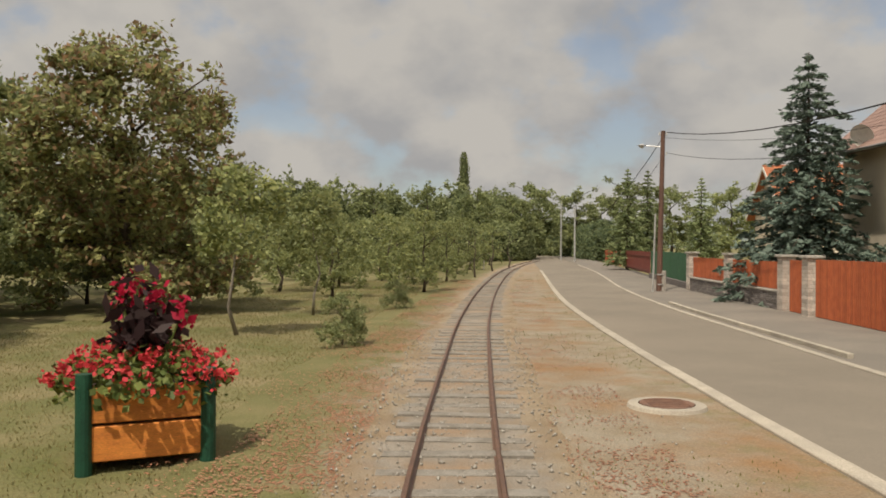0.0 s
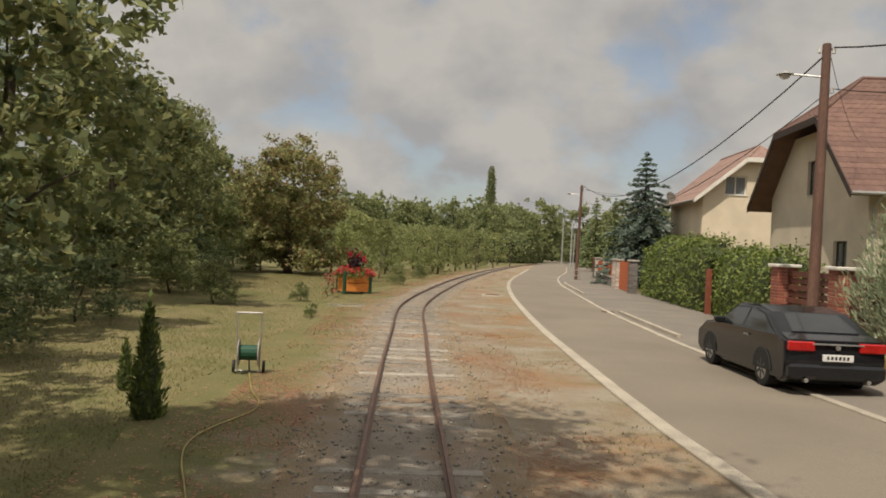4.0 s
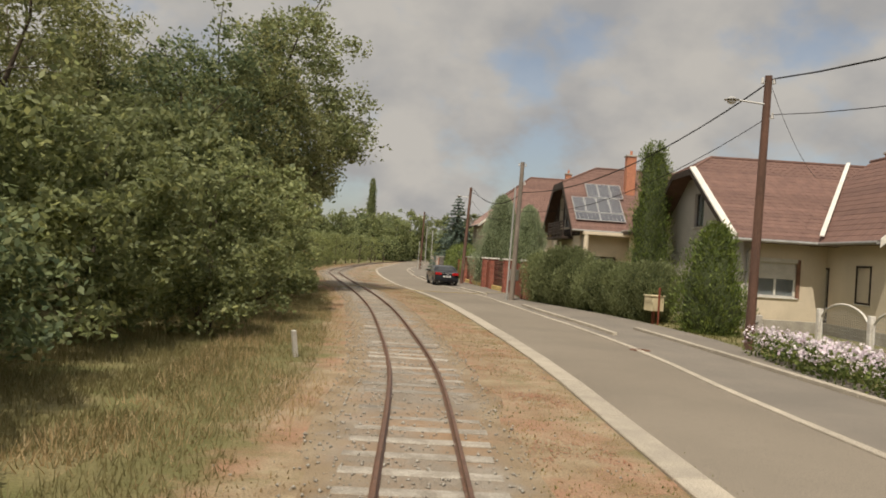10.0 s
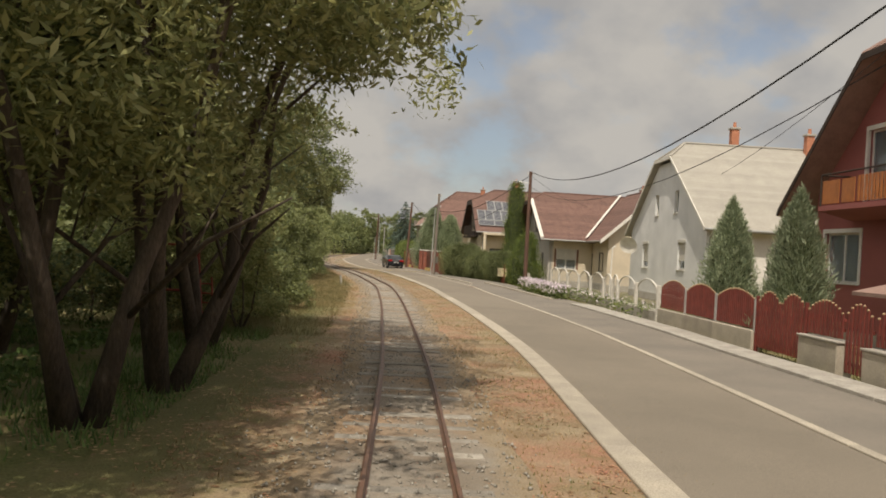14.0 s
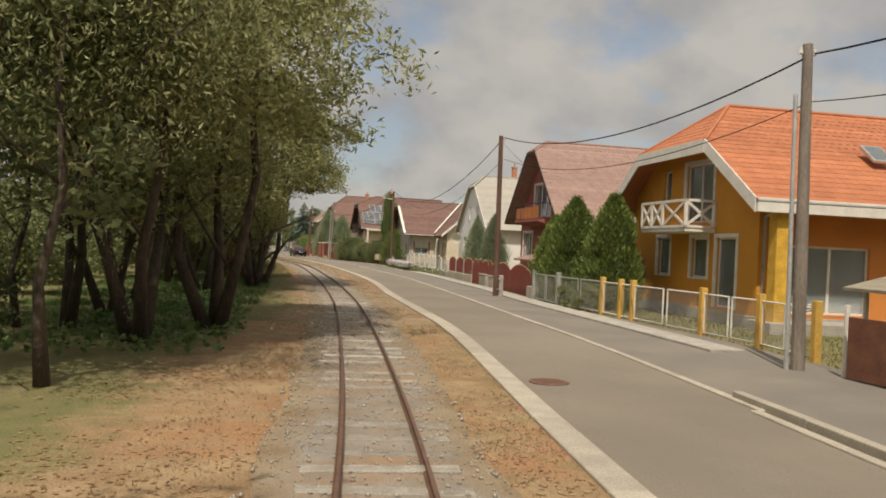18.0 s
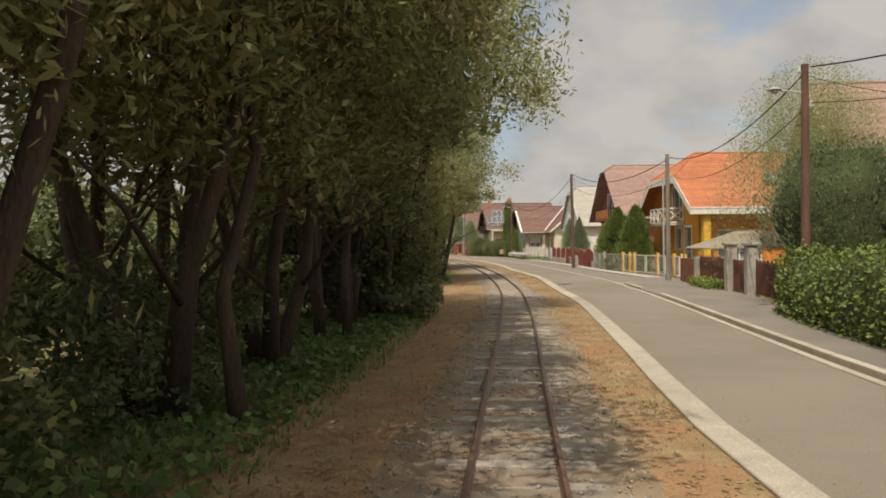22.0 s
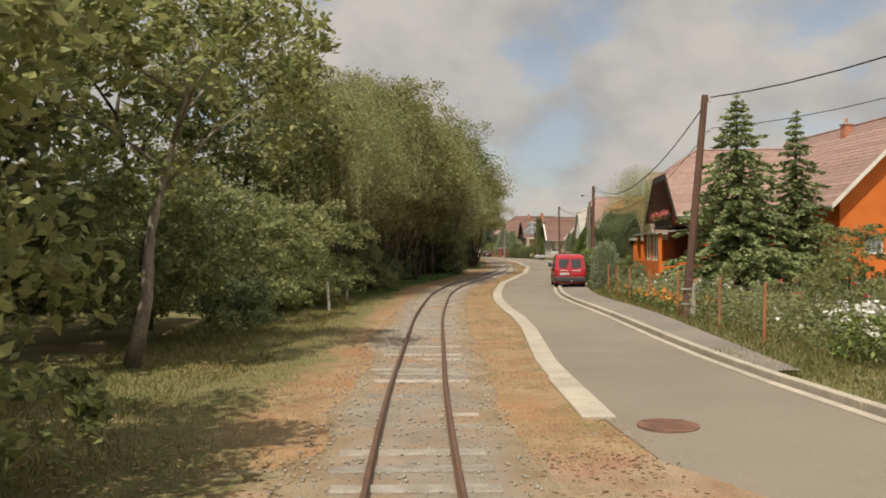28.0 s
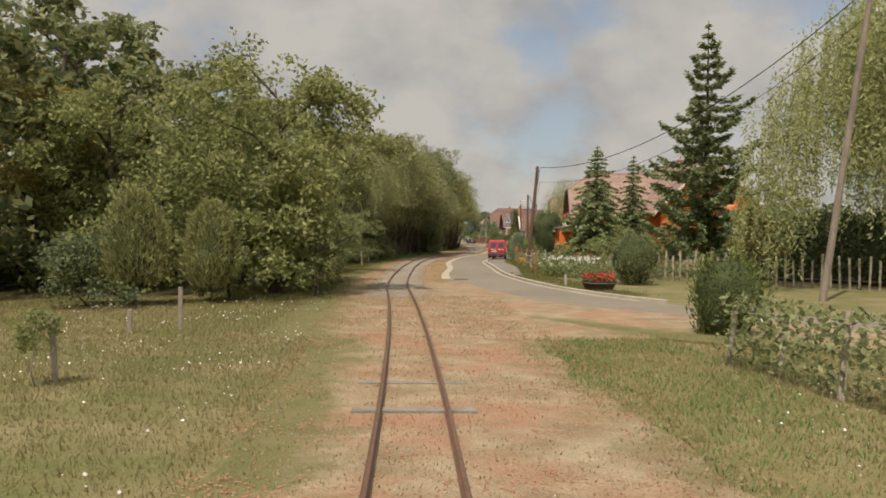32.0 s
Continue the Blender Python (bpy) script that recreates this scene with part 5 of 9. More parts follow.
def tree(name, H, R, base, clumps, per, leaf, leafmat, seed, label, bark=None, r0=0.2, shape=0.33, lie=0.35, droop=0.25, aspect=0.5, lean=(0, 0), second=None, lump=0.145, stems=1):
    """A broadleaf tree at the origin: trunk with limbs, and a crown of boughs, each a heap of leaf clumps with gaps between."""
    g = np.random.default_rng(seed)
    ob = thing(name, 0, 0, 0, 0, label, "tree")
    tips = limbs(ob, bark or M_BARK, base * 1.05, H, R * 0.8, 7 if H > 6 else 4, g, r0, lean, stems)
    nb = max(9, clumps // 8)
    u = g.normal(size=(nb, 3))
    u /= np.linalg.norm(u, axis=1)[:, None]
    zc, hz = (H + base) / 2, (H - base) / 2
    lumpy = np.array([0.80 + 0.36 * noise.noise(Vector((a[0] * 1.7 + seed, a[1] * 1.7, a[2] * 1.7))) for a in u])
    rad = (0.35 + 0.65 * g.random(nb) ** shape) * lumpy * 0.86
    mid = np.array([lean[0] * H * 0.5, lean[1] * H * 0.5, zc])
    heart = u * rad[:, None] * np.array([R, R, hz]) + mid
    if base < 0.6:  # boughs that reach down to the ground
        ns = max(5, nb // 4)
        way = g.random(ns) * 6.283
        low = np.stack([np.cos(way) * R * 0.66, np.sin(way) * R * 0.66, H * (0.07 + 0.2 * g.random(ns))], 1) * (0.75 + 0.35 * g.random(ns))[:, None]
        heart, nb = np.concatenate([heart, low]), nb + ns
        u = np.concatenate([u, np.stack([np.cos(way), np.sin(way), np.zeros(ns)], 1)])
    br = R * (0.17 + 0.13 * g.random(nb)) * min(1.6, max(1.0, math.sqrt(40 / nb)))
    # clumps lie on the upper and outer side of each bough
    m = max(3, clumps // nb)
    v = g.normal(size=(nb * m, 3)) + 0.75 * np.repeat(u, m, 0) + np.array([0, 0, 0.35])
    v /= np.linalg.norm(v, axis=1)[:, None]
    c = np.repeat(heart, m, 0) + v * (np.repeat(br, m) * (0.62 + 0.45 * g.random(nb * m)))[:, None] * np.array([1.0, 1.0, 0.78])
    c = np.concatenate([c, np.array([tuple(t) for t in tips])])
    n = len(c)
    rs = R * lump * (0.5 + 0.7 * g.random(n))
    p = np.repeat(c, per, 0) + np.clip(g.normal(size=(n * per, 3)), -1.7, 1.7) * np.repeat(rs, per)[:, None] * np.array([0.52, 0.52, 0.36])
    p = p[p[:, 2] > 0.12]
    if second:
        pick = g.random(len(p)) < 0.3
        leaf_mesh("crown", leaf_quads(p[~pick], leaf, g, aspect, lie, droop), leafmat, ob)
        leaf_mesh("crown", leaf_quads(p[pick], leaf, g, aspect, lie, droop), second, ob)
    else:
        leaf_mesh("crown", leaf_quads(p, leaf, g, aspect, lie, droop), leafmat, ob)
    return ob


def weeping(name, H, R, base, strands, leafmat, seed, label, bark=None, length=3.0, leaf=0.16, fill=1500):
    """A tree with hanging twigs."""
    g = np.random.default_rng(seed)
    ob = thing(name, 0, 0, 0, 0, label, "tree")
    limbs(ob, bark or M_BARK, base, H, R * 0.8, 8, g, 0.13 if bark else 0.11)
    a = g.random(strands) * 6.283
    rr = R * np.sqrt(g.random(strands)) * (0.75 + 0.35 * np.sin(a * 3 + seed))
    z0 = H - (H - base) * 0.55 * (rr / R) ** 2 - g.random(strands) * (H - base) * 0.35
    L = length * (0.4 + 0.8 * g.random(strands))
    k = int(10 + 9 * length)
    s = np.tile(np.linspace(0, 1, k), strands)
    i = np.repeat(np.arange(strands), k)
    p = np.stack([np.cos(a[i]) * (rr[i] + 0.35 * s), np.sin(a[i]) * (rr[i] + 0.35 * s), z0[i] - L[i] * s], 1) + g.normal(size=(strands * k, 3)) * 0.07
    p = p[p[:, 2] > 0.4]
    q = g.normal(size=(fill, 3))
    q = q / np.linalg.norm(q, axis=1)[:, None] * (g.random(fill) ** 0.5)[:, None] * np.array([R * 0.85, R * 0.85, (H - base) * 0.45]) + np.array([0, 0, (H + base) * 0.52])
    leaf_mesh("crown", leaf_quads(np.concatenate([p, q]), leaf, g, 0.28, 0.1, 0.9), leafmat, ob)
    return ob


def spruce(name, H, R, leafmat, seed, label, levels=None, dens=1.0, open_=0.0):
    """A spruce: whorls of drooping boughs with flat sprays."""
    g = np.random.default_rng(seed)
    ob = thing(name, 0, 0, 0, 0, label, "spruce")
    part("trunk", rod((0, 0, -0.1), (0, 0, H), 0.03 * H * 0.6, 0.015, 8), M_BARK, ob)
    n = levels or int(H * 2.6)
    C, A = [], []
    bm = bmesh.new()
    for k in range(n):
        t = k / (n - 1)
        z = 0.12 * H + 0.86 * H * t
        reach = R * (1 - t) ** 0.85 * (0.75 + 0.4 * g.random()) + 0.12
        m = max(5, int(10 * (1 - t) + 4)) if not open_ else max(4, int(6 * (1 - t) + 3))
        for j in range(m):
            an = 6.283 * j / m + g.random() * 0.6
            rj = reach * (0.7 + 0.5 * g.random()) if not open_ else reach * (0.45 + 0.85 * g.random())
            d = np.array([math.cos(an), math.sin(an), 0.0])
            tip = np.array([0, 0, z]) + d * rj + np.array([0, 0, -0.28 * rj + (0.25 * rj if t > 0.7 else 0)])
            if rj > 0.6:
                add_rod(bm, (0, 0, z), tuple(tip), 0.02, 0.006, 4)
            q = max(4, int(rj * 26 * dens))
            s = g.random(q) ** 0.7
            side = np.cross(d, (0, 0, 1))
            off = (g.random(q) - 0.5) * rj * 0.5 * (1.1 - s)
            pos = np.array([0, 0, z]) + (tip - np.array([0, 0, z])) * s[:, None] + side * off[:, None] + g.normal(size=(q, 3)) * 0.05
            pos[:, 2] += (open_ * rj * 0.35 * s ** 3 - (0.08 + open_ * 0.35 * (1 - t)) * g.random(q))
            C.append(pos)
            A.append(d[None] * 0.8 + side[None] * np.sign(off)[:, None] * 0.7 + np.array([0, 0, -0.15]))
    part("bough", bm, M_BARK, ob)
    c, a = np.concatenate(C), np.concatenate(A)
    leaf_mesh("needles", leaf_quads(c, 0.30, g, 0.34, 0.0, 0.0, a), leafmat, ob)
    return ob


def plume(name, H, R, leafmat, seed, label, n=5000, taper=0.8, leaf=0.22, cat="shrub", low=0.0, aspect=0.3):
    """A dense upright conifer or shrub: a lumpy inner body under upright sprays."""
    g = np.random.default_rng(seed)
    ob = thing(name, 0, 0, 0, 0, label, cat)

    def radius(t, an):
        prof = (1 - t) ** taper * min(1.0, (t + 0.12) / 0.3) ** 0.5 if taper else math.sqrt(max(0, 1 - (2 * t - 1) ** 2 * 0.85))
        return R * prof * (0.84 + 0.42 * noise.noise(Vector((math.cos(an) * 1.6 + seed, math.sin(an) * 1.6, t * H * 0.7))) + 0.22 * noise.noise(Vector((math.cos(an) * 5, math.sin(an) * 5 + seed, t * H * 2))))

    vs, fs, K, J = [], [], 14, 10
    for j in range(J + 1):
        t = j / J * 0.97
        for k in range(K):
            an = 6.283 * k / K
            r = radius(t, an) * 0.78
            vs.append((r * math.cos(an), r * math.sin(an), low + (H - low) * t * 0.97))
    for j in range(J):
        for k in range(K):
            a, b = j * K + k, j * K + (k + 1) % K
            fs.append((a, b, b + K, a + K))
    # added solid body stops see-through; its dark colour stands for inner shade
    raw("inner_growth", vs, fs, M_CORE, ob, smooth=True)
    part("stem", rod((0, 0, -0.1), (0, 0, H * 0.5), 0.06, 0.03, 7), M_BARK, ob)
    t = g.random(n) ** 1.15
    an = g.random(n) * 6.283
    r = np.array([radius(a, b) for a, b in zip(t, an)]) * (0.74 + 0.42 * g.random(n) ** 1.6)
    c = np.stack([r * np.cos(an), r * np.sin(an), low + (H - low) * t + 0.1 * g.normal(size=n)], 1)
    c[:, 2] = np.maximum(c[:, 2], 0.05)
    ax = np.stack([np.cos(an) * 0.55, np.sin(an) * 0.55, np.full(n, 0.9)], 1)
    leaf_mesh("foliage", leaf_quads(c, leaf, g, aspect, 0.0, 0.0, ax), leafmat, ob)
    return ob


def hedge(name, pts, width, height, leafmat, seed, label, per=260, leaf=0.13, base=0.0, wob=0.25):
    """A clipped or loose hedge along a line: an inner body under a skin of leaves."""
    g = np.random.default_rng(seed)
    ob = thing(name, pts[0][0], pts[0][1], 0, 0, label, "hedge")
    o = Vector((pts[0][0], pts[0][1], 0))
    line = curve_points([Vector((*p, 0)) - o for p in pts], 0.5)
    prof = [(-0.5, 0.04), (-0.52, 0.5), (-0.42, 0.86), (-0.2, 0.98), (0.2, 1.0), (0.42, 0.86), (0.52, 0.5), (0.5, 0.04)]
    vs, fs, k = [], [], len(prof)
    for i, p in enumerate(line):
        s = side_of(line, i)
        f = 1 + wob * noise.noise(Vector((p.x * 0.5 + seed, p.y * 0.5, 0)))
        end = 0.55 if i in (0, len(line) - 1) else 1.0
        for a, b in prof:
            w = a * width * end * 0.86 * (1 + 0.15 * noise.noise(Vector((p.x, p.y, b * 3))))
            vs.append((p.x + s.x * w, p.y + s.y * w, base + b * height * f * 0.93 * (0.8 if end < 1 else 1)))
    for i in range(len(line) - 1):
        for j in range(k - 1):
            a = i * k + j
            fs.append((a, a + 1, a + k + 1, a + k))
    fs += [tuple(range(k)), tuple(range((len(line) - 1) * k, len(line) * k))[::-1]]
    # filler added inside the leaves, coloured dark for the shade in there
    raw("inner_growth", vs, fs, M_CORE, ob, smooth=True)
    L = (len(line) - 1) * 0.5
    n = int(per * L * (height + width))
    t = g.random(n) * (len(line) - 1.001)
    i = t.astype(int)
    P = np.array([(p.x, p.y) for p in line])
    S = np.array([tuple(side_of(line, q)) for q in range(len(line))])
    b = P[i] + (P[i + 1] - P[i]) * (t - i)[:, None]
    q = g.random(n)
    pr = np.array(prof)
    lens = np.r_[0, np.cumsum(np.hypot(np.diff(pr[:, 0]) * width, np.diff(pr[:, 1]) * height))]
    a, z = np.interp(q * lens[-1], lens, pr[:, 0]), np.interp(q * lens[-1], lens, pr[:, 1])
    f = np.array([1 + wob * noise.noise(Vector((x * 0.5 + seed, y * 0.5, 0))) for x, y in b])
    c = np.stack([b[:, 0] + S[i, 0] * a * width, b[:, 1] + S[i, 1] * a * width, base + z * height * f], 1) + g.normal(size=(n, 3)) * 0.07
    c[:, 2] = np.maximum(c[:, 2], 0.04)
    for e, q in ((0, 1), (len(line) - 1, len(line) - 2)):
        k2 = int(per * width * height * 1.3)
        out = (line[e] - line[q]).normalized()
        a, z = (g.random(k2) - 0.5) * 0.95, g.random(k2)
        r = 0.05 + 0.25 * g.random(k2)
        c = np.concatenate([c, np.stack([line[e].x + S[e, 0] * a * width + out.x * r, line[e].y + S[e, 1] * a * width + out.y * r, base + 0.04 + z * height * 0.9], 1)])
    k3, up = int(L * 5), 7  # stray upright shoots
    t = g.random(k3) * (len(line) - 1.001)
    i = t.astype(int)
    b = P[i] + (P[i + 1] - P[i]) * (t - i)[:, None] + S[i] * ((g.random(k3) - 0.5) * width * 0.8)[:, None]
    f = np.array([1 + wob * noise.noise(Vector((x * 0.5 + seed, y * 0.5, 0))) for x, y in b])
    top = base + height * f * 0.92
    rise = height * (0.06 + 0.14 * g.random(k3))
    sh = np.stack([np.stack([b[:, 0], b[:, 1], top + rise * q / (up - 1)], 1) for q in range(up)], 1).reshape(-1, 3)
    c = np.concatenate([c, sh + g.normal(size=sh.shape) * leaf * 0.25])
    leaf_mesh("foliage", leaf_quads(c, leaf, g, 0.55, 0.2, 0.0), leafmat, ob)
    return ob


def put(proto, x, y, s=1.0, turn=None, label="", z=-0.04):
    """A copy of a plant, turned and scaled."""
    turn = RNG.uniform(0, 360) if turn is None else turn
    o = copy_thing(proto, pose(x, y, z, 0, 0, turn) @ Matrix.Scale(s, 4))
    if label:
        o["label"] = label
    return o


RNG = random.Random(21)
# prototypes, which take the first places themselves
big_a = tree("tree", 13.5, 5.0, 2.0, 520, 58, 0.20, L_MID, 1, "tall broadleaf tree with dense olive-green crown at the wood's edge", second=L_OLIVE, r0=0.2)
big_b = tree("tree", 12.0, 4.6, 1.6, 350, 58, 0.19, L_OLIVE, 2, "dark spreading broadleaf tree beside the railway", second=L_DARK, r0=0.16)
big_c = tree("tree", 10.0, 4.2, 0.8, 330, 54, 0.18, L_DARK, 3, "shaded dark green broadleaf tree in the wood", second=L_MID, r0=0.14)
light_w = weeping("willow", 11.5, 5.0, 2.6, 520, L_WILLOW, 4, "grey-green willow with drooping twigs beside the railway", length=2.2, leaf=0.125, fill=20000)
bush_a = tree("bush", 3.4, 2.0, 0.1, 150, 38, 0.155, L_MID, 5, "broad green bush at the edge of the wood", r0=0.05, shape=0.5, second=L_LIGHT, lump=0.18)
bush_b = tree("bush", 2.4, 1.7, 0.1, 100, 46, 0.135, L_DARK, 6, "low dark bush in the undergrowth", r0=0.04, second=L_MID, lump=0.24)
bush_c = tree("bush", 5.8, 3.1, 0.1, 340, 44, 0.165, L_MID, 25, "tall dense green bush beside the railway", r0=0.07, shape=0.42, second=L_LIGHT, lump=0.125)
russet = tree("tree", 9.4, 4.0, 0.2, 520, 60, 0.225, L_OLIVE, 7, "chestnut tree with browning dark leaves on the lawn edge", second=L_RUSSET, r0=0.24)
young = tree("young_tree", 4.3, 1.15, 1.3, 70, 36, 0.15, L_LIGHT, 8, "slim young fruit tree on the lawn", bark=M_BARK_PALE, r0=0.045, second=L_MID, lump=0.3)
orchard = tree("fruit_tree", 5.0, 2.3, 0.35, 105, 34, 0.20, L_LIGHT, 9, "bushy fruit tree in the orchard", r0=0.09, second=L_MID)
walnut = tree("walnut_tree", 8.6, 4.0, 0.1, 420, 68, 0.17, L_LIGHT, 10, "spreading walnut tree with large light leaves", second=L_OLIVE, r0=0.2, droop=0.5)
far_tree = tree("tree", 11.0, 4.4, 0.3, 260, 24, 0.40, L_MID, 12, "distant broadleaf tree in the green belt", second=L_LIGHT, r0=0.22)


# multi-stemmed trees with a clear space under the crown
edge_a = tree("tree", 11.0, 4.4, 1.8, 370, 56, 0.19, L_OLIVE, 121, "many-stemmed tree with narrow grey-green leaves over the track side", second=L_WILLOW, r0=0.115, aspect=0.32, droop=0.45, stems=3)
edge_c = tree("tree", 10.8, 4.5, 1.15, 560, 58, 0.165, L_OLIVE, 124, "leafy many-stemmed tree with narrow grey-green leaves hanging low by the track", second=L_WILLOW, r0=0.125, aspect=0.32, droop=0.55, stems=3)
edge_b = tree("tree", 10.5, 4.1, 1.3, 350, 56, 0.18, L_MID, 122, "dark forked tree with bare lower stems in the wood", second=L_DARK, r0=0.105, stems=2)
scrub = tree("bush", 8.2, 2.9, 0.2, 380, 44, 0.155, L_OLIVE, 123, "tall yellow-green thicket bush beside the railway", r0=0.07, shape=0.42, second=L_LIGHT, lump=0.14, stems=3)
back_a = tree("tree", 13.0, 4.8, 0.6, 190, 30, 0.40, L_MID, 21, "tall green broadleaf tree inside the wood", second=L_OLIVE, r0=0.24)
back_b = tree("tree", 11.0, 4.6, 0.4, 180, 30, 0.40, L_OLIVE, 22, "dark broadleaf tree inside the wood", second=L_DARK, r0=0.22)


def wood(k, x, y, s):
    """A tree of the wood: a full one near the track, a plainer one deeper in."""
    deep = abs(x - x_at(track, y)) > 8.5
    if deep and -166 < y < -28:
        return None  # the wood is only a narrow belt here
    if deep:
        return put((back_a, back_b, back_b)[k], x, y, s)
    if -147 < y < -129:
        return put((big_a, edge_c, edge_c, light_w)[k], x, y, s)
    return put((big_a, edge_a, edge_b, light_w)[k] if -147 < y < -78 else (big_a, big_b, big_c, light_w)[k], x, y, s)


def place(ob, x, y, s=1.0, turn=0.0, z=-0.04):
    ob.matrix_basis = pose(x, y, z, 0, 0, turn) @ Matrix.Scale(s, 4)
    return ob


# lawn by the planter, orchard and the trees that close the view
place(russet, -10.0, 25.5, 1.0, 30)
place(young, -4.85, 19.1, 1.03, 0)
put(young, -3.95, 24.7, 0.95)
put(bush_a, -2.1, 17.0, 0.36, label="knee-high fruit sapling on the lawn")
put(bush_a, -1.55, 27.0, 0.32, label="small fruit sapling on the lawn")
place(orchard, -0.8, 36.5, 0.8, 10)
for x, y, s in ((-4.5, 33, 0.85), (-7.5, 37, 0.95), (-1.5, 44, 0.9), (-6, 45, 1.0), (-11, 42, 1.0), (2.2, 53, 0.95), (-3, 54, 1.05), (-9, 55, 1.1), (-15, 50, 1.1), (4.2, 66, 1.0), (-1, 66, 1.1), (-7, 67, 1.1),
                (-14, 64, 1.2), (-2.6, 39.5, 0.95), (-5.2, 40.5, 1.0), (0.3, 47.5, 0.95), (-3.6, 48.5, 1.05), (-8.6, 48.5, 1.05), (1.2, 59.5, 1.1), (-4.6, 60.5, 1.15), (2.4, 71, 1.15), (-3.5, 73, 1.2), (5.2, 88, 1.2), (-1, 90, 1.3), (-11, 74, 1.3), (-8.2, 31, 0.8), (-11.5, 35, 0.95), (6.5, 78, 1.1), (1, 80, 1.2), (-6, 80, 1.2), (-20, 60, 1.2)):
    put(orchard, x, y, s)
place(far_tree, 10.5, 118, 1.0, 0)
for x, y, s in ((5, 112, 1.0), (-2, 108, 1.05), (-9, 106, 1.0), (-16, 100, 1.05), (-24, 92, 1.0), (-30, 80, 1.1), (-36, 68, 1.1), (-40, 54, 1.1), (15, 135, 1.3), (8, 140, 1.2), (0, 138, 1.1), (-10, 130, 1.1),
                (-22, 120, 1.1), (-36, 108, 1.2), (30, 128, 1.3), (25, 150, 1.3), (21, 172, 1.3), (12, 165, 1.3), (33, 165, 1.3), (40, 140, 1.3), (50, 120, 1.3), (45, 95, 1.1), (36, 100, 1.0), (-48, 90, 1.3), (-55, 60, 1.3),
                (-50, 35, 1.2), (-42, 22, 1.2), (-46, 5, 1.2), (60, 60, 1.2), (62, 20, 1.2), (60, -30, 1.2), (55, -80, 1.2), (48, -125, 1.2), (44, -165, 1.3), (52, -200, 1.3), (30, -225, 1.2), (10, -245, 1.2), (-8, -255, 1.2)):
    put(far_tree, x, y, s)
poplar = plume("poplar", 27.0, 2.6, L_MID, 14, "tall narrow poplar far beyond the orchard", n=2600, taper=0.3, leaf=0.75, cat="tree")
place(poplar, 5.8, 215, 1.0, 0)
# trees behind the lawn and along the track up to the overhanging one
for k, x, y, s in ((1, -16.5, 24, 0.95), (2, -14.5, 16, 0.9), (0, -21, 34, 0.9), (2, -13, 6.5, 0.95), (1, -19, 8, 1.0), (0, -11.5, -3.5, 1.0), (1, -16, -6, 1.0), (2, -9.0, -11.5, 0.85), (0, -14, -16, 1.0),
                   (1, -8.0, -20, 0.9), (2, -12.5, -26, 1.0), (0, -19, -20, 1.05), (1, -20, -2, 1.05), (0, -26, 14, 1.1)):
    wood(k, x, y, s)
put(bush_a, -6.2, -0.6, 0.45)
put(bush_a, -9, 3, 0.8)
for x, y, s in ((-10.5, 9.5, 0.9), (-12.5, 13, 0.8), (-7.2, -7.5, 0.75), (-6.0, -13.5, 0.8), (-6.6, -18.5, 0.8), (-13.5, 21, 0.9)):
    put(bush_b, x, y, s)
place(big_a, -2.3, -25.0, 1.1, 200)
# two trees added to throw shade on the bushes and the track
wood(1, -4.3, -30.8, 1.0)
wood(2, -5.2, -34.5, 1.05)
put(big_a, -13.4, 13.6, 0.64, 120)
for x, y, s in ((-14.2, 21.5, 1.0), (-16.5, 14.5, 1.1), (-17.5, 27.5, 1.2), (-14.6, 8.0, 0.8), (-20.5, 20.0, 1.25), (-12.6, 28.5, 0.8), (-16.0, 33.5, 1.0), (-12.4, 2.5, 0.75)):
    put(bush_c, x, y, s, label="dense green bush at the back of the lawn")
place(back_a, -15.5, -11, 1.0, 50)
place(back_b, -17.5, -27, 1.0, 90)
for x, y, s in ((-0.5, -26.9, 0.42), (-2.1, -27.4, 0.62), (-4.4, -24.4, 0.7)):
    put(bush_b, x, y, s)
# dense bank of bushes along the middle stretch
for x, y, s, k in ((-1.6, -29.0, 0.85, 1), (-0.9, -31.5, 0.7, 0), (-1.8, -33.5, 1.15, 0), (-1.5, -37, 1.3, 0), (-2.6, -40.5, 1.55, 0), (-2.2, -44, 1.3, 0), (-1.4, -47.2, 0.8, 0), (-3.6, -48, 1.5, 0), (-5.2, -43, 1.9, 0),
                   (-5.6, -36.5, 2.0, 0), (-5.0, -51.5, 1.6, 0), (-3.9, -54.5, 1.1, 1), (-5.8, -57.5, 1.7, 0), (-5.9, -63, 1.9, 0), (-7.2, -69.5, 1.9, 0)):
    put(*((bush_c, x, y, s * 0.62) if k == 0 and s > 1.05 else ((bush_a, bush_b)[k], x, y, s)))
for k, x, y, s in ((2, -7.8, -33, 0.95), (1, -9.5, -41, 1.0), (2, -8.5, -48.5, 0.95), (0, -13, -37, 1.0), (0, -13.5, -50, 1.0), (1, -10, -57, 0.95), (2, -7.0, -59.5, 0.82), (2, -8.2, -66, 0.85), (0, -13, -63, 1.0), (1, -11, -72, 1.0)):
    wood(k, x, y, s)
for x, y, s in ((-9.2, -44.5, 1.15), (-8.8, -51.5, 1.05), (-10.5, -57.5, 1.1), (-9.6, -36.5, 1.1)):
    put(edge_a, x, y, s, label="tall airy tree behind the bushes")
place(scrub, -4.3, -58.4, 0.8, 20)
for x, y, s in ((-4.4, -62.2, 0.97), (-4.5, -66.2, 1.12), (-5.2, -70.0, 1.05), (-7.6, -60.0, 1.15), (-7.8, -66.5, 1.25)):
    put(scrub, x, y, s)
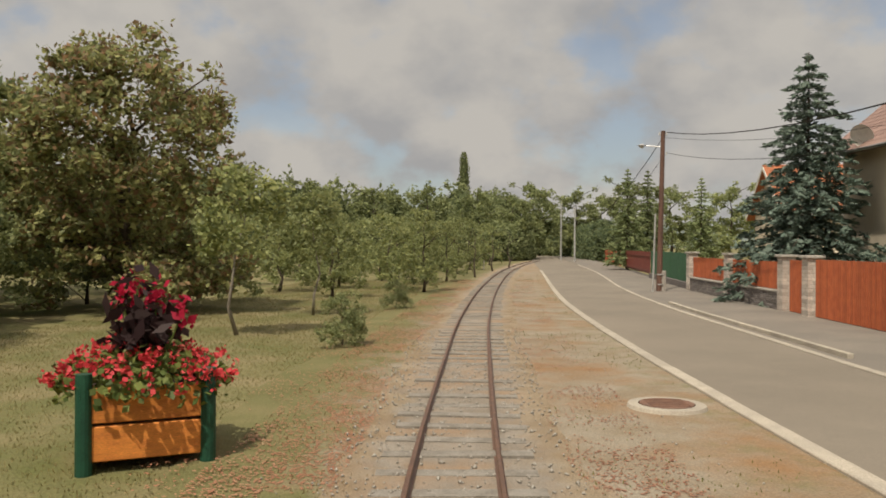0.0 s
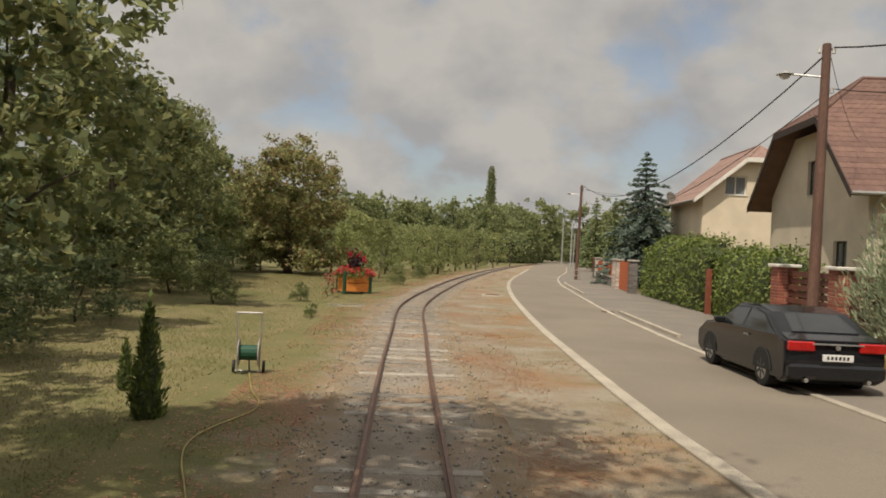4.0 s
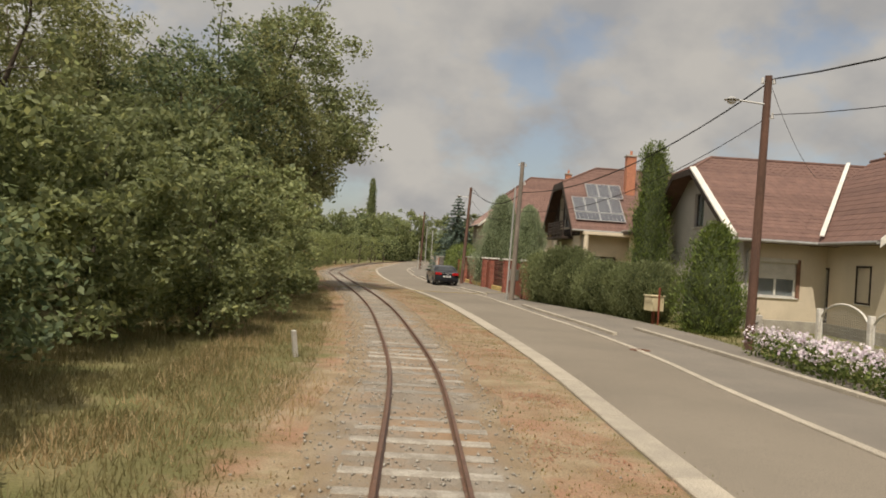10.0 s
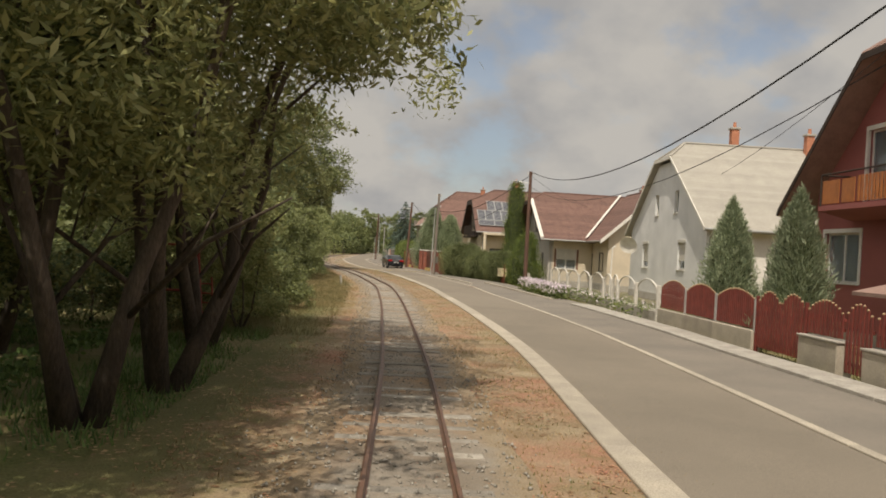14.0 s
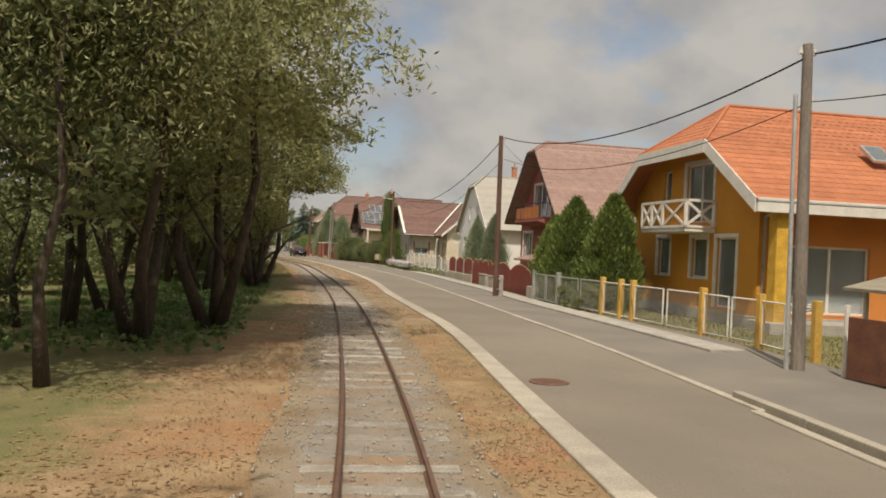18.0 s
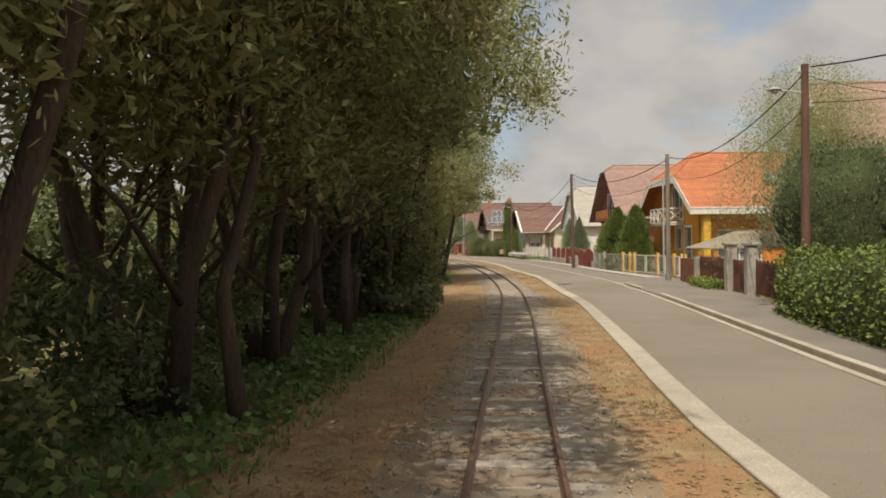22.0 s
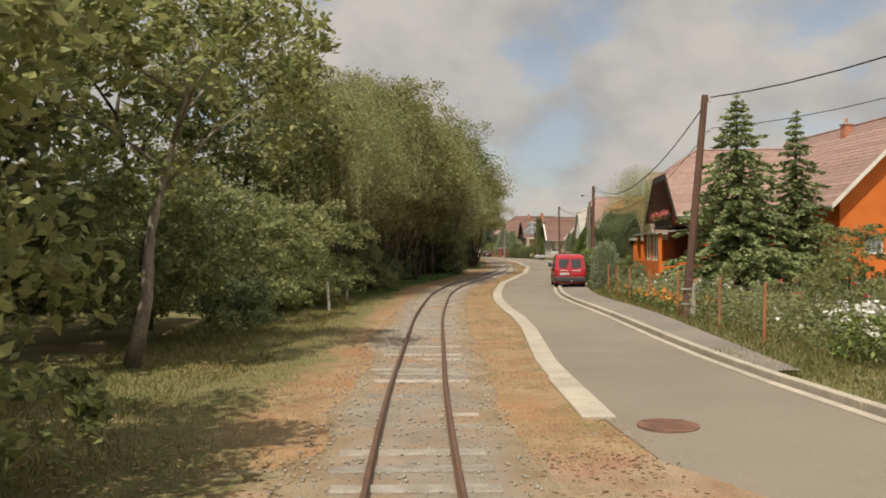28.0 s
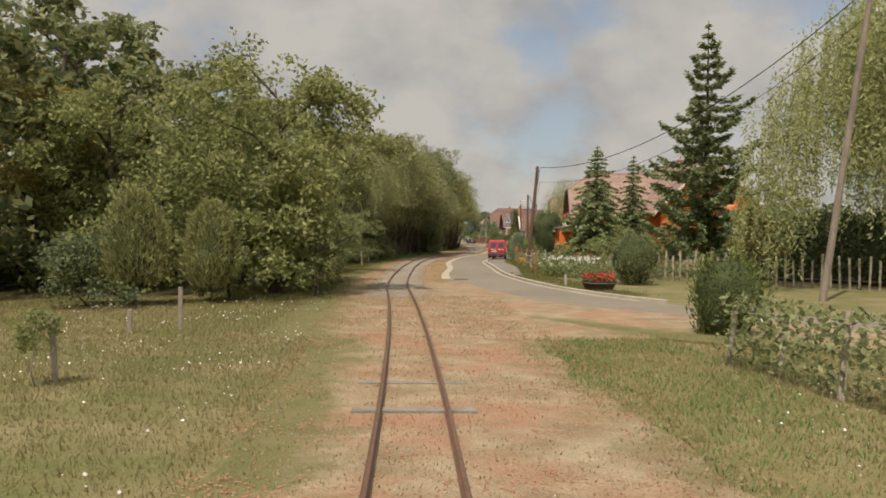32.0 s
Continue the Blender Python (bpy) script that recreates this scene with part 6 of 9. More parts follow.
for x, y, s in ((-2.0, -59.2, 0.5), (-1.8, -63.6, 0.55), (-1.9, -67.6, 0.55), (-2.3, -71.0, 0.45)):
    put(bush_a, x, y, s)
place(edge_c, -2.9, -82.0, 1.0, 200)
put(scrub, -4.4, -74.0, 0.62, 40)
put(scrub, -2.7, -72.4, 0.48, 150)
put(scrub, -6.4, -78.6, 0.95, 300)
put(scrub, -2.5, -74.4, 0.5, 220)
put(edge_c, -3.0, -77.3, 0.98, 60)
place(edge_a, -6.2, -79.0, 1.0, 60)
place(edge_b, -7.0, -83.4, 1.0, 10)
put(edge_c, -3.4, -84.2, 0.95, 310)
place(light_w, -7.0, -77.6, 0.8, 0)
place(big_b, -7.0, -28.6, 0.95, 40)
put(edge_a, -2.4, -27.8, 0.92, 20)
place(big_c, -6.0, -22.4, 0.9, 130)
put(edge_a, -5.6, -89.4, 0.95, 130)
put(edge_c, -5.5, -101.6, 1.08, 20)
put(edge_b, -7.9, -93.6, 1.0, 80)
put(edge_a, -8.1, -98.0, 0.95, 250)
put(light_w, -7.6, -86.0, 0.9, 120)
for k, x, y, s in ((1, -9.5, -92, 1.05), (2, -8.6, -101.5, 1.05), (1, -12.5, -100, 1.1), (0, -16, -94, 1.1), (2, -9.6, -107.5, 1.0), (1, -14, -108.5, 1.1), (1, -16.5, -117, 1.1), (2, -14.4, -126.5, 1.1),
                   (1, -19, -125, 1.1), (1, -15.4, -133, 1.1), (2, -20, -134, 1.15), (1, -16.9, -139.5, 1.12), (0, -22, -142, 1.1), (2, -18.3, -146.5, 1.05), (1, -20.5, -152.5, 1.1), (2, -24.0, -157, 0.95), (0, -25, -158, 1.1),
                   (1, -26.5, -165, 1.05), (2, -24.5, -172, 1.1), (0, -28.5, -168, 1.1), (1, -28, -180, 1.1), (2, -31, -188, 1.1), (0, -35, -196, 1.1), (1, -36, -206, 1.1), (0, -30, -176, 1.15), (2, -41, -212, 1.1)):
    wood(k, x, y, s)
put(light_w, -7.9, -108.9, 1.0, 40)
put(edge_c, -10.4, -123.0, 1.2, 90)
put(light_w, -11.5, -128.6, 1.12, 10)
put(edge_b, -11.8, -125.6, 1.05, 300)
for x, y, s, q in ((-10.6, -123.7, 1.3, bush_b), (-9.5, -122.9, 0.62, scrub), (-11.2, -121.6, 0.75, scrub), (-9.9, -120.8, 1.1, bush_b), (-14.2, -110.5, 0.9, scrub), (-15.5, -116.0, 1.0, scrub), (-14.9, -121.2, 1.0, scrub)):
    put(q, x, y, s)
put(back_b, -25.0, -168.0, 1.0)
put(back_a, -30.5, -171.0, 1.0)
put(back_b, -24.0, -157.0, 1.0)
put(light_w, -13.0, -136.6, 1.14, 75)
put(light_w, -17.2, -150.5, 1.0, 200)
for x, y, s, k in ((-6.6, -75.0, 0.7, 1), (-10.4, -104, 0.7, 1), (-13.8, -116.5, 0.9, 1), (-10.9, -122.0, 1.0, 1), (-12.4, -123.2, 1.3, 1),
                   (-17.2, -148.5, 1.2, 0), (-17.4, -153.5, 1.1, 0), (-18.6, -156.5, 1.3, 0), (-18.9, -161.5, 1.2, 0), (-20.5, -167, 1.2, 0), (-21.2, -163.5, 1.5, 0), (-22.5, -175, 1.1, 0), (-25.5, -184, 1.2, 1), (-24, -190, 0.9, 1)):
    put(*((bush_c, x, y, s * 0.62) if k == 0 and s > 1.05 else ((bush_a, bush_b)[k], x, y, s)))
place(bush_c, -7.4, -54.0, 0.7, 30)
wood(3, -9.6, -101.5, 0.9)
for x, y, s in ((-11.6, -92.2, 1.0), (-12.4, -97.5, 1.1), (-11.4, -86.0, 1.0), (-13.0, -103.0, 1.1), (-9.4, -80.2, 1.0), (-10.6, -74.6, 1.0)):
    put(bush_a, x, y, s, label="sunlit green bush behind the trees")
for x, y, s in ((-3.6, -73.6, 0.5), (-6.0, -73.4, 0.8), (-7.2, -77.5, 0.9)):
    put(bush_b, x, y, s)
place(bush_a, -15.8, -147.2, 0.8, 10)
place(bush_b, -15.0, -145.8, 0.7, 10)
# the close wall of shrubs and slim trees along the wood
g = np.random.default_rng(77)
y = -107.5
while y > -166:
    tx = x_at(track, y)
    bare = -129 < y < -124.5 or y > -119  # bare stems over ground ivy
    put((bush_b, bush_b, bush_a)[RNG.randrange(3)], tx - (7.2 if bare else 4.9) - RNG.uniform(0, 0.8), y, RNG.uniform(0.6, 0.95) * (1.0 if bare or y < -146 else 1.3))
    y -= RNG.uniform(3.4, 4.6) if bare else RNG.uniform(2.0, 2.7)
for k, y, s in ((1, -104, 0.9), (2, -125.5, 0.95), (2, -128.4, 0.95), (1, -132, 0.9), (2, -136, 0.95), (1, -140.3, 0.95), (2, -144.6, 0.9), (3, -151, 0.9)):
    wood(k, x_at(track, y) - 4.4, y, s * 1.2)
for x, y, s in ((-17.7, -152.6, 0.62), (-18.1, -155.4, 0.7), (-18.5, -158.3, 0.62), (-17.4, -149.6, 0.5)):
    put(scrub, x, y, s * 0.62, label="loose yellow-green shrub at the wood edge")
thicket_label = "green thicket of shrubs behind the wood"
o_at = lambda y, o: (x_at(track, y) + o, y)
hedge("thicket", [o_at(y, -14.5) for y in range(-170, -97, 8)], 3.0, 3.6, L_MID, 61, thicket_label, per=60, leaf=0.24, wob=0.5)
hedge("thicket", [o_at(y, -14.5) for y in range(-98, -27, 8)], 3.0, 3.6, L_MID, 62, thicket_label, per=55, leaf=0.26, wob=0.5)
hedge("thicket", [(-46, -216), (-38, -202), (-33, -190), (-29, -178), (-24, -170)], 3.0, 3.0, L_OLIVE, 63, thicket_label, per=50, leaf=0.28, wob=0.5)
hedge("thicket", [(-12.5, -27), (-14, -12), (-18, 4), (-21, 18), (-25, 32), (-29, 48)], 3.0, 2.8, L_MID, 64, "bushy thicket behind the lawn", per=50, leaf=0.28, wob=0.5)
hedge("thicket", [(-34, 46), (-32, 62), (-26, 80), (-16, 95), (-6, 102), (3, 107), (10, 116), (13.5, 132)], 4.0, 4.6, L_MID, 65, "tall green thicket beyond the orchard", per=24, leaf=0.45, wob=0.5)
hedge("thicket", [(-44, 52), (-38, 74), (-27, 94), (-14, 108), (-2, 116), (7, 124), (12, 142)], 6.0, 8.6, L_MID, 68, "tall belt of trees closing the orchard", per=14, leaf=0.6, wob=0.6)
hedge("thicket", [(3.5, -172), (8, -176), (13, -186), (17, -198), (14, -209)], 3.0, 3.2, L_DARK, 67, "dark shrubs closing the garden", per=50, leaf=0.28, wob=0.5)
hedge("thicket", [(23.5, 112), (24, 130), (26, 150), (22, 172), (14, 178)], 4.0, 4.6, L_DARK, 66, "tall green thicket beyond the bend", per=24, leaf=0.45, wob=0.5)
# the leaning tree and the walnuts by the meadow
lean = tree("tree", 8.0, 3.2, 3.0, 190, 44, 0.18, L_LIGHT, 15, "tree with a pale leaning trunk at the meadow edge", bark=M_BARK_PALE, r0=0.13, lean=(0.16, 0.1), second=L_MID)
put(young, -20.5, -202.3, 0.27, 0, label="thin sapling tied to a stake on the meadow")
place(lean, -19.6, -170.4, 1.0, 0)
place(walnut, -19.4, -184.8, 1.13, 0)
for x, y, s in ((-17.9, -186.2, 0.8), (-18.4, -182.3, 0.9), (-20.4, -188.0, 0.75), (-18.6, -178.6, 0.8)):
    put(orchard, x, y, s, label="low light green branches under the walnut")
put(walnut, -21.5, -179.0, 0.95, 140)
put(walnut, -25.6, -183.5, 0.9, 250)
for x, y, s in ((-22.9, -189.6, 0.98), (-20.9, -188.6, 0.9)):
    o = place(plume("young_pine", 3.4, 1.15, L_PINE, 16 + int(-y), "rusty green young pine on the meadow", n=9000, taper=0.3, leaf=0.2, cat="tree", low=0.75, aspect=0.14), x, y, s)
yel = tree("tree", 9.5, 3.2, 1.0, 180, 40, 0.22, L_YELLOW, 17, "yellowing tree behind the meadow", second=L_OLIVE)
place(yel, -28.6, -182.5, 0.95)
put(yel, -33, -178, 0.8)
put(yel, -26.6, -174.5, 0.9)

# ---- poles and wires ----
M_POLE = mat("tarred_pole", (0.155, 0.082, 0.058), (0.10, 0.058, 0.043), 0.85, 4, 40, 0.4, stretch=(1, 1, 0.2))
M_POLE_GREY = mat("weathered_pole", (0.25, 0.205, 0.165), (0.17, 0.14, 0.115), 0.9, 4, 40, 0.4, stretch=(1, 1, 0.2))
M_GALV = mat("galvanised_steel", (0.55, 0.54, 0.51), (0.44, 0.43, 0.41), 0.45, 3, 40, 0.1, metal=0.5)
M_WIRE = mat("black_cable", (0.02, 0.02, 0.02), (0.03, 0.03, 0.03), 0.6, 3, 30, 0)
M_PORCELAIN = mat("insulator", (0.62, 0.60, 0.56), (0.5, 0.48, 0.45), 0.3, 3, 30, 0)


def pole(x, y, top, label, m=None, foot=True, lamp=None, mast=None, lean_to=None):
    """A timber pole in a concrete foot, with insulators; lamp and mast: the way they stand off."""
    tx, ty, tz = top
    ob = thing("utility_pole", x, y, 0, 0, label, "pole", "overhead line poles")
    d = Vector((tx - x, ty - y, tz))
    shaft = part("shaft", rod((0, 0, -0.3), d, 0.135, 0.095, 12), m or M_POLE, ob)
    if foot:
        part("concrete_foot", box(0.1, 0.3, -0.12, 0.12, -0.3, 1.0, 0.02), M_CONC, ob, "grey concrete pole foot")
        for zz in (0.35, 0.8):
            part("clamp_band", rod((0.06, 0, zz), (0.06, 0, zz + 0.05), 0.175, 0.175, 12), M_GALV, ob)
    for k, (o, z) in enumerate((((0.16, 0.0), -0.2), ((-0.16, 0.0), -0.2), ((0.16, 0.0), -1.1))):
        p = d + Vector((o[0], o[1], z))
        part("insulator", rod(p, p + Vector((0, 0, 0.14)), 0.045, 0.03, 8), M_PORCELAIN, ob)
        part("bracket", rod(p - Vector((o[0], o[1], 0)), p, 0.014, 0.014, 6), M_GALV, ob)
    if lamp:
        a = d + Vector((0, 0, -0.75))
        e = a + Vector((lamp[0], lamp[1], 0.12))
        arm = part("lamp_arm", rod(a, e, 0.025, 0.022, 8), M_GALV, ob, "bent steel lamp arm")
        head = bmesh.new()
        add_rod(head, e + Vector((0, 0, 0.06)), e + Vector((0, 0, -0.02)), 0.06, 0.2, 14)
        part("lamp_head", head, M_GALV, arm, "pale enamel street lamp head")
        bm = bmesh.new()
        bmesh.ops.create_uvsphere(bm, u_segments=10, v_segments=6, radius=0.12)
        for v in bm.verts:
            v.co = e + Vector((v.co.x, v.co.y, v.co.z * 0.7 - 0.05))
        part("lamp_globe", bm, M_PORCELAIN, arm, smooth=True)
    if mast:
        part("steel_mast", rod((mast[0], mast[1], -0.2), (mast[0] + d.x * 0.7, mast[1] + d.y * 0.7, mast[2]), 0.05, 0.04, 10), M_GALV, ob, "pale steel cable mast")
    return Vector((tx, ty, tz))


def wire(a, b, sag, r=0.016, label="black overhead cable between the poles"):
    ob = thing("overhead_cable", *a, label=label, category="cable", group="overhead cables")
    n = 16
    bm = bmesh.new()
    pts = [(b - a) * (k / n) + Vector((0, 0, -sag * 4 * (k / n) * (1 - k / n))) for k in range(n + 1)]
    rings = []
    for p in pts:
        rings.append([bm.verts.new(p + Vector((math.cos(q) * r, 0, math.sin(q) * r))) for q in (0.5, 2.6, 4.7)])
    for p, q in zip(rings, rings[1:]):
        for k in range(3):
            bm.faces.new((p[k], p[(k + 1) % 3], q[(k + 1) % 3], q[k]))
    part("cable", bm, M_WIRE, ob)


T = []
T.append(Vector((17.4, 117, 8.3)))
pole(17.4, 117, (17.4, 117, 8.3), "pale concrete street pole at the bend", M_GALV, False)
pole(17.9, 108, (17.9, 108, 7.2), "pale concrete street pole at the bend", M_GALV, False, (-0.6, 0))
T.append(pole(9.98, 36.8, (10.1, 36.7, 7.4), "brown timber utility pole with a concrete foot and pale mast", None, True, (-0.9, 0.3), (-0.35, -0.25, 3.6)))
T.append(pole(9.45, -8.2, (9.85, -7.4, 7.1), "leaning brown timber pole with a street lamp", None, False, (-0.8, 0.3)))
T.append(pole(9.5, -26.9, (9.65, -26.9, 6.85), "weathered timber pole beside a galvanised mast", M_POLE_GREY, False, None, (-0.22, 0.1, 5.6)))
T.append(pole(12.35, -45.3, (12.2, -45.8, 7.25), "brown timber pole with street lamp and concrete foot", None, True, (-0.85, 0.25)))
T.append(pole(6.95, -87.4, (6.75, -87.7, 7.15), "brown timber pole with a concrete foot", None, True))
T.append(pole(5.15, -108.15, (5.25, -107.9, 6.4), "weathered timber pole beside a galvanised mast", M_POLE_GREY, False, None, (-0.2, 0.08, 5.4)))
T.append(pole(0.55, -126.7, (0.57, -126.7, 6.65), "brown timber pole with a street lamp", None, False, (-0.75, 0.2)))
T.append(pole(-5.9, -161.3, (-5.34, -161.5, 6.7), "leaning brown timber pole with a concrete foot", None, True))
T.append(pole(-0.45, -187.2, (0.95, -187.6, 11.0), "thick leaning grey timber pole by the garden", M_POLE_GREY, False))
for i, (a, b) in enumerate(zip(T, T[1:])):
    hang = 0.042 * (b - a).length * (1.5 if b is T[-1] else 1.0)
    la, lb = (1.4 if q is T[3] else 0.1 if q is T[6] else 0.0 for q in (a, b))  # the masts carry the cables lower
    wire(a + Vector((0.16, 0, -0.06 - la)), b + Vector((0.16, 0, -0.06 - lb)), hang, 0.022)
    wire(a + Vector((0.16, 0, -1.0 - la)), b + Vector((0.16, 0, -1.0 - lb)), hang, 0.012)
wire(T[4] + Vector((0.1, 0, -0.3)), Vector((19.5, -36.0, 6.0)), 0.3, 0.01, "thin black service cable to a house")
wire(T[2] + Vector((0.1, 0, -0.3)), Vector((15.2, 2.5, 6.5)), 0.3, 0.01, "thin black service cable to a house")
wire(T[5] + Vector((0.1, 0, -0.3)), Vector((14.5, -75.5, 7.0)), 0.3, 0.01, "thin black service cable to a house")
wire(T[1] + Vector((0.1, 0, -0.3)), Vector((15.4, 28.0, 6.4)), 0.3, 0.01, "thin black service cable to a house")
wire(T[7] + Vector((0.1, 0, -0.3)), Vector((3.6, -131.0, 5.2)), 0.3, 0.01, "thin black service cable to a house")
wire(T[5] + Vector((0.1, 0, -0.2)), Vector((18.6, -57.2, 6.6)), 0.3, 0.01, "thin black service cable to a house")

# ---- fences ----
M_REDSLAT = mat("orange_red_slat", (0.46, 0.12, 0.045), (0.38, 0.09, 0.035), 0.6, 5, 40, 0.15, jitter=0.14)
M_BROWNSLAT = mat("red_brown_slat", (0.145, 0.055, 0.036), (0.105, 0.042, 0.03), 0.6, 5, 40, 0.2, jitter=0.16)
M_GATE = mat("mahogany_gate", (0.215, 0.065, 0.036), (0.165, 0.05, 0.03), 0.55, 5, 40, 0.2, jitter=0.14)
M_BURGSLAT = mat("burgundy_slat", (0.215, 0.045, 0.034), (0.15, 0.034, 0.027), 0.5, 5, 40, 0.15, jitter=0.12)
M_BRICK = mat("clinker_brick", (0.36, 0.125, 0.085), (0.27, 0.09, 0.062), 0.85, 6, 40, 0.4, jitter=0.16)
M_MORTAR = mat("mortar", (0.42, 0.37, 0.31), (0.34, 0.30, 0.25), 0.95, 6, 50, 0.4)
M_PALEBRICK = mat("pale_stone_block", (0.56, 0.49, 0.42), (0.44, 0.37, 0.31), 0.9, 6, 40, 0.5, jitter=0.2)
M_DARKBLOCK = mat("dark_stone_block", (0.20, 0.175, 0.16), (0.145, 0.125, 0.115), 0.9, 6, 40, 0.5, jitter=0.25)
M_YBLOCK = mat("yellow_block", (0.60, 0.44, 0.17), (0.50, 0.36, 0.14), 0.9, 6, 40, 0.5, jitter=0.12)
M_GREENMESH = mat("green_screen", (0.045, 0.13, 0.062), (0.035, 0.10, 0.05), 0.8, 5, 60, 0.4)
M_YPOST = mat("yellow_post", (0.62, 0.38, 0.09), (0.52, 0.31, 0.075), 0.6, 5, 40, 0.1)
M_WHITEWASH = mat("whitewashed_post", (0.68, 0.64, 0.57), (0.55, 0.51, 0.45), 0.8, 5, 40, 0.2)
M_WIREMESH = mat("wire_mesh", (0.50, 0.48, 0.44), (0.4, 0.38, 0.35), 0.5, 5, 40, 0, metal=0.4)


def run(a, b):
    """Start, unit direction, length and turn of a fence run."""
    a, b = Vector((*a, 0)), Vector((*b, 0))
    d = b - a
    return a, d.normalized(), d.length, math.degrees(math.atan2(d.y, d.x))


def block_pillar(parent, x, y, z0, z1, w, turn, m, cap=None, bh=0.1):
    """A pillar of courses of blocks with recessed joints and a cap."""
    core = part("pillar", box(-w / 2 + 0.012, w / 2 - 0.012, -w / 2 + 0.012, w / 2 - 0.012, z0 - 0.2, z1), M_MORTAR, parent)
    core.matrix_basis = pose(x, y, 0, 0, 0, turn)
    n = max(3, int((z1 - z0) / bh))
    h = (z1 - z0) / n
    key = (m.name, round(w, 2), round(h, 3))
    for k in range(n):
        for s in (0, 1):
            if (key, s) not in BLOCKS:
                f = 0.62 if s == 0 else 0.38
                c = -w / 2 + w * f
                bm = bmesh.new()
                BLOCKS[(key, s)] = (box(-w / 2, c - 0.006, -w / 2, w / 2, 0.006, h - 0.006, 0.008), box(c + 0.006, w / 2, -w / 2, w / 2, 0.006, h - 0.006, 0.008))
                BLOCKS[(key, s)] = tuple(part("brick", b, m, core) for b in BLOCKS[(key, s)])
                for o in BLOCKS[(key, s)]:
                    o.matrix_basis = pose(0, 0, z0 + k * h)
                bm.free()
        s = k % 2
        for o in BLOCKS[(key, s)]:
            if o.parent is core and abs(o.matrix_basis.translation.z - (z0 + k * h)) < 1e-4:
                continue
            again(o, "brick", pose(0, 0, z0 + k * h), core)
    c = part("pillar_cap", box(-w / 2 - 0.07, w / 2 + 0.07, -w / 2 - 0.07, w / 2 + 0.07, z1, z1 + 0.09, 0.02), cap or M_WHITE, core, "pale pillar cap")
    return core


BLOCKS = {}


def pickets(parent, a, b, z0, z1, step, wid, m, tops=None, depth=0.022, rails=True, zof=0.0):
    """Vertical slats on two rails from a to b. tops(t): their height along the run."""
    p, d, L, turn = run(a, b)
    n = max(2, int(L / step))
    base = {}
    for k in range(n):
        t = (k + 0.5) / n
        z = z1 if tops is None else tops(t)
        key = round(z, 2)
        q = p + d * (t * L)
        mm = pose(q.x, q.y, zof, 0, 0, turn)
        if key not in base:
            base[key] = part("slat", box(-wid / 2, wid / 2, -depth / 2, depth / 2, z0, key, 0.006), m, parent)
            base[key].matrix_basis = mm
        else:
            again(base[key], "slat", mm, parent)
    if rails:
        for zz in (z0 + 0.15, z0 + (z1 - z0) * 0.78):
            o = part("rail", box(0, L, 0.012, 0.05, zz, zz + 0.07, 0.005), m, parent)
            o.matrix_basis = pose(p.x, p.y, zof, 0, 0, turn)


# orange-red picket fence on a stone base
fc = thing("picket_fence", 0, 0, 0, 0, "orange-red picket fence with pale stone pillars and dark base", "fence")
posts = ((11.75, 37.6), (11.4, 31.6), (11.1, 25.8), (10.95, 23.7))
for x, y in posts:
    block_pillar(fc, x, y, 0, 1.78, 0.42, 0, M_PALEBRICK, M_CONC, 0.11)
for a, b in zip(posts[:2], posts[1:3]):
    p, d, L, turn = run(a, b)
    base = part("base_wall", box(0.2, L - 0.2, -0.13, 0.13, -0.2, 0.62), M_MORTAR, fc)
    base.matrix_basis = pose(p.x, p.y, 0, 0, 0, turn)
    n = int((L - 0.4) / 0.3)
    for r in range(6):
        for k in range(n):
            if r == 0 and k == 0:
                st0 = part("stone_block", box(0, 0.285, -0.15, 0.15, 0, 0.094, 0.01), M_DARKBLOCK, base)
                st0.matrix_basis = pose(0.2, 0, 0.01)
            else:
                again(st0, "stone_block", pose(0.2 + k * (L - 0.4) / n + (0.0 if r % 2 else 0.02), RNG.uniform(-0.008, 0.008), 0.01 + r * 0.103), base)
    part("coping", box(0.15, L - 0.15, -0.18, 0.18, 0.63, 0.7, 0.012), M_CONC, base)
    aa, bb = p + d * 0.25, p + d * (L - 0.25)
    pickets(fc, (aa.x, aa.y), (bb.x, bb.y), 0.72, 1.62, 0.115, 0.09, M_REDSLAT)
g1 = thing("garden_gate", 0, 0, 0, 0, "narrow orange-red slatted garden gate", "gate")
pickets(g1, (11.08, 25.5), (10.97, 24.0), 0.08, 1.7, 0.115, 0.09, M_REDSLAT)
g2 = thing("driveway_gate", 0, 0, 0, 0, "wide orange-red slatted driveway gate", "gate")
pickets(g2, (10.93, 23.4), (10.7, 18.3), 0.08, 1.75, 0.115, 0.09, M_REDSLAT)
block_pillar(g2, 10.68, 18.0, 0, 1.8, 0.45, 0, M_DARKBLOCK, M_CONC, 0.13)
# fences towards the bend
gs = thing("screen_fence", 0, 0, 0, 0, "green mesh privacy screen on a low stone base", "fence")
p, d, L, turn = run((12.0, 39), (13.6, 52))
o = part("screen", box(0, L, -0.02, 0.02, 0.35, 1.8, 0.004), M_GREENMESH, gs)
o.matrix_basis = pose(p.x, p.y, 0, 0, 0, turn)
o = part("stone_base", box(0, L, -0.14, 0.14, -0.1, 0.38, 0.02), M_DARKBLOCK, gs)
o.matrix_basis = pose(p.x, p.y, 0, 0, 0, turn)
for k in range(6):
    q = p + d * (L * k / 5)
    part("post", rod((q.x, q.y, 0), (q.x, q.y, 1.85), 0.03, 0.03, 8), M_GREENMESH, gs)
bf = thing("picket_fence", 0, 0, 0, 0, "dark red-brown slatted fence near the bend", "fence")
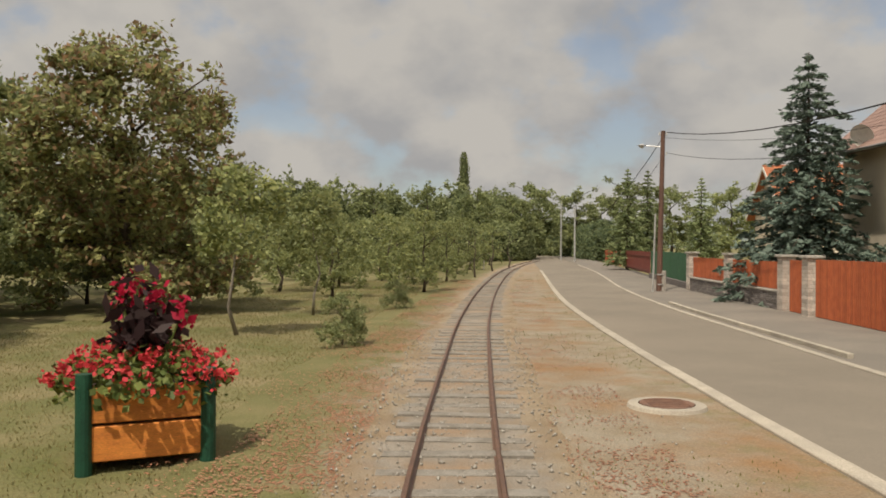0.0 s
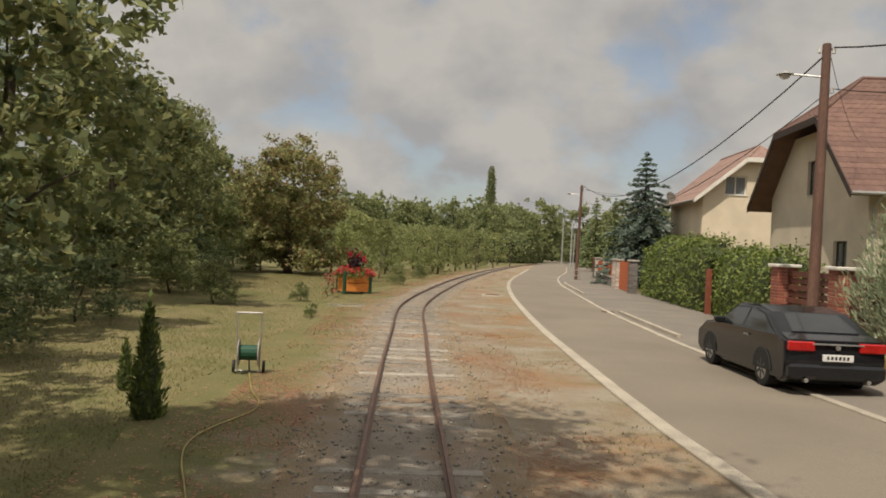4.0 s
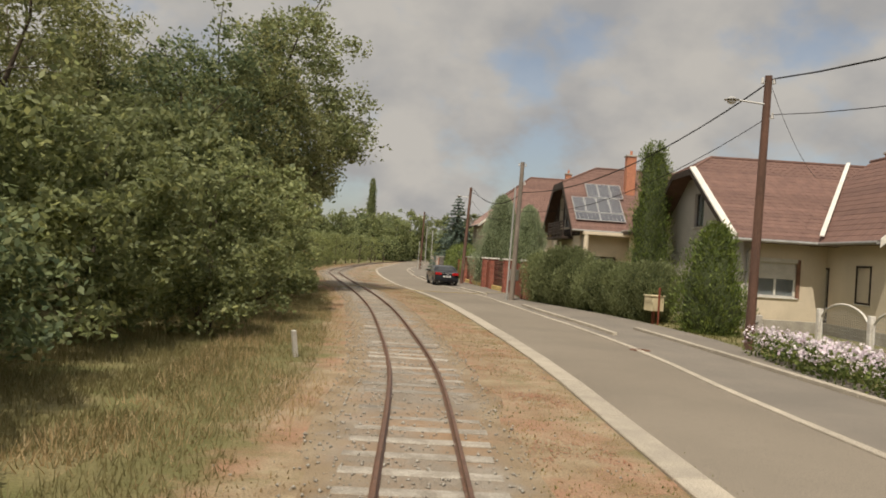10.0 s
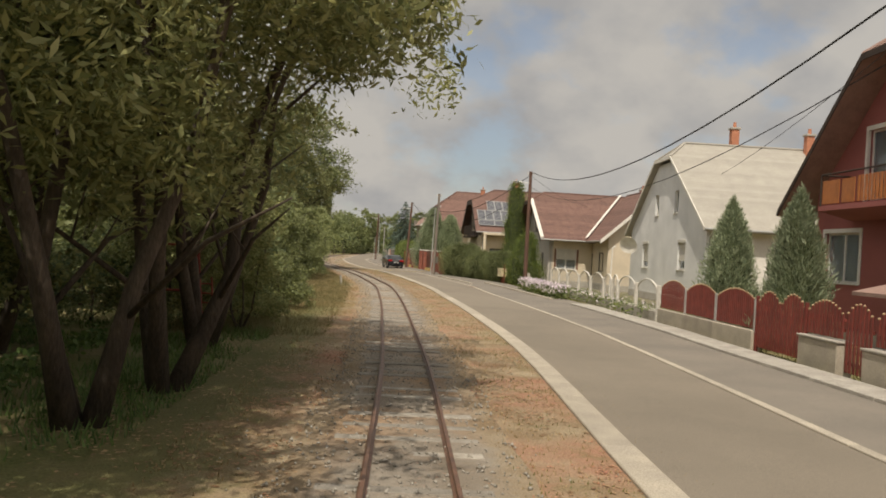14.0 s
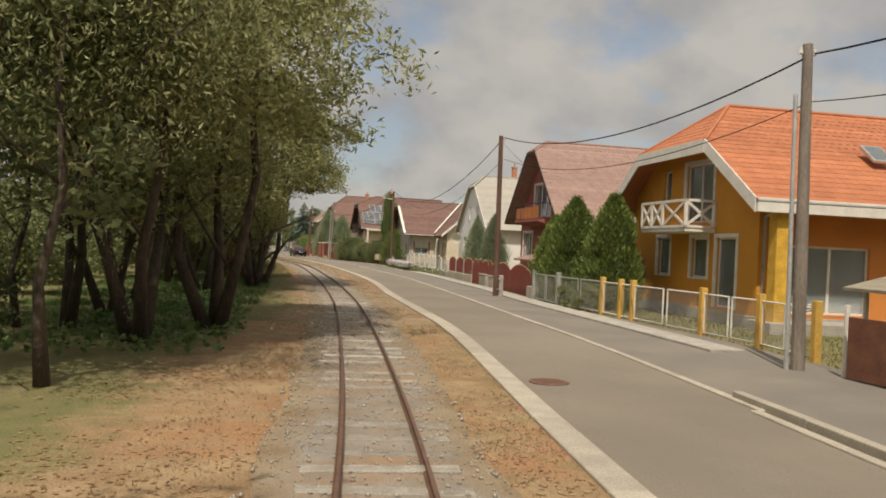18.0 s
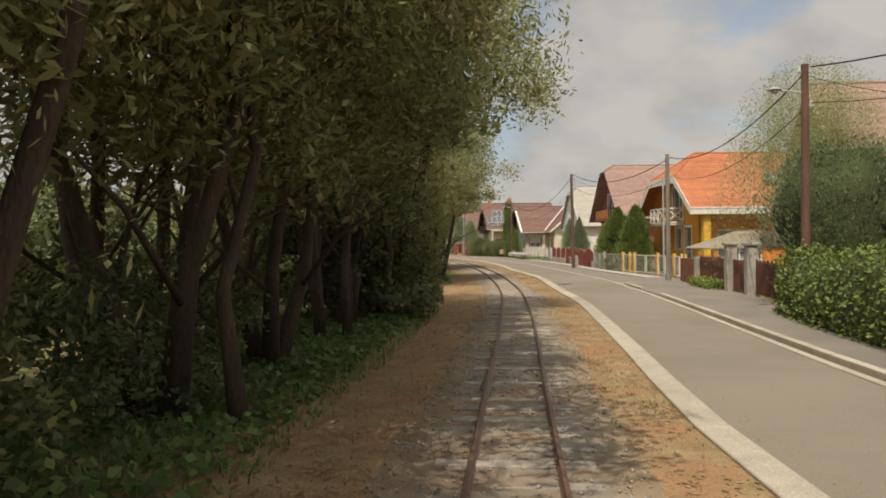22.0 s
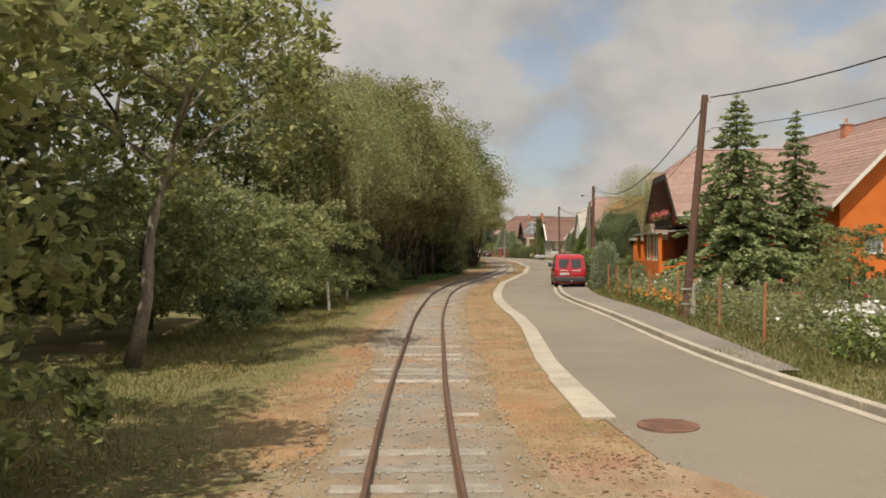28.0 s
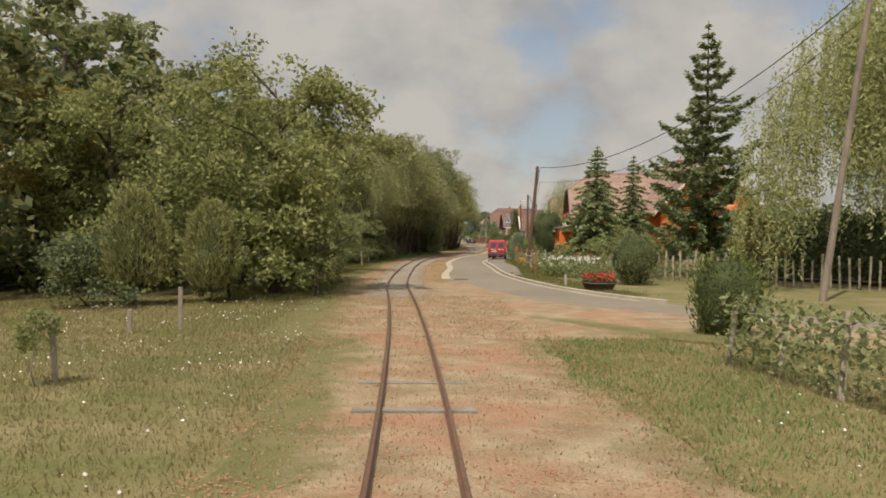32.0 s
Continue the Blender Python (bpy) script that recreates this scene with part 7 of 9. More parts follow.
pickets(bf, (13.8, 53), (16.3, 72), 0.3, 1.75, 0.16, 0.13, M_BURGSLAT)
bf2 = thing("picket_fence", 0, 0, 0, 0, "orange-red slatted fence near the bend", "fence")
pickets(bf2, (16.6, 74), (18.8, 92), 0.3, 1.7, 0.2, 0.16, M_REDSLAT)
# red post in the hedge
part("gate_post", box(10.75, 10.95, 4.3, 4.5, -0.1, 1.75, 0.02), M_GATE, thing("garden_post", 0, 0, 0, 0, "red-brown timber gate post between hedges", "post"))

# red-brown horizontal slat fence with brick pillars
sf = thing("slat_fence", 0, 0, 0, 0, "red-brown horizontal board fence between brick pillars", "fence")
SY = [(10.35, -4.2), (10.45, -7.5), (10.6, -11.9), (10.72, -14.2), (10.8, -18.7)]
for x, y in SY:
    block_pillar(sf, x, y, 0, 1.98, 0.52, 0, M_BRICK, M_WHITE, 0.08)
for a, b in ((SY[0], SY[1]), (SY[1], SY[2]), (SY[3], SY[4])):
    p, d, L, turn = run(a, b)
    bs = part("yellow_plinth", box(0.26, L - 0.26, -0.11, 0.11, -0.1, 0.31), M_MORTAR, sf)
    bs.matrix_basis = pose(p.x, p.y, 0, 0, 0, turn)
    n = int((L - 0.5) / 0.4)
    for r in range(3):
        for k in range(n):
            o = part("block", box(0, (L - 0.56) / n - 0.012, -0.13, 0.13, 0, 0.096, 0.01), M_YBLOCK, bs) if k == 0 and r == 0 else again(o, "block", pose(0.28 + k * (L - 0.56) / n, RNG.uniform(-0.01, 0.01), 0.012 + r * 0.104), bs)
            if k == 0 and r == 0:
                o.matrix_basis = pose(0.28, 0, 0.012)
    for k in range(9):
        o = part("board", box(0.27, L - 0.27, -0.015 + (0.03 if k % 2 else 0), 0.008 + (0.03 if k % 2 else 0), 0.38 + k * 0.172, 0.52 + k * 0.172, 0.006), M_BROWNSLAT, sf)
        o.matrix_basis = pose(p.x, p.y, 0, 0, RNG.uniform(-0.15, 0.15), turn)
    for t in (0.08, 0.36, 0.64, 0.92):
        o = part("upright", box(L * t - 0.04, L * t + 0.04, 0.038, 0.09, 0.3, 1.9, 0.006), M_BROWNSLAT, sf)
        o.matrix_basis = pose(p.x, p.y, 0, 0, 0, turn)
g3 = thing("garden_gate", 0, 0, 0, 0, "narrow mahogany-red boarded gate between brick pillars", "gate")
pickets(g3, (10.61, -12.2), (10.7, -13.9), 0.1, 1.8, 0.14, 0.13, M_GATE)
g4 = thing("driveway_gate", 0, 0, 0, 0, "wide mahogany-red vertical board driveway gate", "gate")
pickets(g4, (10.8, -19.0), (10.6, -25.0), 0.1, 1.85, 0.15, 0.115, M_GATE)
block_pillar(g4, 10.55, -25.3, 0, 1.98, 0.5, 0, M_BRICK, M_WHITE, 0.08)
mb = thing("meter_box", 9.72, -26.2, 0, 0, "grey metal meter box on a steel post", "meter box")
part("post", rod((0, 0, -0.1), (0, 0, 1.9), 0.035, 0.035, 8), M_GALV, mb)
part("box_body", box(-0.22, 0.22, -0.13, 0.13, 1.0, 1.55, 0.02), M_GALV, mb)
# letter box
lb = thing("letter_box", 13.1, -36.4, 0, 10, "cream letter box beside a rusty post", "letter box")
part("post", rod((0, -0.35, -0.1), (0, -0.35, 1.35), 0.04, 0.04, 8), M_GATE, lb)
part("box_body", box(-0.25, 0.25, -0.3, 0.3, 0.45, 1.0, 0.02), plaster("cream_enamel", (0.62, 0.53, 0.34)), lb)
part("lid", box(-0.28, 0.28, -0.33, 0.33, 1.0, 1.05, 0.015), plaster("cream_enamel", (0.62, 0.53, 0.34)), lb)
part("stand", box(-0.05, 0.05, -0.05, 0.05, -0.1, 0.46), M_GATE, lb)


def mesh_panel(parent, a, b, z0, z1, arch=0.0, frame_mat=None, r=0.022, grid=0.09, slack=0.0):
    """A tube frame, arched or straight, filled with wire mesh."""
    p, d, L, turn = run(a, b)
    top = lambda u: z1 + arch * math.sin(math.pi * min(max(u / L, 0), 1)) ** 0.6
    bm = bmesh.new()
    n = 10 if arch else 2
    pts = [(0, 0, z0)] + [(L * k / n, 0, top(L * k / n)) for k in range(n + 1)] + [(L, 0, z0), (0, 0, z0)]
    for u, v in zip(pts, pts[1:]):
        if (Vector(u) - Vector(v)).length > 1e-4:
            add_rod(bm, u, v, r, r, 6)
    fr = part("panel_frame", bm, frame_mat or M_WHITE, parent)
    fr.matrix_basis = pose(p.x, p.y, 0, 0, 0, turn)
    bm = bmesh.new()
    k = grid
    while k < L:
        add_rod(bm, (k, 0, z0), (k, 0, top(k)), 0.0035, 0.0035, 3)
        k += grid
    z = z0 + grid
    while z < z1 + arch:
        u0 = 0.0
        if z > z1 and arch:
            f = ((z - z1) / arch) ** (1 / 0.6)
            u0 = L * math.asin(min(1, f)) / math.pi
        add_rod(bm, (u0, 0, z), (L - u0, 0, z), 0.0035, 0.0035, 3)
        z += grid
    return tagged(part("wire_mesh", bm, M_WIREMESH, fr), kind="stuff")


# white arched mesh fence
wf = thing("mesh_fence", 0, 0, 0, 0, "white fence of arched wire mesh panels on a concrete base", "fence")
line = [Vector((x, y, 0)) for x, y in ((13.75, -46.2), (13.4, -48.8), (13.1, -51.3), (12.8, -54.0), (12.55, -56.4), (12.3, -58.8), (12.15, -60.2), (12.05, -61.1), (11.72, -63.8), (11.4, -66.5))]
for i, a in enumerate(line):
    post = part("post", box(-0.065, 0.065, -0.065, 0.065, -0.1, 1.3, 0.012), M_WHITEWASH, wf)
    post.matrix_basis = pose(a.x, a.y, 0)
    if i == len(line) - 1:
        break
    b = line[i + 1]
    gate = i == 6
    p, d, L, turn = run((a.x, a.y), (b.x, b.y))
    if not gate:
        bs = part("concrete_base", box(0.0, L, -0.09, 0.09, -0.1, 0.36, 0.012), M_CONC, wf)
        bs.matrix_basis = pose(p.x, p.y, 0, 0, 0, turn)
    q0, q1 = a + (b - a) * 0.05, a + (b - a) * 0.95
    mesh_panel(wf, (q0.x, q0.y), (q1.x, q1.y), 0.12 if gate else 0.41, 1.12, 0.36, r=0.028)
pm = thing("clothes_pole", 13.2, -57.2, 0, 0, "white painted hooked steel pole in the front garden", "pole")
part("shaft", rod((0, 0, -0.1), (0.05, 0, 2.7), 0.04, 0.035, 8), M_WHITE, pm)
part("hook", rod((0.05, 0, 2.7), (0.2, 0, 2.78), 0.035, 0.03, 8), M_WHITE, pm)

# burgundy arched fence on a low concrete wall
M_KNOB = mat("brass_knob", (0.42, 0.30, 0.17), (0.34, 0.23, 0.13), 0.5, 5, 40, 0.1)


def arched(parent, a, b, z0, z1, rise, bays=1, step=0.135, wid=0.098):
    """Burgundy slats with rounded bays along the top, a round knob on each slat."""
    top = lambda t: z1 + round(rise * math.sin(math.pi * ((t * bays) % 1)) ** 0.75, 2)
    pickets(parent, a, b, z0, z1, step, wid, M_BURGSLAT, top)
    p, d, L, turn = run(a, b)
    n = max(2, int(L / step))
    knob = None
    for k in range(n):
        t = (k + 0.5) / n
        q = p + d * (t * L)
        mm = pose(q.x, q.y, top(t))
        if knob is None:
            bm = bmesh.new()
            bmesh.ops.create_icosphere(bm, subdivisions=1, radius=0.032)
            knob = part("knob", bm, M_KNOB, parent, "small pale knob")
            knob.matrix_basis = mm
        else:
            again(knob, "knob", mm, parent)


bg = thing("picket_fence", 0, 0, 0, 0, "burgundy picket fence with arched panels on a concrete wall", "fence")
line = [(11.35, -66.85), (11.05, -69.35), (10.75, -71.85), (10.44, -74.45)]
for i, (a, b) in enumerate(zip(line, line[1:])):
    p, d, L, turn = run(a, b)
    w_ = part("wall", box(0, L + 0.02, -0.12, 0.12, -0.1, 0.5, 0.015), M_STRIP, bg)
    w_.matrix_basis = pose(p.x, p.y, 0, 0, 0, turn)
    arched(bg, a, b, 0.54, 1.22, 0.3, step=0.15 if i == 0 else 0.12, wid=0.095)
for x, y in line[1:]:
    o = part("post", box(-0.035, 0.035, -0.035, 0.035, 0.45, 1.32, 0.008), M_GALV, bg, "grey steel fence post")
    o.matrix_basis = pose(x - 0.03, y, 0)
for x, y, l in ((9.96, -77.9, 1.65), (9.5, -80.4, 1.15)):
    o = part("wall_stub", box(-0.17, 0.17, -l / 2, l / 2, -0.1, 0.66, 0.02), M_STRIP, bg)
    o.matrix_basis = pose(x, y, 0, 0, 0, -7.5)
    part("wall_cap", box(-0.2, 0.2, -l / 2 - 0.03, l / 2 + 0.03, 0.66, 0.71, 0.012), M_CONC, o)
arched(bg, (10.05, -77.15), (9.86, -78.65), 0.75, 1.2, 0.3)
arched(bg, (9.62, -79.9), (9.48, -80.9), 0.75, 1.2, 0.26)
g5 = thing("driveway_gate", 0, 0, 0, 0, "burgundy arched double gate between concrete stubs", "gate")
arched(g5, (10.42, -74.55), (10.08, -77.05), 0.1, 1.2, 0.34, 2)
for x, y in ((10.43, -74.5), (10.07, -77.08)):
    o = part("gate_post", box(-0.04, 0.04, -0.04, 0.04, -0.1, 1.4, 0.008), M_BURGSLAT, g5)
    o.matrix_basis = pose(x, y, 0)
g7 = thing("garden_gate", 0, 0, 0, 0, "narrow burgundy slatted garden gate with an arched top", "gate")
arched(g7, (9.83, -78.75), (9.64, -79.8), 0.1, 1.2, 0.3)
bg2 = thing("driveway_gate", 0, 0, 0, 0, "wide burgundy slatted gate with a rounded top", "gate")
arched(bg2, (9.42, -81.05), (8.75, -84.6), 0.12, 1.12, 0.36)
arched(bg2, (8.7, -84.7), (8.25, -88.2), 0.12, 1.12, 0.36)
o = part("wall_stub", box(-0.15, 0.15, -0.4, 0.4, -0.1, 0.6, 0.02), M_STRIP, bg2)
o.matrix_basis = pose(8.15, -88.7, 0, 0, 0, -4)

# yellow posts with white-framed mesh
yf = thing("mesh_fence", 0, 0, 0, 0, "fence of yellow posts with white-framed wire mesh panels", "fence")
YP = [(8.0, -89.2), (7.6, -92.4), (7.5, -96.1), (7.4, -97.5), (7.38, -98.3), (7.2, -102.2), (7.05, -104.7), (6.6, -107.0)]
for x, y in YP:
    o = part("post", box(-0.085, 0.085, -0.085, 0.085, -0.1, 1.35, 0.012), M_YPOST if y < -95 else M_GALV, yf)
    o.matrix_basis = pose(x, y, 0, 0, 0, -6)
for i, (a, b) in enumerate(zip(YP, YP[1:])):
    va, vb = Vector((*a, 0)), Vector((*b, 0))
    halves = 1 if i in (2, 3) else 2
    for k in range(halves):
        q0, q1 = va.lerp(vb, (k + 0.06) / halves), va.lerp(vb, (k + 0.94) / halves)
        mesh_panel(yf, (q0.x, q0.y), (q1.x, q1.y), 0.15, 1.18, 0.0, M_GALV if i < 2 else M_WHITE, 0.025, 0.075)

# brown gate, lean-to canopy, picket fence with concrete pillars
bgate = thing("garden_gate", 0, 0, 0, 0, "rusty brown sheet metal gate with a concrete post", "gate")
p, d, L, turn = run((5.3, -109.2), (5.15, -111.1))
o = part("sheet", box(0, L, -0.02, 0.02, 0.1, 1.2, 0.006), mat("rusty_sheet", (0.20, 0.085, 0.05), (0.145, 0.06, 0.04), 0.7, 3, 40, 0.2), bgate)
o.matrix_basis = pose(p.x, p.y, 0, 0, 0, turn)
o = part("post", box(-0.13, 0.13, -0.13, 0.13, -0.1, 1.3, 0.015), M_CONC, bgate)
o.matrix_basis = pose(5.15, -111.3, 0)
part("downpipe", rod((5.45, -109.0, -0.1), (5.45, -109.0, 1.4), 0.05, 0.05, 8), M_WHITE, bgate)
cn = thing("lean_to_canopy", 6.5, -108.8, -0.08, -12, "low canopy with a faded fibre-cement roof behind the gate", "canopy")
M_THATCH = mat("faded_sheet_roof", (0.33, 0.285, 0.21), (0.25, 0.215, 0.16), 0.95, 3, 40, 0.5, stretch=(3, 0.6, 1))
part("roof_slope", prism([(-0.6, -3.6, 1.72), (-0.6, 0.4, 1.72), (1.6, -0.4, 2.5), (1.6, -2.8, 2.5)], (0, 0, 0.06)), M_THATCH, cn)
part("roof_slope", prism([(-0.6, -3.6, 1.72), (1.6, -2.8, 2.5), (4.6, -2.8, 2.5), (5.2, -3.6, 1.85)], (0, 0, 0.06)), M_THATCH, cn)
part("roof_slope", prism([(-0.6, 0.4, 1.72), (1.6, -0.4, 2.5), (4.6, -0.4, 2.5), (5.2, 0.4, 1.85)], (0, 0, 0.06)), M_THATCH, cn)
part("roof_slope", prism([(1.6, -2.8, 2.5), (1.6, -0.4, 2.5), (4.6, -0.4, 2.5), (4.6, -2.8, 2.5)], (0, 0, 0.06)), M_THATCH, cn)
for xx, yy in ((-0.3, -3.3), (-0.3, 0.1), (4.8, -3.3), (4.8, 0.1)):
    part("post", rod((xx, yy, -0.1), (xx, yy, 1.8), 0.05, 0.05, 8), M_WHITE, cn)
pf = thing("picket_fence", 0, 0, 0, 0, "dark brown picket fence with weathered slats", "fence")
pickets(pf, (5.1, -111.6), (3.95, -116.4), 0.12, 1.35, 0.14, 0.075, M_BROWNSLAT, lambda t: 1.35 + round(0.05 * math.sin(t * 90), 2))
pickets(pf, (3.3, -119.5), (1.5, -125.2), 0.12, 1.3, 0.14, 0.075, M_BROWNSLAT, lambda t: 1.32 + round(0.05 * math.sin(t * 70), 2))
gp = thing("garden_gate", 0, 0, 0, 0, "dark brown slatted gate between grey concrete pillars", "gate")
for x, y in ((3.8, -116.8), (3.35, -119.1)):
    o = part("pillar", box(-0.2, 0.2, -0.2, 0.2, -0.1, 1.85, 0.02), M_CONC, gp)
    o.matrix_basis = pose(x, y, 0, 0, 0, -12)
    o = part("pillar_cap", box(-0.27, 0.27, -0.27, 0.27, 1.85, 1.96, 0.02), M_CONC, gp)
    o.matrix_basis = pose(x, y, 0, 0, 0, -12)
pickets(gp, (3.74, -117.1), (3.42, -118.8), 0.1, 1.3, 0.13, 0.075, M_BROWNSLAT)

# garden fence of rusty posts and wire
wg = thing("wire_fence", 0, 0, 0, 0, "sagging wire fence on rusty orange posts", "fence")
M_RUSTPOST = mat("rusty_post", (0.40, 0.17, 0.07), (0.30, 0.12, 0.055), 0.85, 5, 40, 0.3)
WP = [(-4.3, -147.6), (-4.75, -150.6), (-5.2, -153.6), (-5.5, -157), (-5.8, -160.5), (-6.2, -164.5), (-6.7, -168)]
for k, (x, y) in enumerate(WP):
    o = part("post", rod((x, y, -0.1), (x + RNG.uniform(-0.06, 0.06), y + RNG.uniform(-0.06, 0.06), 1.3), 0.04, 0.035, 7), M_RUSTPOST, wg)
for a, b in zip(WP, WP[1:]):
    bm = bmesh.new()
    for z in (0.3, 0.6, 0.9, 1.15):
        add_rod(bm, (*a, z), (*b, z - 0.03), 0.004, 0.004, 3)
    part("wire", bm, M_WIREMESH, wg)
pf2 = thing("paling_fence", 0, 0, 0, 0, "row of weathered garden palings", "fence")
M_PALING = mat("weathered_paling", (0.36, 0.305, 0.24), (0.26, 0.215, 0.17), 0.95, 5, 40, 0.4, jitter=0.2)
for k in range(34):
    t = k / 33
    x, y = -3.6 + 9.0 * t, -172.5 - 9.0 * t
    h_ = 1.15 + 0.35 * math.sin(k * 1.7) ** 2
    o = part("paling", box(-0.045, 0.045, -0.03, 0.03, -0.1, h_, 0.008), M_PALING, pf2)
    o.matrix_basis = pose(x, y, 0, RNG.uniform(-3, 3), RNG.uniform(-3, 3), -45)
VP = [(-9.7, -200.4, 0.95), (-9.25, -201.3, 0.95), (-9.6, -203.6, 1.15), (-8.8, -206, 1.2)]
vf = thing("vine_trellis", 0, 0, 0, 0, "leaning grey posts of a vine row", "trellis")
for x, y, z in VP:
    part("post", rod((x, y, -0.1), (x + 0.12, y + 0.04, z), 0.055, 0.05, 7), M_PALING, vf)
for a, b in zip(VP, VP[1:]):
    part("wire", rod((a[0], a[1], a[2] - 0.1), (b[0], b[1], b[2] - 0.1), 0.005, 0.005, 3), M_WIREMESH, vf)

# ---- plants on the house side ----
place(spruce("blue_spruce", 9.4, 3.3, L_BLUE, 31, "large blue spruce behind the picket fence", dens=1.6), 13.6, 29.8)
sp = spruce("spruce", 9.0, 2.3, L_SPRUCE, 32, "dark green spruce in a front garden")
place(sp, 16.2, 70, 1.0)
put(sp, 19.5, 76, 1.05)
put(sp, 22, 68, 0.9)
for x, y, s in ((20, 45, 0.62), (17.5, 41, 0.55), (15.5, 35, 0.42), (14.6, 23.5, 0.42)):
    put(orchard, x, y, s)
hedge("hedge", [(11.9, 17.0), (11.8, 12), (11.7, 5.8)], 1.9, 2.9, L_HEDGE, 33, "tall dense green hedge along the pavement", 150)
hedge("hedge", [(11.6, 3.4), (11.4, 0), (11.2, -2.9)], 1.6, 2.5, L_HEDGE, 34, "tall dense green hedge beside a red gate post", 150)
cy = plume("cypress_bush", 7.2, 2.6, L_SAGE, 35, "broad blue-green cypress bush behind the board fence", n=34000, taper=0.48, leaf=0.2, aspect=0.16)
place(cy, 11.9, -9.7, 0.9)
put(cy, 13.6, -10.7, 0.9)
put(orchard, 11.9, -1.5, 0.62)
put(bush_a, 12.2, -14.5, 0.5)
put(bush_a, 12.4, -22.3, 0.45)
shrub_s = plume("garden_shrub", 2.35, 1.3, L_MID, 36, "loose sage-green shrub with upright shoots beside the pavement", n=19000, taper=0.0, leaf=0.115)
place(shrub_s, 11.3, -26.9, 1.05)
for x, y, q in ((11.8, -28.4, 1.12), (12.2, -29.9, 0.93), (12.5, -31.2, 0.86), (12.8, -32.5, 0.9), (13.1, -33.8, 0.85), (13.45, -35.1, 0.92)):
    put(shrub_s, x, y, q)
place(plume("thuja_column", 8.3, 1.25, L_THUJA, 38, "tall columnar thuja beside the house", n=14000, taper=0.22, leaf=0.13, cat="tree"), 16.3, -27.1)
place(plume("thuja_bush", 3.7, 1.5, L_THUJA, 39, "light green rounded thuja bush by the pole", n=10000, taper=0.4, leaf=0.13), 14.0, -39.4)
c4 = plume("juniper_bush", 4.2, 1.45, L_SAGE, 40, "blue-green conical juniper behind the burgundy fence", n=24000, taper=0.72, leaf=0.17, aspect=0.15)
place(c4, 12.35, -69.6, 1.0)
put(c4, 11.95, -73.8, 1.0, 130)
c5 = plume("juniper_bush", 4.7, 1.7, L_THUJA, 41, "dark green bushy conifer over the garden fence", n=24000, taper=0.5, leaf=0.19, aspect=0.2)
place(c5, 9.6, -89.6, 0.95)
put(c5, 9.9, -92.4, 1.0)
put(c5, 10.0, -86.9, 0.85)
put(bush_a, 7.9, -94.3, 0.42, label="leafy vine spilling over the wire fence")
put(bush_a, 7.75, -92.9, 0.4, label="leafy vine spilling over the wire fence")
birch = weeping("birch", 10.0, 4.1, 1.5, 1050, L_WILLOW, 42, "slender birch with drooping twigs by the gate", bark=M_BIRCH, length=2.6, leaf=0.095, fill=22000)
place(birch, 7.4, -116.6, 0.96)
place(plume("yew_bush", 5.0, 2.6, L_DARK, 43, "dark rounded evergreen bush behind the hedge", n=15000, taper=0.0, leaf=0.12), 3.3, -124.2)
hedge("hedge", [(0.9, -126.2), (-0.4, -130), (-1.7, -134.5), (-2.9, -139.6)], 1.6, 1.75, L_THUJA, 44, "bright green clipped hedge beside the pavement", 190, 0.11)
place(plume("juniper_bush", 2.3, 0.85, L_SAGE, 45, "silvery blue juniper by the parked van", n=12000, taper=0.25, leaf=0.1), -3.6, -144.4)
put(bush_a, -3.2, -147.0, 0.68, label="climbing green bush on the garden fence")
put(bush_b, -1.6, -142.6, 0.75)
sp2 = spruce("spruce", 10.0, 3.4, L_SPRUCE, 46, "green spruce in front of the orange house", dens=1.7)
place(sp2, 3.3, -144.8, 1.02)
sp3 = spruce("spruce", 9.4, 2.2, L_SPRUCE, 47, "slim dark spruce in front of the orange house", dens=1.6)
place(sp3, 6.6, -144.6, 1.0)
bs_ = spruce("spruce", 14.6, 4.6, L_SPRUCE, 48, "tall dark spruce with open tiers of boughs", levels=23, dens=3.6, open_=1.0)
place(bs_, 3.0, -169.0, 1.0)
wl_ = weeping("weeping_willow", 13.6, 6.2, 4.0, 1300, L_WILLOW, 49, "weeping willow with long hanging twigs behind the garden", length=6.5, leaf=0.22, fill=2500)
place(wl_, 6.6, -181.0, 1.0)
put(yel, 1.6, -178.0, 0.42)
place(plume("box_bush", 1.75, 1.0, L_THUJA, 50, "rounded green bush at the garden corner", n=3000, taper=0.0, leaf=0.11), -8.2, -196.7)
place(plume("shrub", 2.3, 1.3, L_MID, 51, "rounded green shrub beside the garden palings", n=3200, taper=0.0, leaf=0.13), -4.2, -178.2)
for x, y, s, k in ((0.6, -160, 0.75, 0), (2.5, -155, 0.8, 0), (-2.0, -163.5, 0.55, 0), (-3.0, -168, 0.5, 0), (-1.0, -171, 0.6, 0), (1.0, -165, 0.8, 1), (-4.3, -165.8, 0.4, 0), (-2.6, -157, 0.4, 0), (5.5, -158, 1.0, 0), (8, -166, 1.0, 0), (-1.5, -152, 0.45, 1), (11, -156, 1.1, 0), (14, -172, 1.2, 1)):
    put((orchard, bush_b)[0 if k == 0 else 1], x, y, s)


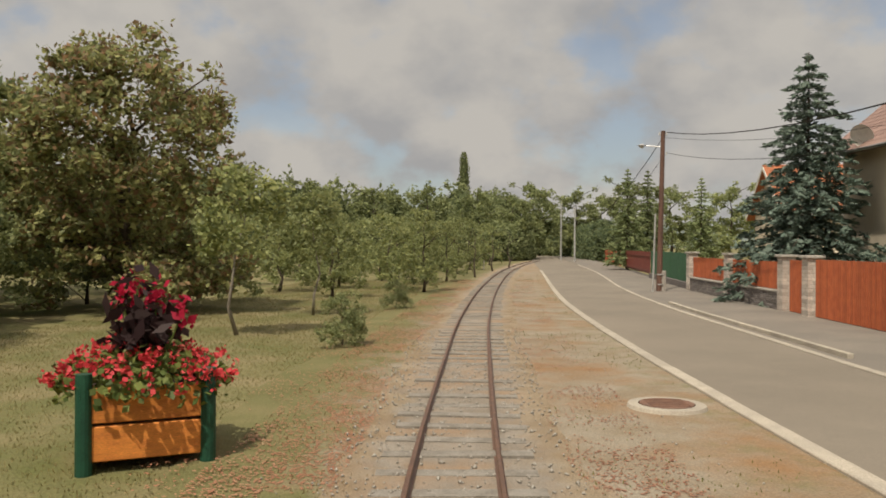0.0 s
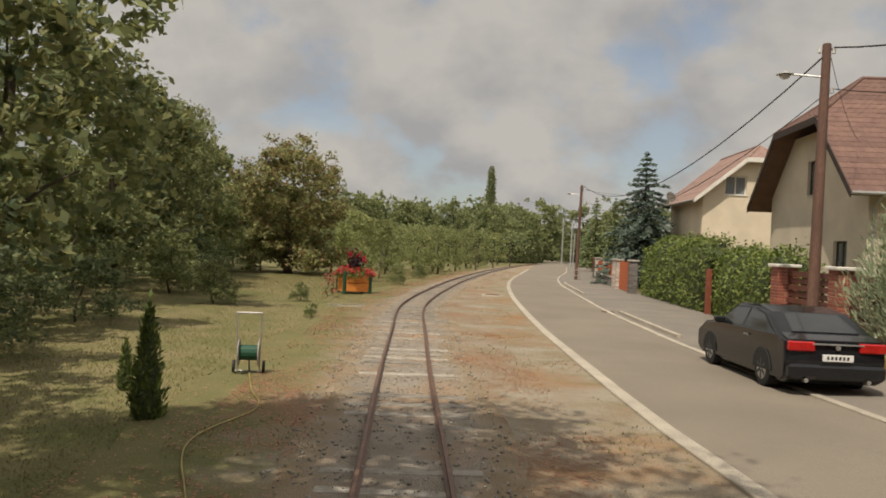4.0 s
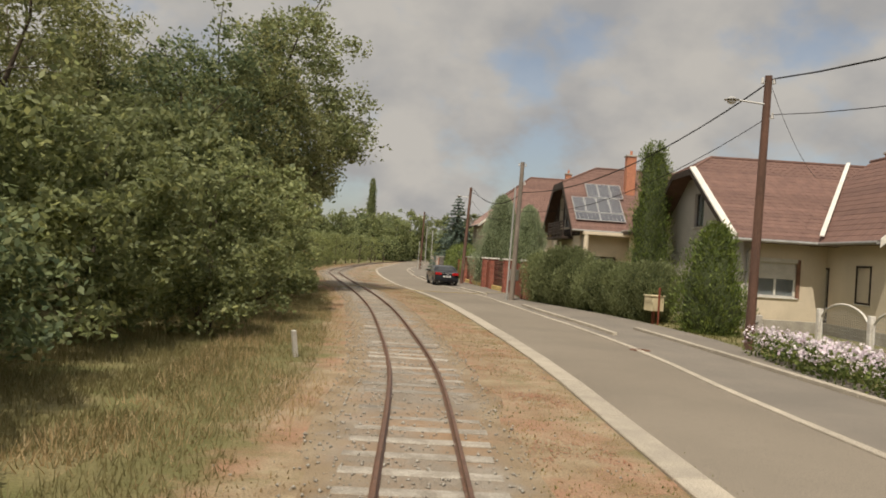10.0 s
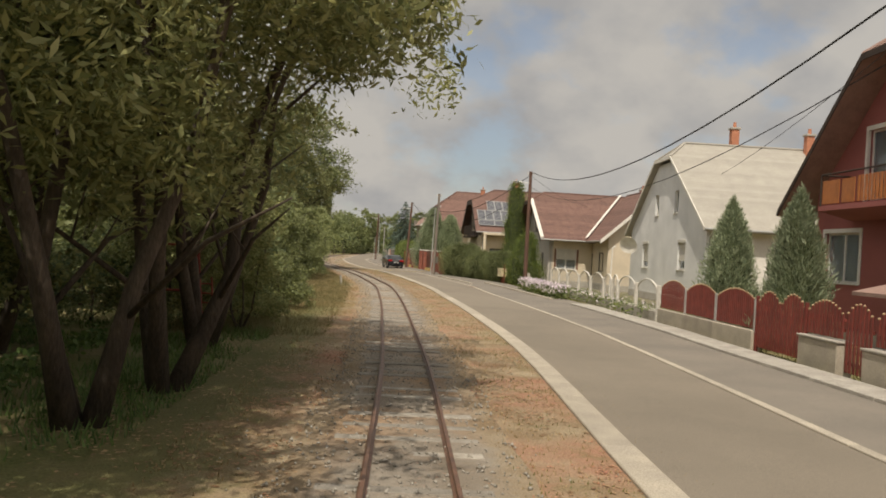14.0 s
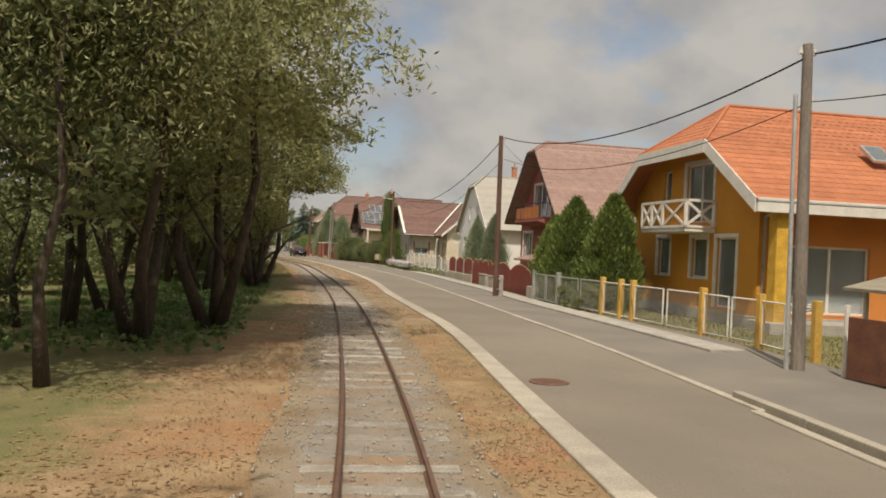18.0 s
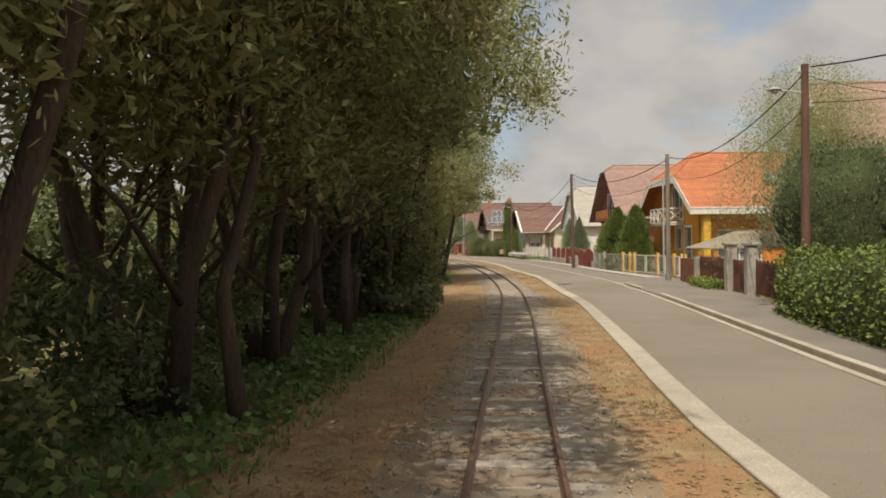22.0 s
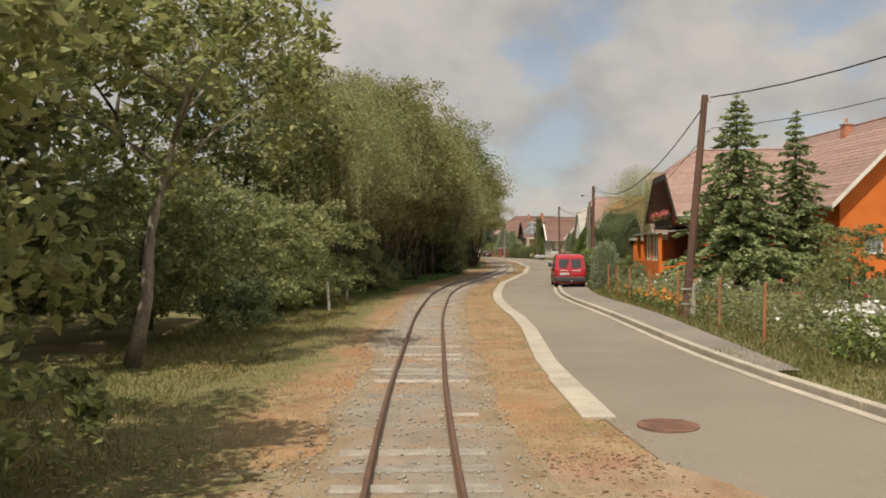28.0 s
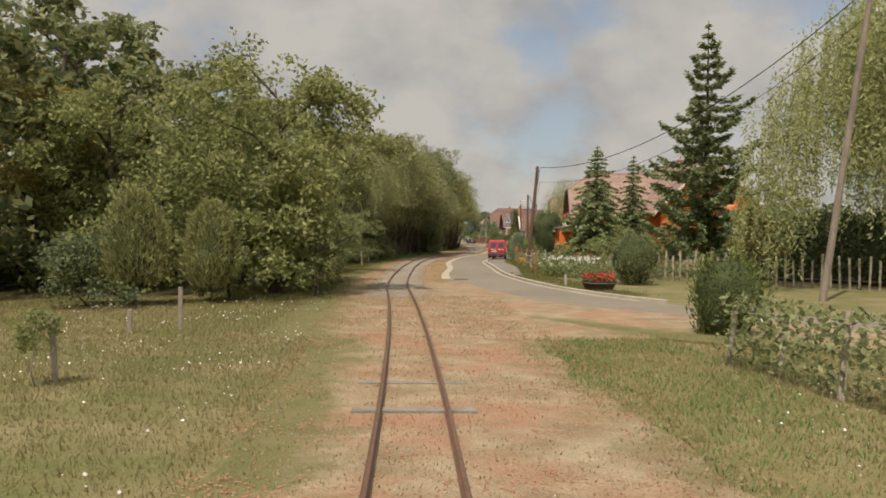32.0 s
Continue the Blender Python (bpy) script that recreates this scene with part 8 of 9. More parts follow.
def flower_bed(name, xy, zlo, zhi, petals, nflow, nleaf, label, seed, psize=0.075, leafmat=None, cat="flowers"):
    """A bed of flowers: leaves below, blossoms of five petals above."""
    g = np.random.default_rng(seed)
    ob = thing(name, *xy(g, 1)[0], label=label, category=cat)
    o = np.array([ob.location.x, ob.location.y])
    p = xy(g, nleaf) - o
    c = np.c_[p, zlo + (zhi - zlo) * g.random(nleaf) * 0.85]
    leaf_mesh("leaves", leaf_quads(c, 0.12, g, 0.5, 0.2), leafmat or L_HEDGE, ob)
    p = xy(g, nflow) - o
    c = np.c_[p, zlo + (zhi - zlo) * (0.45 + 0.6 * g.random(nflow))]
    c = np.repeat(c, 4, 0) + g.normal(size=(nflow * 4, 3)) * psize * 0.45
    leaf_mesh("blossoms", leaf_quads(c, psize, g, 0.8, 0.4), petals, ob)
    return ob


def strip_xy(pts, w):
    L = curve_points([(*p, 0) for p in pts], 0.4)
    return lambda g, n: along(L, n, -w / 2, w / 2, g)


def disc_xy(x, y, r):
    def f(g, n):
        a, q = g.random(n) * 6.283, r * np.sqrt(g.random(n))
        return np.stack([x + q * np.cos(a), y + q * np.sin(a)], 1)
    return f


flower_bed("flower_bed", strip_xy([(12.2, -46.3), (11.7, -50), (11.3, -54), (11.1, -56.6)], 1.1), 0.05, 0.75, P_PINK, 900, 4200, "bed of pale lilac and white asters along the fence", 61)
flower_bed("flower_bed", strip_xy([(13.4, -50), (12.9, -56), (12.3, -62), (11.8, -66)], 1.6), 0.05, 0.55, P_PINK, 90, 2200, "pale flowers in the front garden behind the fence", 62)
flower_bed("rose_bushes", disc_xy(-5.4, -171.2, 1.5), 0.1, 1.0, P_WHITE_FL, 150, 2400, "white roses in the cottage garden", 63, 0.1)
flower_bed("flower_bed", strip_xy([(-4.2, -152), (-4.8, -156), (-5.2, -160.5)], 1.4), 0.05, 0.5, P_ORANGE_FL, 260, 2200, "orange marigolds along the wire fence", 64)
flower_bed("flower_bed", strip_xy([(4.6, -112.2), (3.6, -116.2)], 0.8), 0.05, 0.55, P_ORANGE_FL, 14, 1500, "low leafy plants along the picket fence", 65)
flower_bed("garden_plants", strip_xy([(-3.4, -149), (-4.3, -156), (-4.9, -163), (-5.4, -170), (-5.2, -177)], 2.6), 0.05, 0.95, P_WHITE_FL, 60, 9000, "overgrown green garden plants behind the wire", 66, 0.09, L_MID)
flower_bed("garden_plants", strip_xy([(-1.5, -160), (-2.2, -168), (-1.0, -176)], 3.6), 0.05, 1.1, P_RED, 40, 8000, "tall green vegetable rows in the garden", 67, 0.08, L_MID)
flower_bed("vine_leaves", strip_xy([(-9.6, -200.2), (-9.4, -203.6), (-8.7, -207)], 0.7), 0.05, 1.35, P_WHITE_FL, 4, 2600, "vine leaves on leaning posts", 68, 0.05, L_MID)
# flower boxes on the dark balcony
fb = FLOWER_BALCONY.ob
g = np.random.default_rng(70)
for k in range(3):
    bx = part("flower_box", box(-1.5, -1.3, -3.0 + k * 2.0, -1.15 + k * 2.0, 4.0, 4.2, 0.015), M_DARKWOOD, fb)
    c = np.c_[-1.42 + 0.13 * g.normal(size=300), -3.0 + k * 2.0 + 1.85 * g.random(300), 4.24 + 0.13 * g.normal(size=300)][:190]
    leaf_mesh("blossoms", leaf_quads(c, 0.1, g, 0.8, 0.3), P_GERANIUM, bx)
    c = np.c_[-1.4 + 0.1 * g.normal(size=160), -3.0 + k * 2.0 + 1.85 * g.random(160), 4.12 + 0.12 * g.normal(size=160)]
    leaf_mesh("leaves", leaf_quads(c, 0.12, g, 0.6, 0.3), L_HEDGE, bx)

# the planter on the lawn
M_PLANK = mat("orange_stained_plank", (0.70, 0.25, 0.05), (0.56, 0.18, 0.04), 0.6, 4, 40, 0.25, jitter=0.1, stretch=(1, 1, 5))
M_GREENPOST = mat("green_painted_post", (0.016, 0.075, 0.042), (0.012, 0.055, 0.033), 0.5, 5, 40, 0.15)
pl = thing("flower_planter", -3.32, 7.45, 0, 24, "square orange plank planter with green corner posts on the lawn", "planter")
S = 1.12
for xx in (0, S):
    for yy in (0, S):
        part("corner_post", rod((xx, yy, -0.1), (xx, yy, 0.9), 0.078, 0.075, 14), M_GREENPOST, pl)
for k in range(2):
    z0, z1 = 0.07 + k * 0.36, 0.40 + k * 0.36
    for m in (pose(0, 0, 0), pose(0, S, 0), pose(0, 0, 0, 0, 0, 90), pose(S, 0, 0, 0, 0, 90)):
        part("plank", box(0.05, S - 0.05, -0.025, 0.025, z0, z1, 0.01, m), M_PLANK, pl)
part("soil", box(0.04, S - 0.04, 0.04, S - 0.04, 0.4, 0.72), mat("potting_soil", (0.06, 0.04, 0.03)), pl)
g = np.random.default_rng(71)
n = 1500
a, r = g.random(n) * 6.283, 0.86 * np.sqrt(g.random(n))
c = np.stack([S / 2 + r * np.cos(a), S / 2 + r * np.sin(a), 0.98 - 0.28 * (r / 0.86) ** 2 + 0.07 * g.normal(size=n)], 1)
leaf_mesh("geranium_leaves", leaf_quads(c, 0.09, g, 0.8, 0.3), L_HEDGE, pl)
n = 150
a, r = g.random(n) * 6.283, 0.9 * np.sqrt(g.random(n))
c = np.stack([S / 2 + r * np.cos(a), S / 2 + r * np.sin(a), 1.08 - 0.30 * (r / 0.9) ** 2 + 0.05 * g.normal(size=n)], 1)
c = np.repeat(c, 12, 0) + 0.035 * g.normal(size=(n * 12, 3))
leaf_mesh("geranium_blossoms", leaf_quads(c, 0.05, g, 0.9, 0.2), P_RED, pl)
n = 260
c = np.stack([S / 2 + 0.14 * g.normal(size=n), S / 2 + 0.14 * g.normal(size=n), 1.08 + 0.24 * np.abs(g.normal(size=n))], 1)
leaf_mesh("canna_leaves", leaf_quads(c, 0.22, g, 0.42, 0.0, -0.7), leaf_mat("canna_leaf", (0.035, 0.016, 0.018), (0.075, 0.05, 0.045)), pl)
for x, y, z in ((-0.2, 0.1, 1.58), (0.12, -0.1, 1.55), (0.34, -0.22, 1.4), (-0.05, 0.25, 1.64)):
    c = np.array([S / 2 + x, S / 2 + y, z]) + np.array([0.05, 0.05, 0.09]) * g.normal(size=(26, 3))
    leaf_mesh("canna_blossom", leaf_quads(c, 0.11, g, 0.6, 0.1), leaf_mat("canna_petal", (0.42, 0.012, 0.04), (0.60, 0.03, 0.08)), pl)
    part("canna_stem", rod((S / 2 + x * 0.4, S / 2 + y * 0.4, 0.8), (S / 2 + x, S / 2 + y, z), 0.012, 0.01, 6), L_HEDGE, pl)

# half-barrel with red flowers by the side street
bw = thing("flower_tub", -6.96, -182.4, 0, 0, "low round tub of red flowers on the verge", "planter")
bm = bmesh.new()
add_rod(bm, (0, 0, -0.03), (0, 0, 0.34), 0.5, 0.72, 20)
part("tub", bm, M_DARKWOOD, bw)
part("hoop", rod((0, 0, 0.27), (0, 0, 0.31), 0.715, 0.73, 20), M_GUTTER, bw)
for mname, mm, n, z in (("leaves", L_HEDGE, 500, 0.42), ("blossoms", P_RED, 420, 0.52)):
    a, r = g.random(n) * 6.283, 0.68 * np.sqrt(g.random(n))
    leaf_mesh(mname, leaf_quads(np.stack([r * np.cos(a), r * np.sin(a), z + 0.08 * g.normal(size=n)], 1), 0.1, g, 0.8, 0.3), mm, bw)

# small things on the lawn
for x, y, s in ((-4.05, 2.3, 0.36), (-2.45, -3.5, 0.22)):
    put(bush_a, x, y, s * 0.75, label="knee-high sapling on the lawn")
place(tree("sapling", 1.0, 0.35, 0.1, 30, 16, 0.09, L_REDMOSS, 53, "dried red-brown sapling on the lawn", r0=0.015), -3.55, 5.2)
th = plume("dwarf_cypress", 1.35, 0.26, L_THUJA, 52, "small pointed cypress on the shaded lawn", n=700, taper=0.5, leaf=0.12)
place(th, -2.95, -18.9, 1.0)
put(th, -1.6, -16.9, 0.95)
put(th, -2.6, -15.2, 0.5)
rl = thing("hose_reel", -1.35, -13.6, 0, 10, "wheeled garden hose reel with a folding handle", "hose reel")
for xx in (-0.17, 0.17):
    part("frame_tube", rod((xx, 0, 0.02), (xx * 1.1, -0.12, 0.95), 0.013, 0.013, 6), M_GALV, rl)
    part("disc", rod((xx * 0.85, 0.02, 0.32), (xx * 0.95, 0.02, 0.32), 0.21, 0.21, 18), M_CONC, rl)
    part("wheel", rod((xx * 1.25, 0.06, 0.1), (xx * 1.45, 0.06, 0.1), 0.1, 0.1, 14), M_WIRE, rl)
part("handle", rod((-0.19, -0.12, 0.95), (0.19, -0.12, 0.95), 0.016, 0.016, 6), M_GALV, rl)
part("drum", rod((-0.14, 0.02, 0.32), (0.14, 0.02, 0.32), 0.12, 0.12, 14), M_GREENPOST, rl)
part("foot_bar", rod((-0.22, 0.22, 0.0), (0.22, 0.22, 0.0), 0.014, 0.014, 6), M_GALV, rl)
part("foot_bar", rod((0, 0.22, 0.0), (0, 0.02, 0.3), 0.014, 0.014, 6), M_GALV, rl)
M_HOSE = mat("yellow_hose", (0.42, 0.33, 0.12), (0.34, 0.27, 0.10), 0.5, 6, 30, 0.05)
hs = thing("garden_hose", 0, 0, 0, 0, "yellow garden hose laid across track and street", "hose")
hp = curve_points([(-1.3, -13.7, 0.03), (-0.9, -15.0, 0.02), (-0.5, -16.2, 0.02), (-0.7, -18.0, 0.02), (0.1, -20.3, 0.03), (0.6, -22.9, 0.03), (1.3, -23.2, 0.06), (1.62, -23.22, 0.15), (2.6, -23.3, 0.15), (3.2, -23.3, 0.05), (5.0, -23.1, 0.07), (6.5, -23.0, 0.07),
                   (8.4, -22.3, 0.07), (9.6, -20.8, 0.09), (10.6, -19.5, 0.09)], 0.2)
bm = bmesh.new()
rings = []
for i, p in enumerate(hp):
    s = side_of(hp, i).to_3d()
    rings.append([bm.verts.new(p + s * 0.011 * math.cos(q) + Vector((0, 0, 0.011 * math.sin(q)))) for q in (0, 1.57, 3.14, 4.71)])
for p, q in zip(rings, rings[1:]):
    for k in range(4):
        bm.faces.new((p[k], p[(k + 1) % 4], q[(k + 1) % 4], q[k]))
part("tube", bm, M_HOSE, hs, smooth=True)
coil = thing("hose_coil", -2.15, 0.9, 0, 0, "pale garden hose lying in loose coils", "hose")
for k in range(3):
    bm = bmesh.new()
    pts = [Vector((math.cos(q / 5) * (0.62 - 0.09 * k) + 0.08 * k, math.sin(q / 5) * (0.5 - 0.06 * k), 0.0 + 0.012 * k + 0.006 * math.sin(q))) for q in range(32)]
    tube(bm, pts, [0.011] * 32, 5)
    part("hose_loop", bm, M_CONC, coil, smooth=True)
# manholes
M_IRON = mat("rusty_iron_cover", (0.20, 0.105, 0.07), (0.15, 0.085, 0.06), 0.8, 8, 40, 0.4)


def manhole(x, y, z, r, ring=True):
    ob = thing("manhole", x, y, z, 0, "rusty iron manhole cover set in the ground", "manhole", "manhole covers")
    part("cover", rod((0, 0, -0.06), (0, 0, 0.012), r, r * 0.98, 28), M_IRON, ob)
    bm = bmesh.new()
    for k in range(5):
        add_box(bm, -r * 0.7, r * 0.7, -r * 0.6 + k * r * 0.3 - 0.012, -r * 0.6 + k * r * 0.3 + 0.012, 0.012, 0.02)
    part("ribs", bm, M_IRON, ob)
    if ring:
        bm = bmesh.new()
        n = 28
        vs = [[bm.verts.new((q * math.cos(6.2832 * i / n), q * math.sin(6.2832 * i / n), zz)) for i in range(n)] for q, zz in ((r + 0.006, -0.06), (r + 0.006, 0.006), (r + 0.14, 0.0), (r + 0.17, -0.07))]
        for j in range(3):
            for i in range(n):
                bm.faces.new((vs[j][i], vs[j][(i + 1) % n], vs[j + 1][(i + 1) % n], vs[j + 1][i]))
        part("concrete_ring", bm, M_STRIP, ob)


manhole(2.96, 10.5, 0.05, 0.36)
manhole(-0.52, -109.1, 0.035, 0.33, False)
manhole(-11.84, -176.1, 0.035, 0.36, False)
manhole(7.0, 3.4, 0.03, 0.26, False)
manhole(8.9, -46.6, 0.03, 0.26, False)
# marker posts
M_STAKE = mat("grey_wood_stake", (0.33, 0.28, 0.22), (0.24, 0.2, 0.16), 0.8, 6, 40, 0.2)
M_MARK = mat("white_marker", (0.48, 0.45, 0.40), (0.36, 0.33, 0.29), 0.7, 6, 40, 0.2)
for x, y, h_, lean_ in ((0.85, -50.6, 0.5, -8), (-16.9, -157.6, 0.95, -4), (-16.5, -152.6, 0.8, 0), (3.7, 70.5, 0.8, 0), (-7.9, -180.6, 0.5, 0), (-20.4, -201.9, 0.95, -3), (-20.15, -195.6, 0.9, 0), (-21.1, -196.1, 0.45, 0)):
    mp = thing("marker_post", x, y, 0, 0, "small whitewashed wooden marker post" if y > -190 else "weathered grey wooden stake on the meadow", "post", "marker posts")
    part("post", box(-0.045, 0.045, -0.045, 0.045, -0.12, h_, 0.012, pose(0, 0, 0, 0, lean_, 20)), M_MARK if y > -190 else M_STAKE, mp)
# red climbing frame among the bushes
cf = thing("climbing_frame", -3.5, -76.0, 0, 15, "rusty red tubular climbing frame with a ladder", "play frame")
M_REDTUBE = mat("red_tube", (0.32, 0.05, 0.035), (0.22, 0.045, 0.03), 0.6, 6, 40, 0.15)
for xx in (-0.6, 0.2):
    part("leg", rod((xx - 0.18, 0, -0.1), (xx, 0, 1.9), 0.025, 0.025, 7), M_REDTUBE, cf)
    part("leg", rod((xx + 0.12, -0.5, -0.1), (xx, 0, 1.9), 0.025, 0.025, 7), M_REDTUBE, cf)
part("cross_bar", rod((-0.6, 0, 1.9), (0.2, 0, 1.9), 0.025, 0.025, 7), M_REDTUBE, cf)
part("seat_bar", rod((-0.66, 0, 0.95), (0.14, 0, 0.95), 0.025, 0.025, 7), M_REDTUBE, cf)
for xx in (0.34, 0.62):
    part("ladder_rail", rod((xx, 0.05, -0.1), (xx - 0.12, -0.05, 1.25), 0.02, 0.02, 7), M_REDTUBE, cf)
for k in range(6):
    part("rung", rod((0.34 - 0.018 * k, 0.03, 0.1 + k * 0.2), (0.62 - 0.018 * k, 0.03, 0.1 + k * 0.2), 0.015, 0.015, 6), M_REDTUBE, cf)
bn = thing("garden_bench", -8.1, -114.55, 0, 83, "weathered grey wooden bench with armrests in the shade", "bench")
for k in range(3):
    part("seat_slat", box(-1.1, 1.1, -0.24 + k * 0.16, -0.1 + k * 0.16, 0.42, 0.455, 0.006), M_PALING, bn)
for k in range(2):
    part("back_slat", box(-1.1, 1.1, 0.25, 0.285, 0.58 + k * 0.17, 0.71 + k * 0.17, 0.006), M_PALING, bn)
for xx in (-0.98, 0.98):
    part("leg", box(xx - 0.04, xx + 0.04, -0.22, -0.14, -0.05, 0.64, 0.006), M_PALING, bn)
    part("leg", box(xx - 0.04, xx + 0.04, 0.17, 0.25, -0.05, 0.92, 0.006), M_PALING, bn)
    part("armrest", box(xx - 0.05, xx + 0.05, -0.3, 0.25, 0.64, 0.675, 0.006), M_PALING, bn)

# ---- parked vehicles ----
M_BLACKCAR = mat("black_car_paint", (0.010, 0.011, 0.013), (0.013, 0.014, 0.016), 0.14, 2, 60, 0.0, spec=0.45)
M_REDCAR = mat("red_car_paint", (0.42, 0.022, 0.032), (0.36, 0.02, 0.03), 0.25, 2, 60, 0.0, spec=0.6)
M_PLASTIC = mat("grey_bumper_plastic", (0.055, 0.052, 0.05), (0.04, 0.04, 0.04), 0.6, 5, 60, 0.1)
M_TYRE = mat("tyre_rubber", (0.022, 0.022, 0.022), (0.03, 0.03, 0.03), 0.85, 8, 60, 0.2)
M_RIM = mat("alloy_rim", (0.5, 0.5, 0.49), (0.42, 0.42, 0.41), 0.35, 5, 60, 0.0, metal=0.8)
M_TAIL = mat("red_tail_lamp", (0.45, 0.012, 0.012), (0.35, 0.01, 0.01), 0.15, 5, 60, 0.0, spec=0.8)
M_PLATE = mat("number_plate", (0.72, 0.71, 0.68), (0.66, 0.65, 0.62), 0.5, 5, 60, 0.0)
M_CARGLASS = mat("car_window_glass", (0.02, 0.023, 0.024), (0.03, 0.033, 0.034), 0.05, 5, 60, 0.0, spec=0.9)


def wheel(parent, x, y, r, w):
    s = 1 if x > 0 else -1
    ty = part("wheel", rod((x, y, r), (x - s * w, y, r), r, r, 24), M_TYRE, parent)
    part("tyre_shoulder", rod((x, y, r), (x + s * 0.012, y, r), r * 0.97, r * 0.86, 24), M_TYRE, ty)
    part("rim", rod((x + s * 0.004, y, r), (x + s * 0.02, y, r), r * 0.66, r * 0.6, 20), M_RIM, ty)
    bm = bmesh.new()
    for k in range(6):
        add_box(bm, -0.006, 0.012, -r * 0.07, r * 0.07, 0.04, r * 0.58, 0, Matrix.Translation((x + s * 0.022, y, r)) @ Matrix.Rotation(k * math.pi / 3, 4, 'X'))
    part("rim_spokes", bm, M_PLASTIC, ty)


def vehicle(name, x, y, turn, label, prof, W, belt, H, paint, tuck=0.13, r=0.31, axles=(), rear=None, bevel=0.06):
    """A car from its side profile (y, z), nose towards +y; the sides lean in above the belt line."""
    ob = thing(name, x, y, 0.03, turn, label, "car")
    wid = lambda z: W / 2 * (1 - tuck * max(0, z - belt) / (H - belt)) * (1 - 0.06 * max(0, 0.45 - z) / 0.45)
    bm = bmesh.new()
    cols = []
    for s in (-1, -0.55, 0.55, 1):
        cols.append([bm.verts.new((s * wid(z), yy + (0.05 if abs(s) == 1 and yy < prof[0][0] + 0.3 else 0) - (0.12 if abs(s) == 1 and yy > 1.7 else 0), z)) for yy, z in prof])
    k = len(prof)
    for a, b in zip(cols, cols[1:]):
        for i in range(k):
            bm.faces.new((a[i], a[(i + 1) % k], b[(i + 1) % k], b[i]))
    bm.faces.new(cols[0][::-1])
    bm.faces.new(cols[-1])
    bmesh.ops.recalc_face_normals(bm, faces=bm.faces)
    es = [e for e in bm.edges if abs(abs(e.verts[0].co.x) - wid(e.verts[0].co.z)) < 0.003 and abs(abs(e.verts[1].co.x) - wid(e.verts[1].co.z)) < 0.003 and e.verts[0].co.x * e.verts[1].co.x > 0]
    bmesh.ops.bevel(bm, geom=es, offset=bevel, segments=3, affect='EDGES', clamp_overlap=True)
    body = part("body", bm, paint, ob, smooth=False)
    for yy in axles:
        for s in (-1, 1):
            wheel(ob, s * (W / 2 - 0.02), yy, r, 0.2)
            n = 12
            arch = [(s * (W / 2 + 0.004), yy + (r + 0.06) * math.cos(math.pi * q / n), r + (r + 0.06) * math.sin(math.pi * q / n)) for q in range(n + 1)]
            part("wheel_arch", prism(arch, (-s * 0.03, 0, 0)), M_TYRE, body)

    def side_glass(pts, nm="side_window"):
        for s in (-1, 1):
            part(nm, prism([(s * (wid(z) + 0.006), yy, z) for yy, z in pts], (-s * 0.02, 0, 0)), M_CARGLASS, body)
    return ob, body, wid, side_glass


# black saloon
CAR = [(-2.36, 0.28), (-2.40, 0.62), (-2.36, 0.98), (-1.95, 1.06), (-1.25, 1.38), (-0.6, 1.47), (0.25, 1.45), (1.0, 1.03), (1.95, 0.92), (2.36, 0.72), (2.40, 0.35), (2.2, 0.2), (-2.2, 0.2)]
ob, body, wid, sg = vehicle("parked_car", 7.72, -11.0, 3, "black saloon car parked half on the pavement", CAR, 1.82, 0.95, 1.47, M_BLACKCAR, 0.2, 0.33, (-1.38, 1.42))
sg([(-1.55, 1.04), (-1.18, 1.31), (-0.5, 1.38), (-0.42, 1.03)])
sg([(-0.36, 1.03), (-0.44, 1.38), (0.22, 1.36), (0.82, 1.03)])
part("rear_window", prism([(-0.6, -1.93, 1.085), (0.6, -1.93, 1.085), (0.5, -1.3, 1.37), (-0.5, -1.3, 1.37)], (0, 0.03, -0.03)), M_CARGLASS, body)
for s in (-1, 1):
    part("tail_lamp", box(s * 0.62 - 0.24, s * 0.62 + 0.22, -2.42, -2.3, 0.78, 0.95, 0.02), M_TAIL, body)
    part("door_mirror", box(s * 0.98 - 0.1, s * 0.98 + 0.1, 0.62, 0.78, 0.98, 1.12, 0.03), M_BLACKCAR, body)
    part("door_handle", box(s * 0.93 - 0.012, s * 0.93 + 0.012, -0.75, -0.55, 0.87, 0.9, 0.004), M_RIM, body)
    part("exhaust_pipe", rod((s * 0.55, -2.44, 0.28), (s * 0.55, -2.3, 0.28), 0.04, 0.04, 10), M_RIM, body)
part("chrome_strip", box(-0.45, 0.45, -2.425, -2.38, 0.9, 0.925, 0.004), M_RIM, body, "chrome trim strip")
pt = part("number_plate", box(-0.27, 0.27, -2.43, -2.4, 0.62, 0.74, 0.006), M_PLATE, body, "pale number plate")
for k in range(6):
    part("plate_bar", box(-0.2 + k * 0.07, -0.16 + k * 0.07, -2.4325, -2.43, 0.65, 0.71), M_TYRE, pt)
part("bumper", box(-0.86, 0.86, -2.45, -2.28, 0.3, 0.56, 0.05), M_BLACKCAR, body)
part("badge", rod((0, -2.415, 0.86), (0, -2.40, 0.86), 0.045, 0.045, 14), M_RIM, body)

ob.scale = (0.9, 0.9, 0.9)
